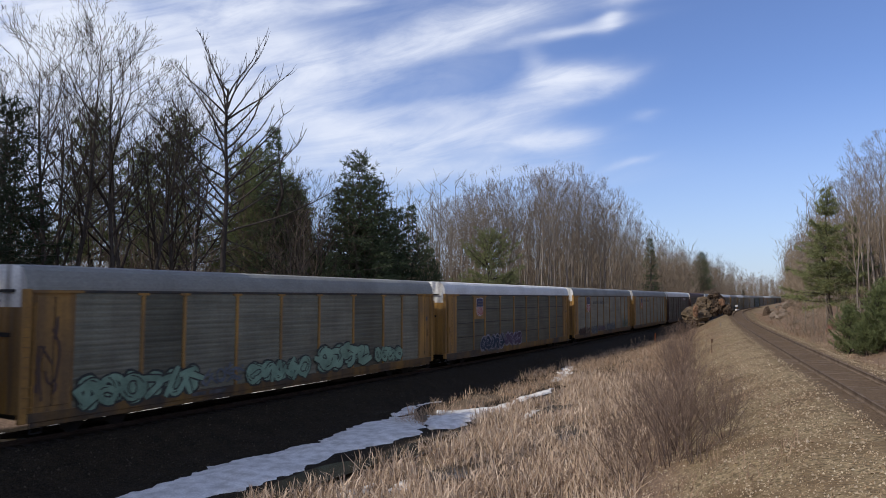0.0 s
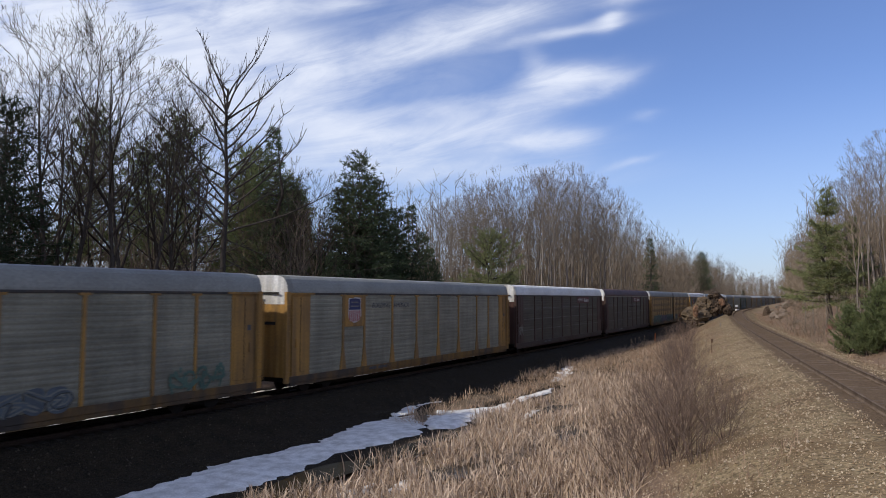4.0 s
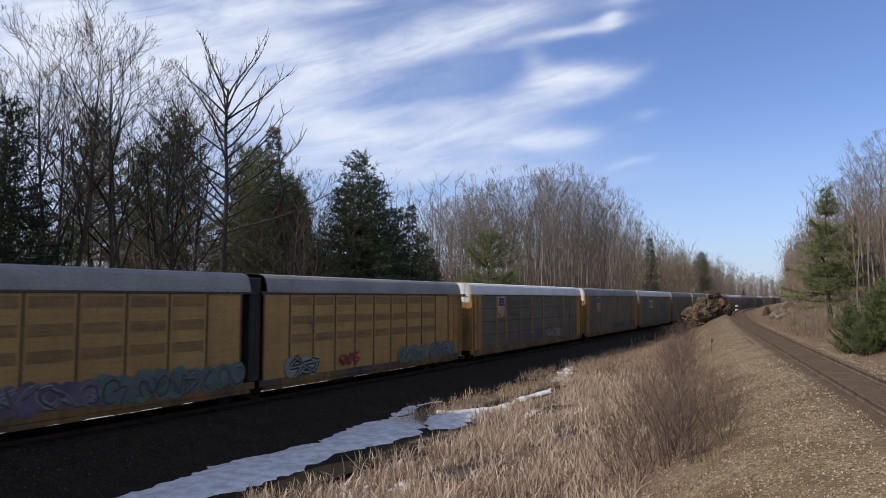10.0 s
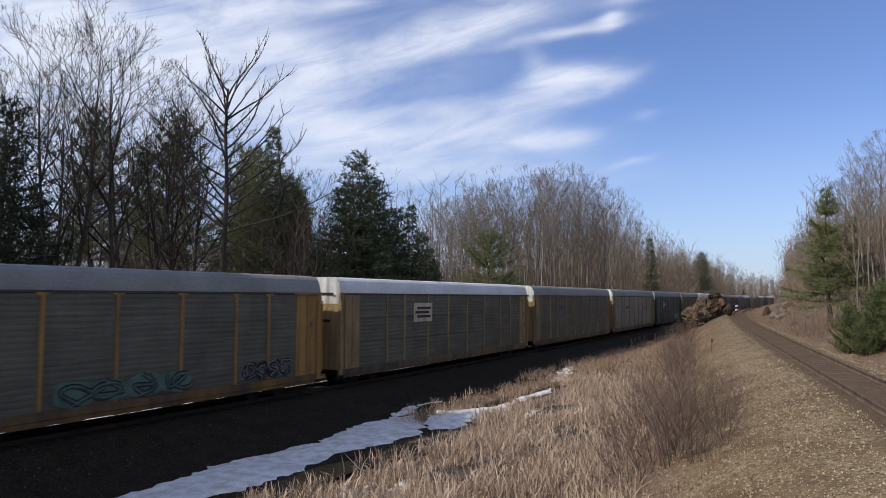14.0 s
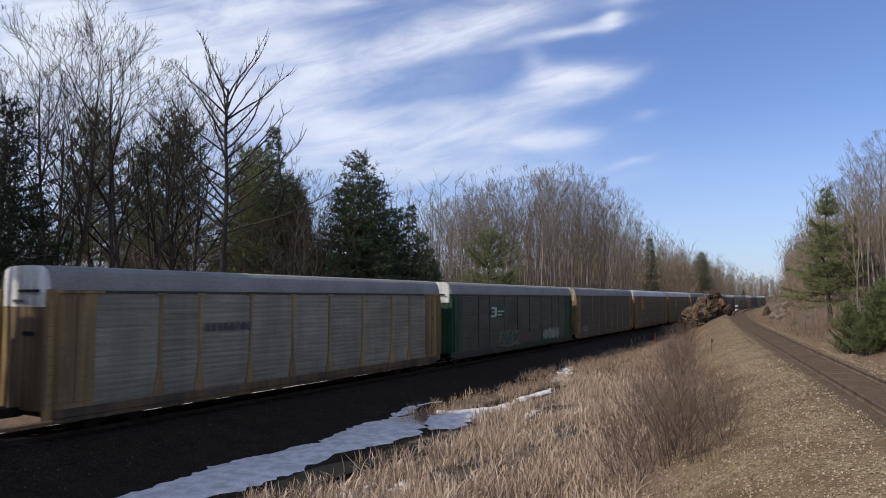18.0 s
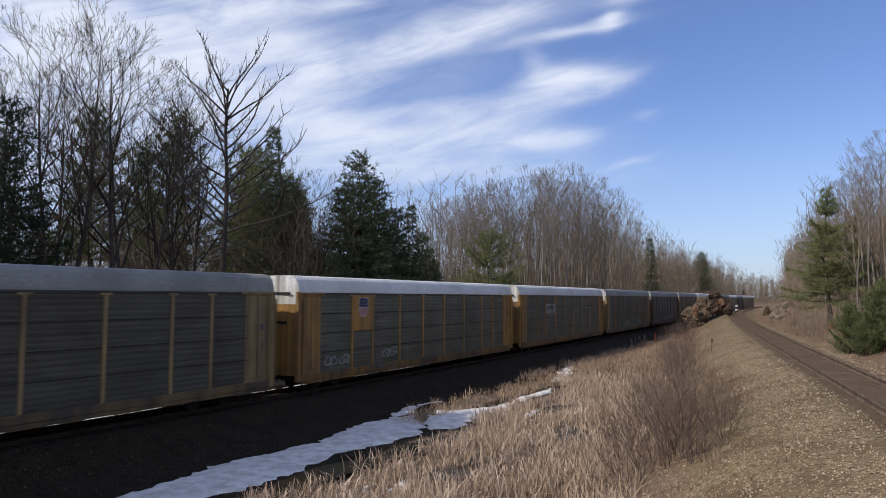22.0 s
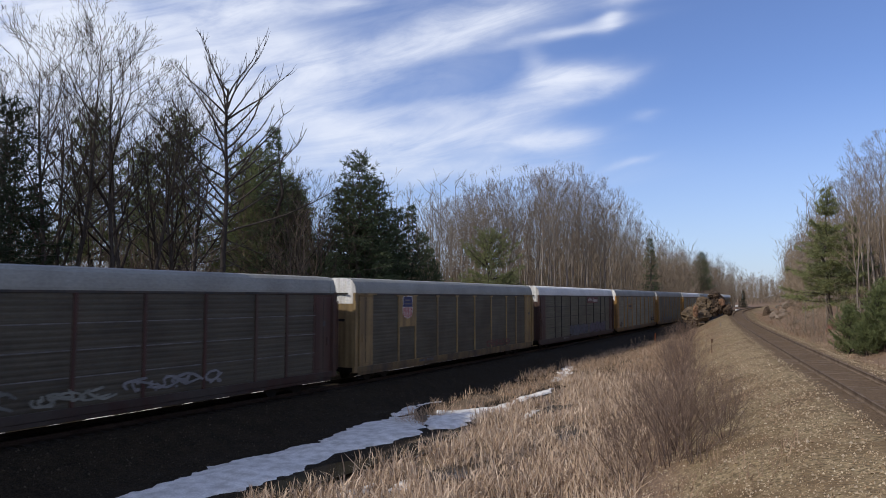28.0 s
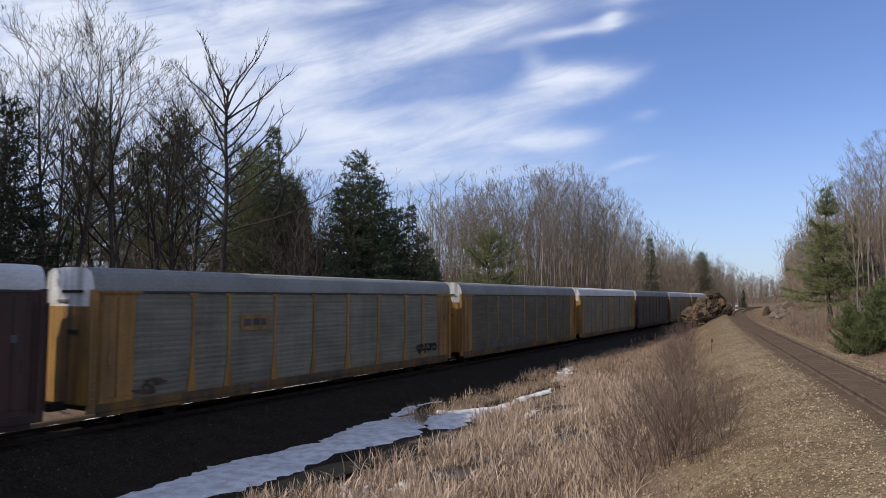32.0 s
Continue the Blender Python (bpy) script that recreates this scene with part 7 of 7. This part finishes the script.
def build_small():
    def stake(x, y, h, r, material, name, label, top=None):
        z = land1(x, y)
        t = thing(name, label, "marker post", "", m=pose(x, y, z, random.Random(x).uniform(-4, 4), 3, 0))
        bm = bmesh.new()
        bmesh.ops.create_cone(bm, cap_ends=True, segments=8, radius1=r, radius2=r * 0.85, depth=h + 0.3, matrix=Matrix.Translation((0, 0, h / 2 - 0.15)))
        part("post", bm, material, t)
        if top is not None:
            bm = boxes((-r * 2.2, r * 2.2, -r * 0.6, r * 0.6, h - 0.25, h), bevel=0.01)
            part("tip", bm, top, t)
    stake(28.4, 92.0, 1.25, 0.07, M_ORANGE, "marker_post", "faded orange marker post at the marsh's end")
    stake(30.9, 76.4, 0.5, 0.05, M_BARK_PALE, "marker_post", "short pale marker post on the embankment")
    stake(18.6, 47.6, 1.0, 0.025, M_RUST, "marker_stake", "thin rusty stake with a short crosspiece", M_RUST)
    for k, (x, y) in enumerate(((23.2, 83.0), (24.0, 84.2), (25.1, 85.6), (22.0, 80.5), (20.6, 75.0))):
        stake(x, y, 1.1 + 0.12 * k % 0.3, 0.018, M_WEED, "cattail_stalk", "lone cattail stalk with pale fluffy head", M_REED)
    # white trackside sign beyond the outcrop
    x, y = 83.6, 195.0
    t = thing("trackside_sign", "small white trackside sign on a post", "sign", m=pose(x, y, land1(x, y), 0, 0, 0))
    part("post", boxes((-0.04, 0.04, -0.05, 0.05, -0.3, 2.2), bevel=0.01), M_STEEL, t)
    part("sign_board", boxes((-0.35, 0.35, -0.12, -0.08, 1.7, 2.2), bevel=0.02), M_WHITE, t)
    x, y = 82.6, 192.0
    t = thing("relay_box", "pale metal relay box beside the far track", "cabinet", m=pose(x, y, land1(x, y), 0, 0, 20))
    part("cabinet_body", boxes((-0.5, 0.5, -0.3, 0.3, -0.1, 0.8), bevel=0.04), M_WHITE, t)
    part("cabinet_roof", boxes((-0.55, 0.55, -0.35, 0.35, 0.8, 0.86), bevel=0.02), M_STEEL, t)


build_snow()
build_rocks()
build_small()


def motions():
    for car, mid in TRAIN:
        walk(car, car_rows(mid))


motions()
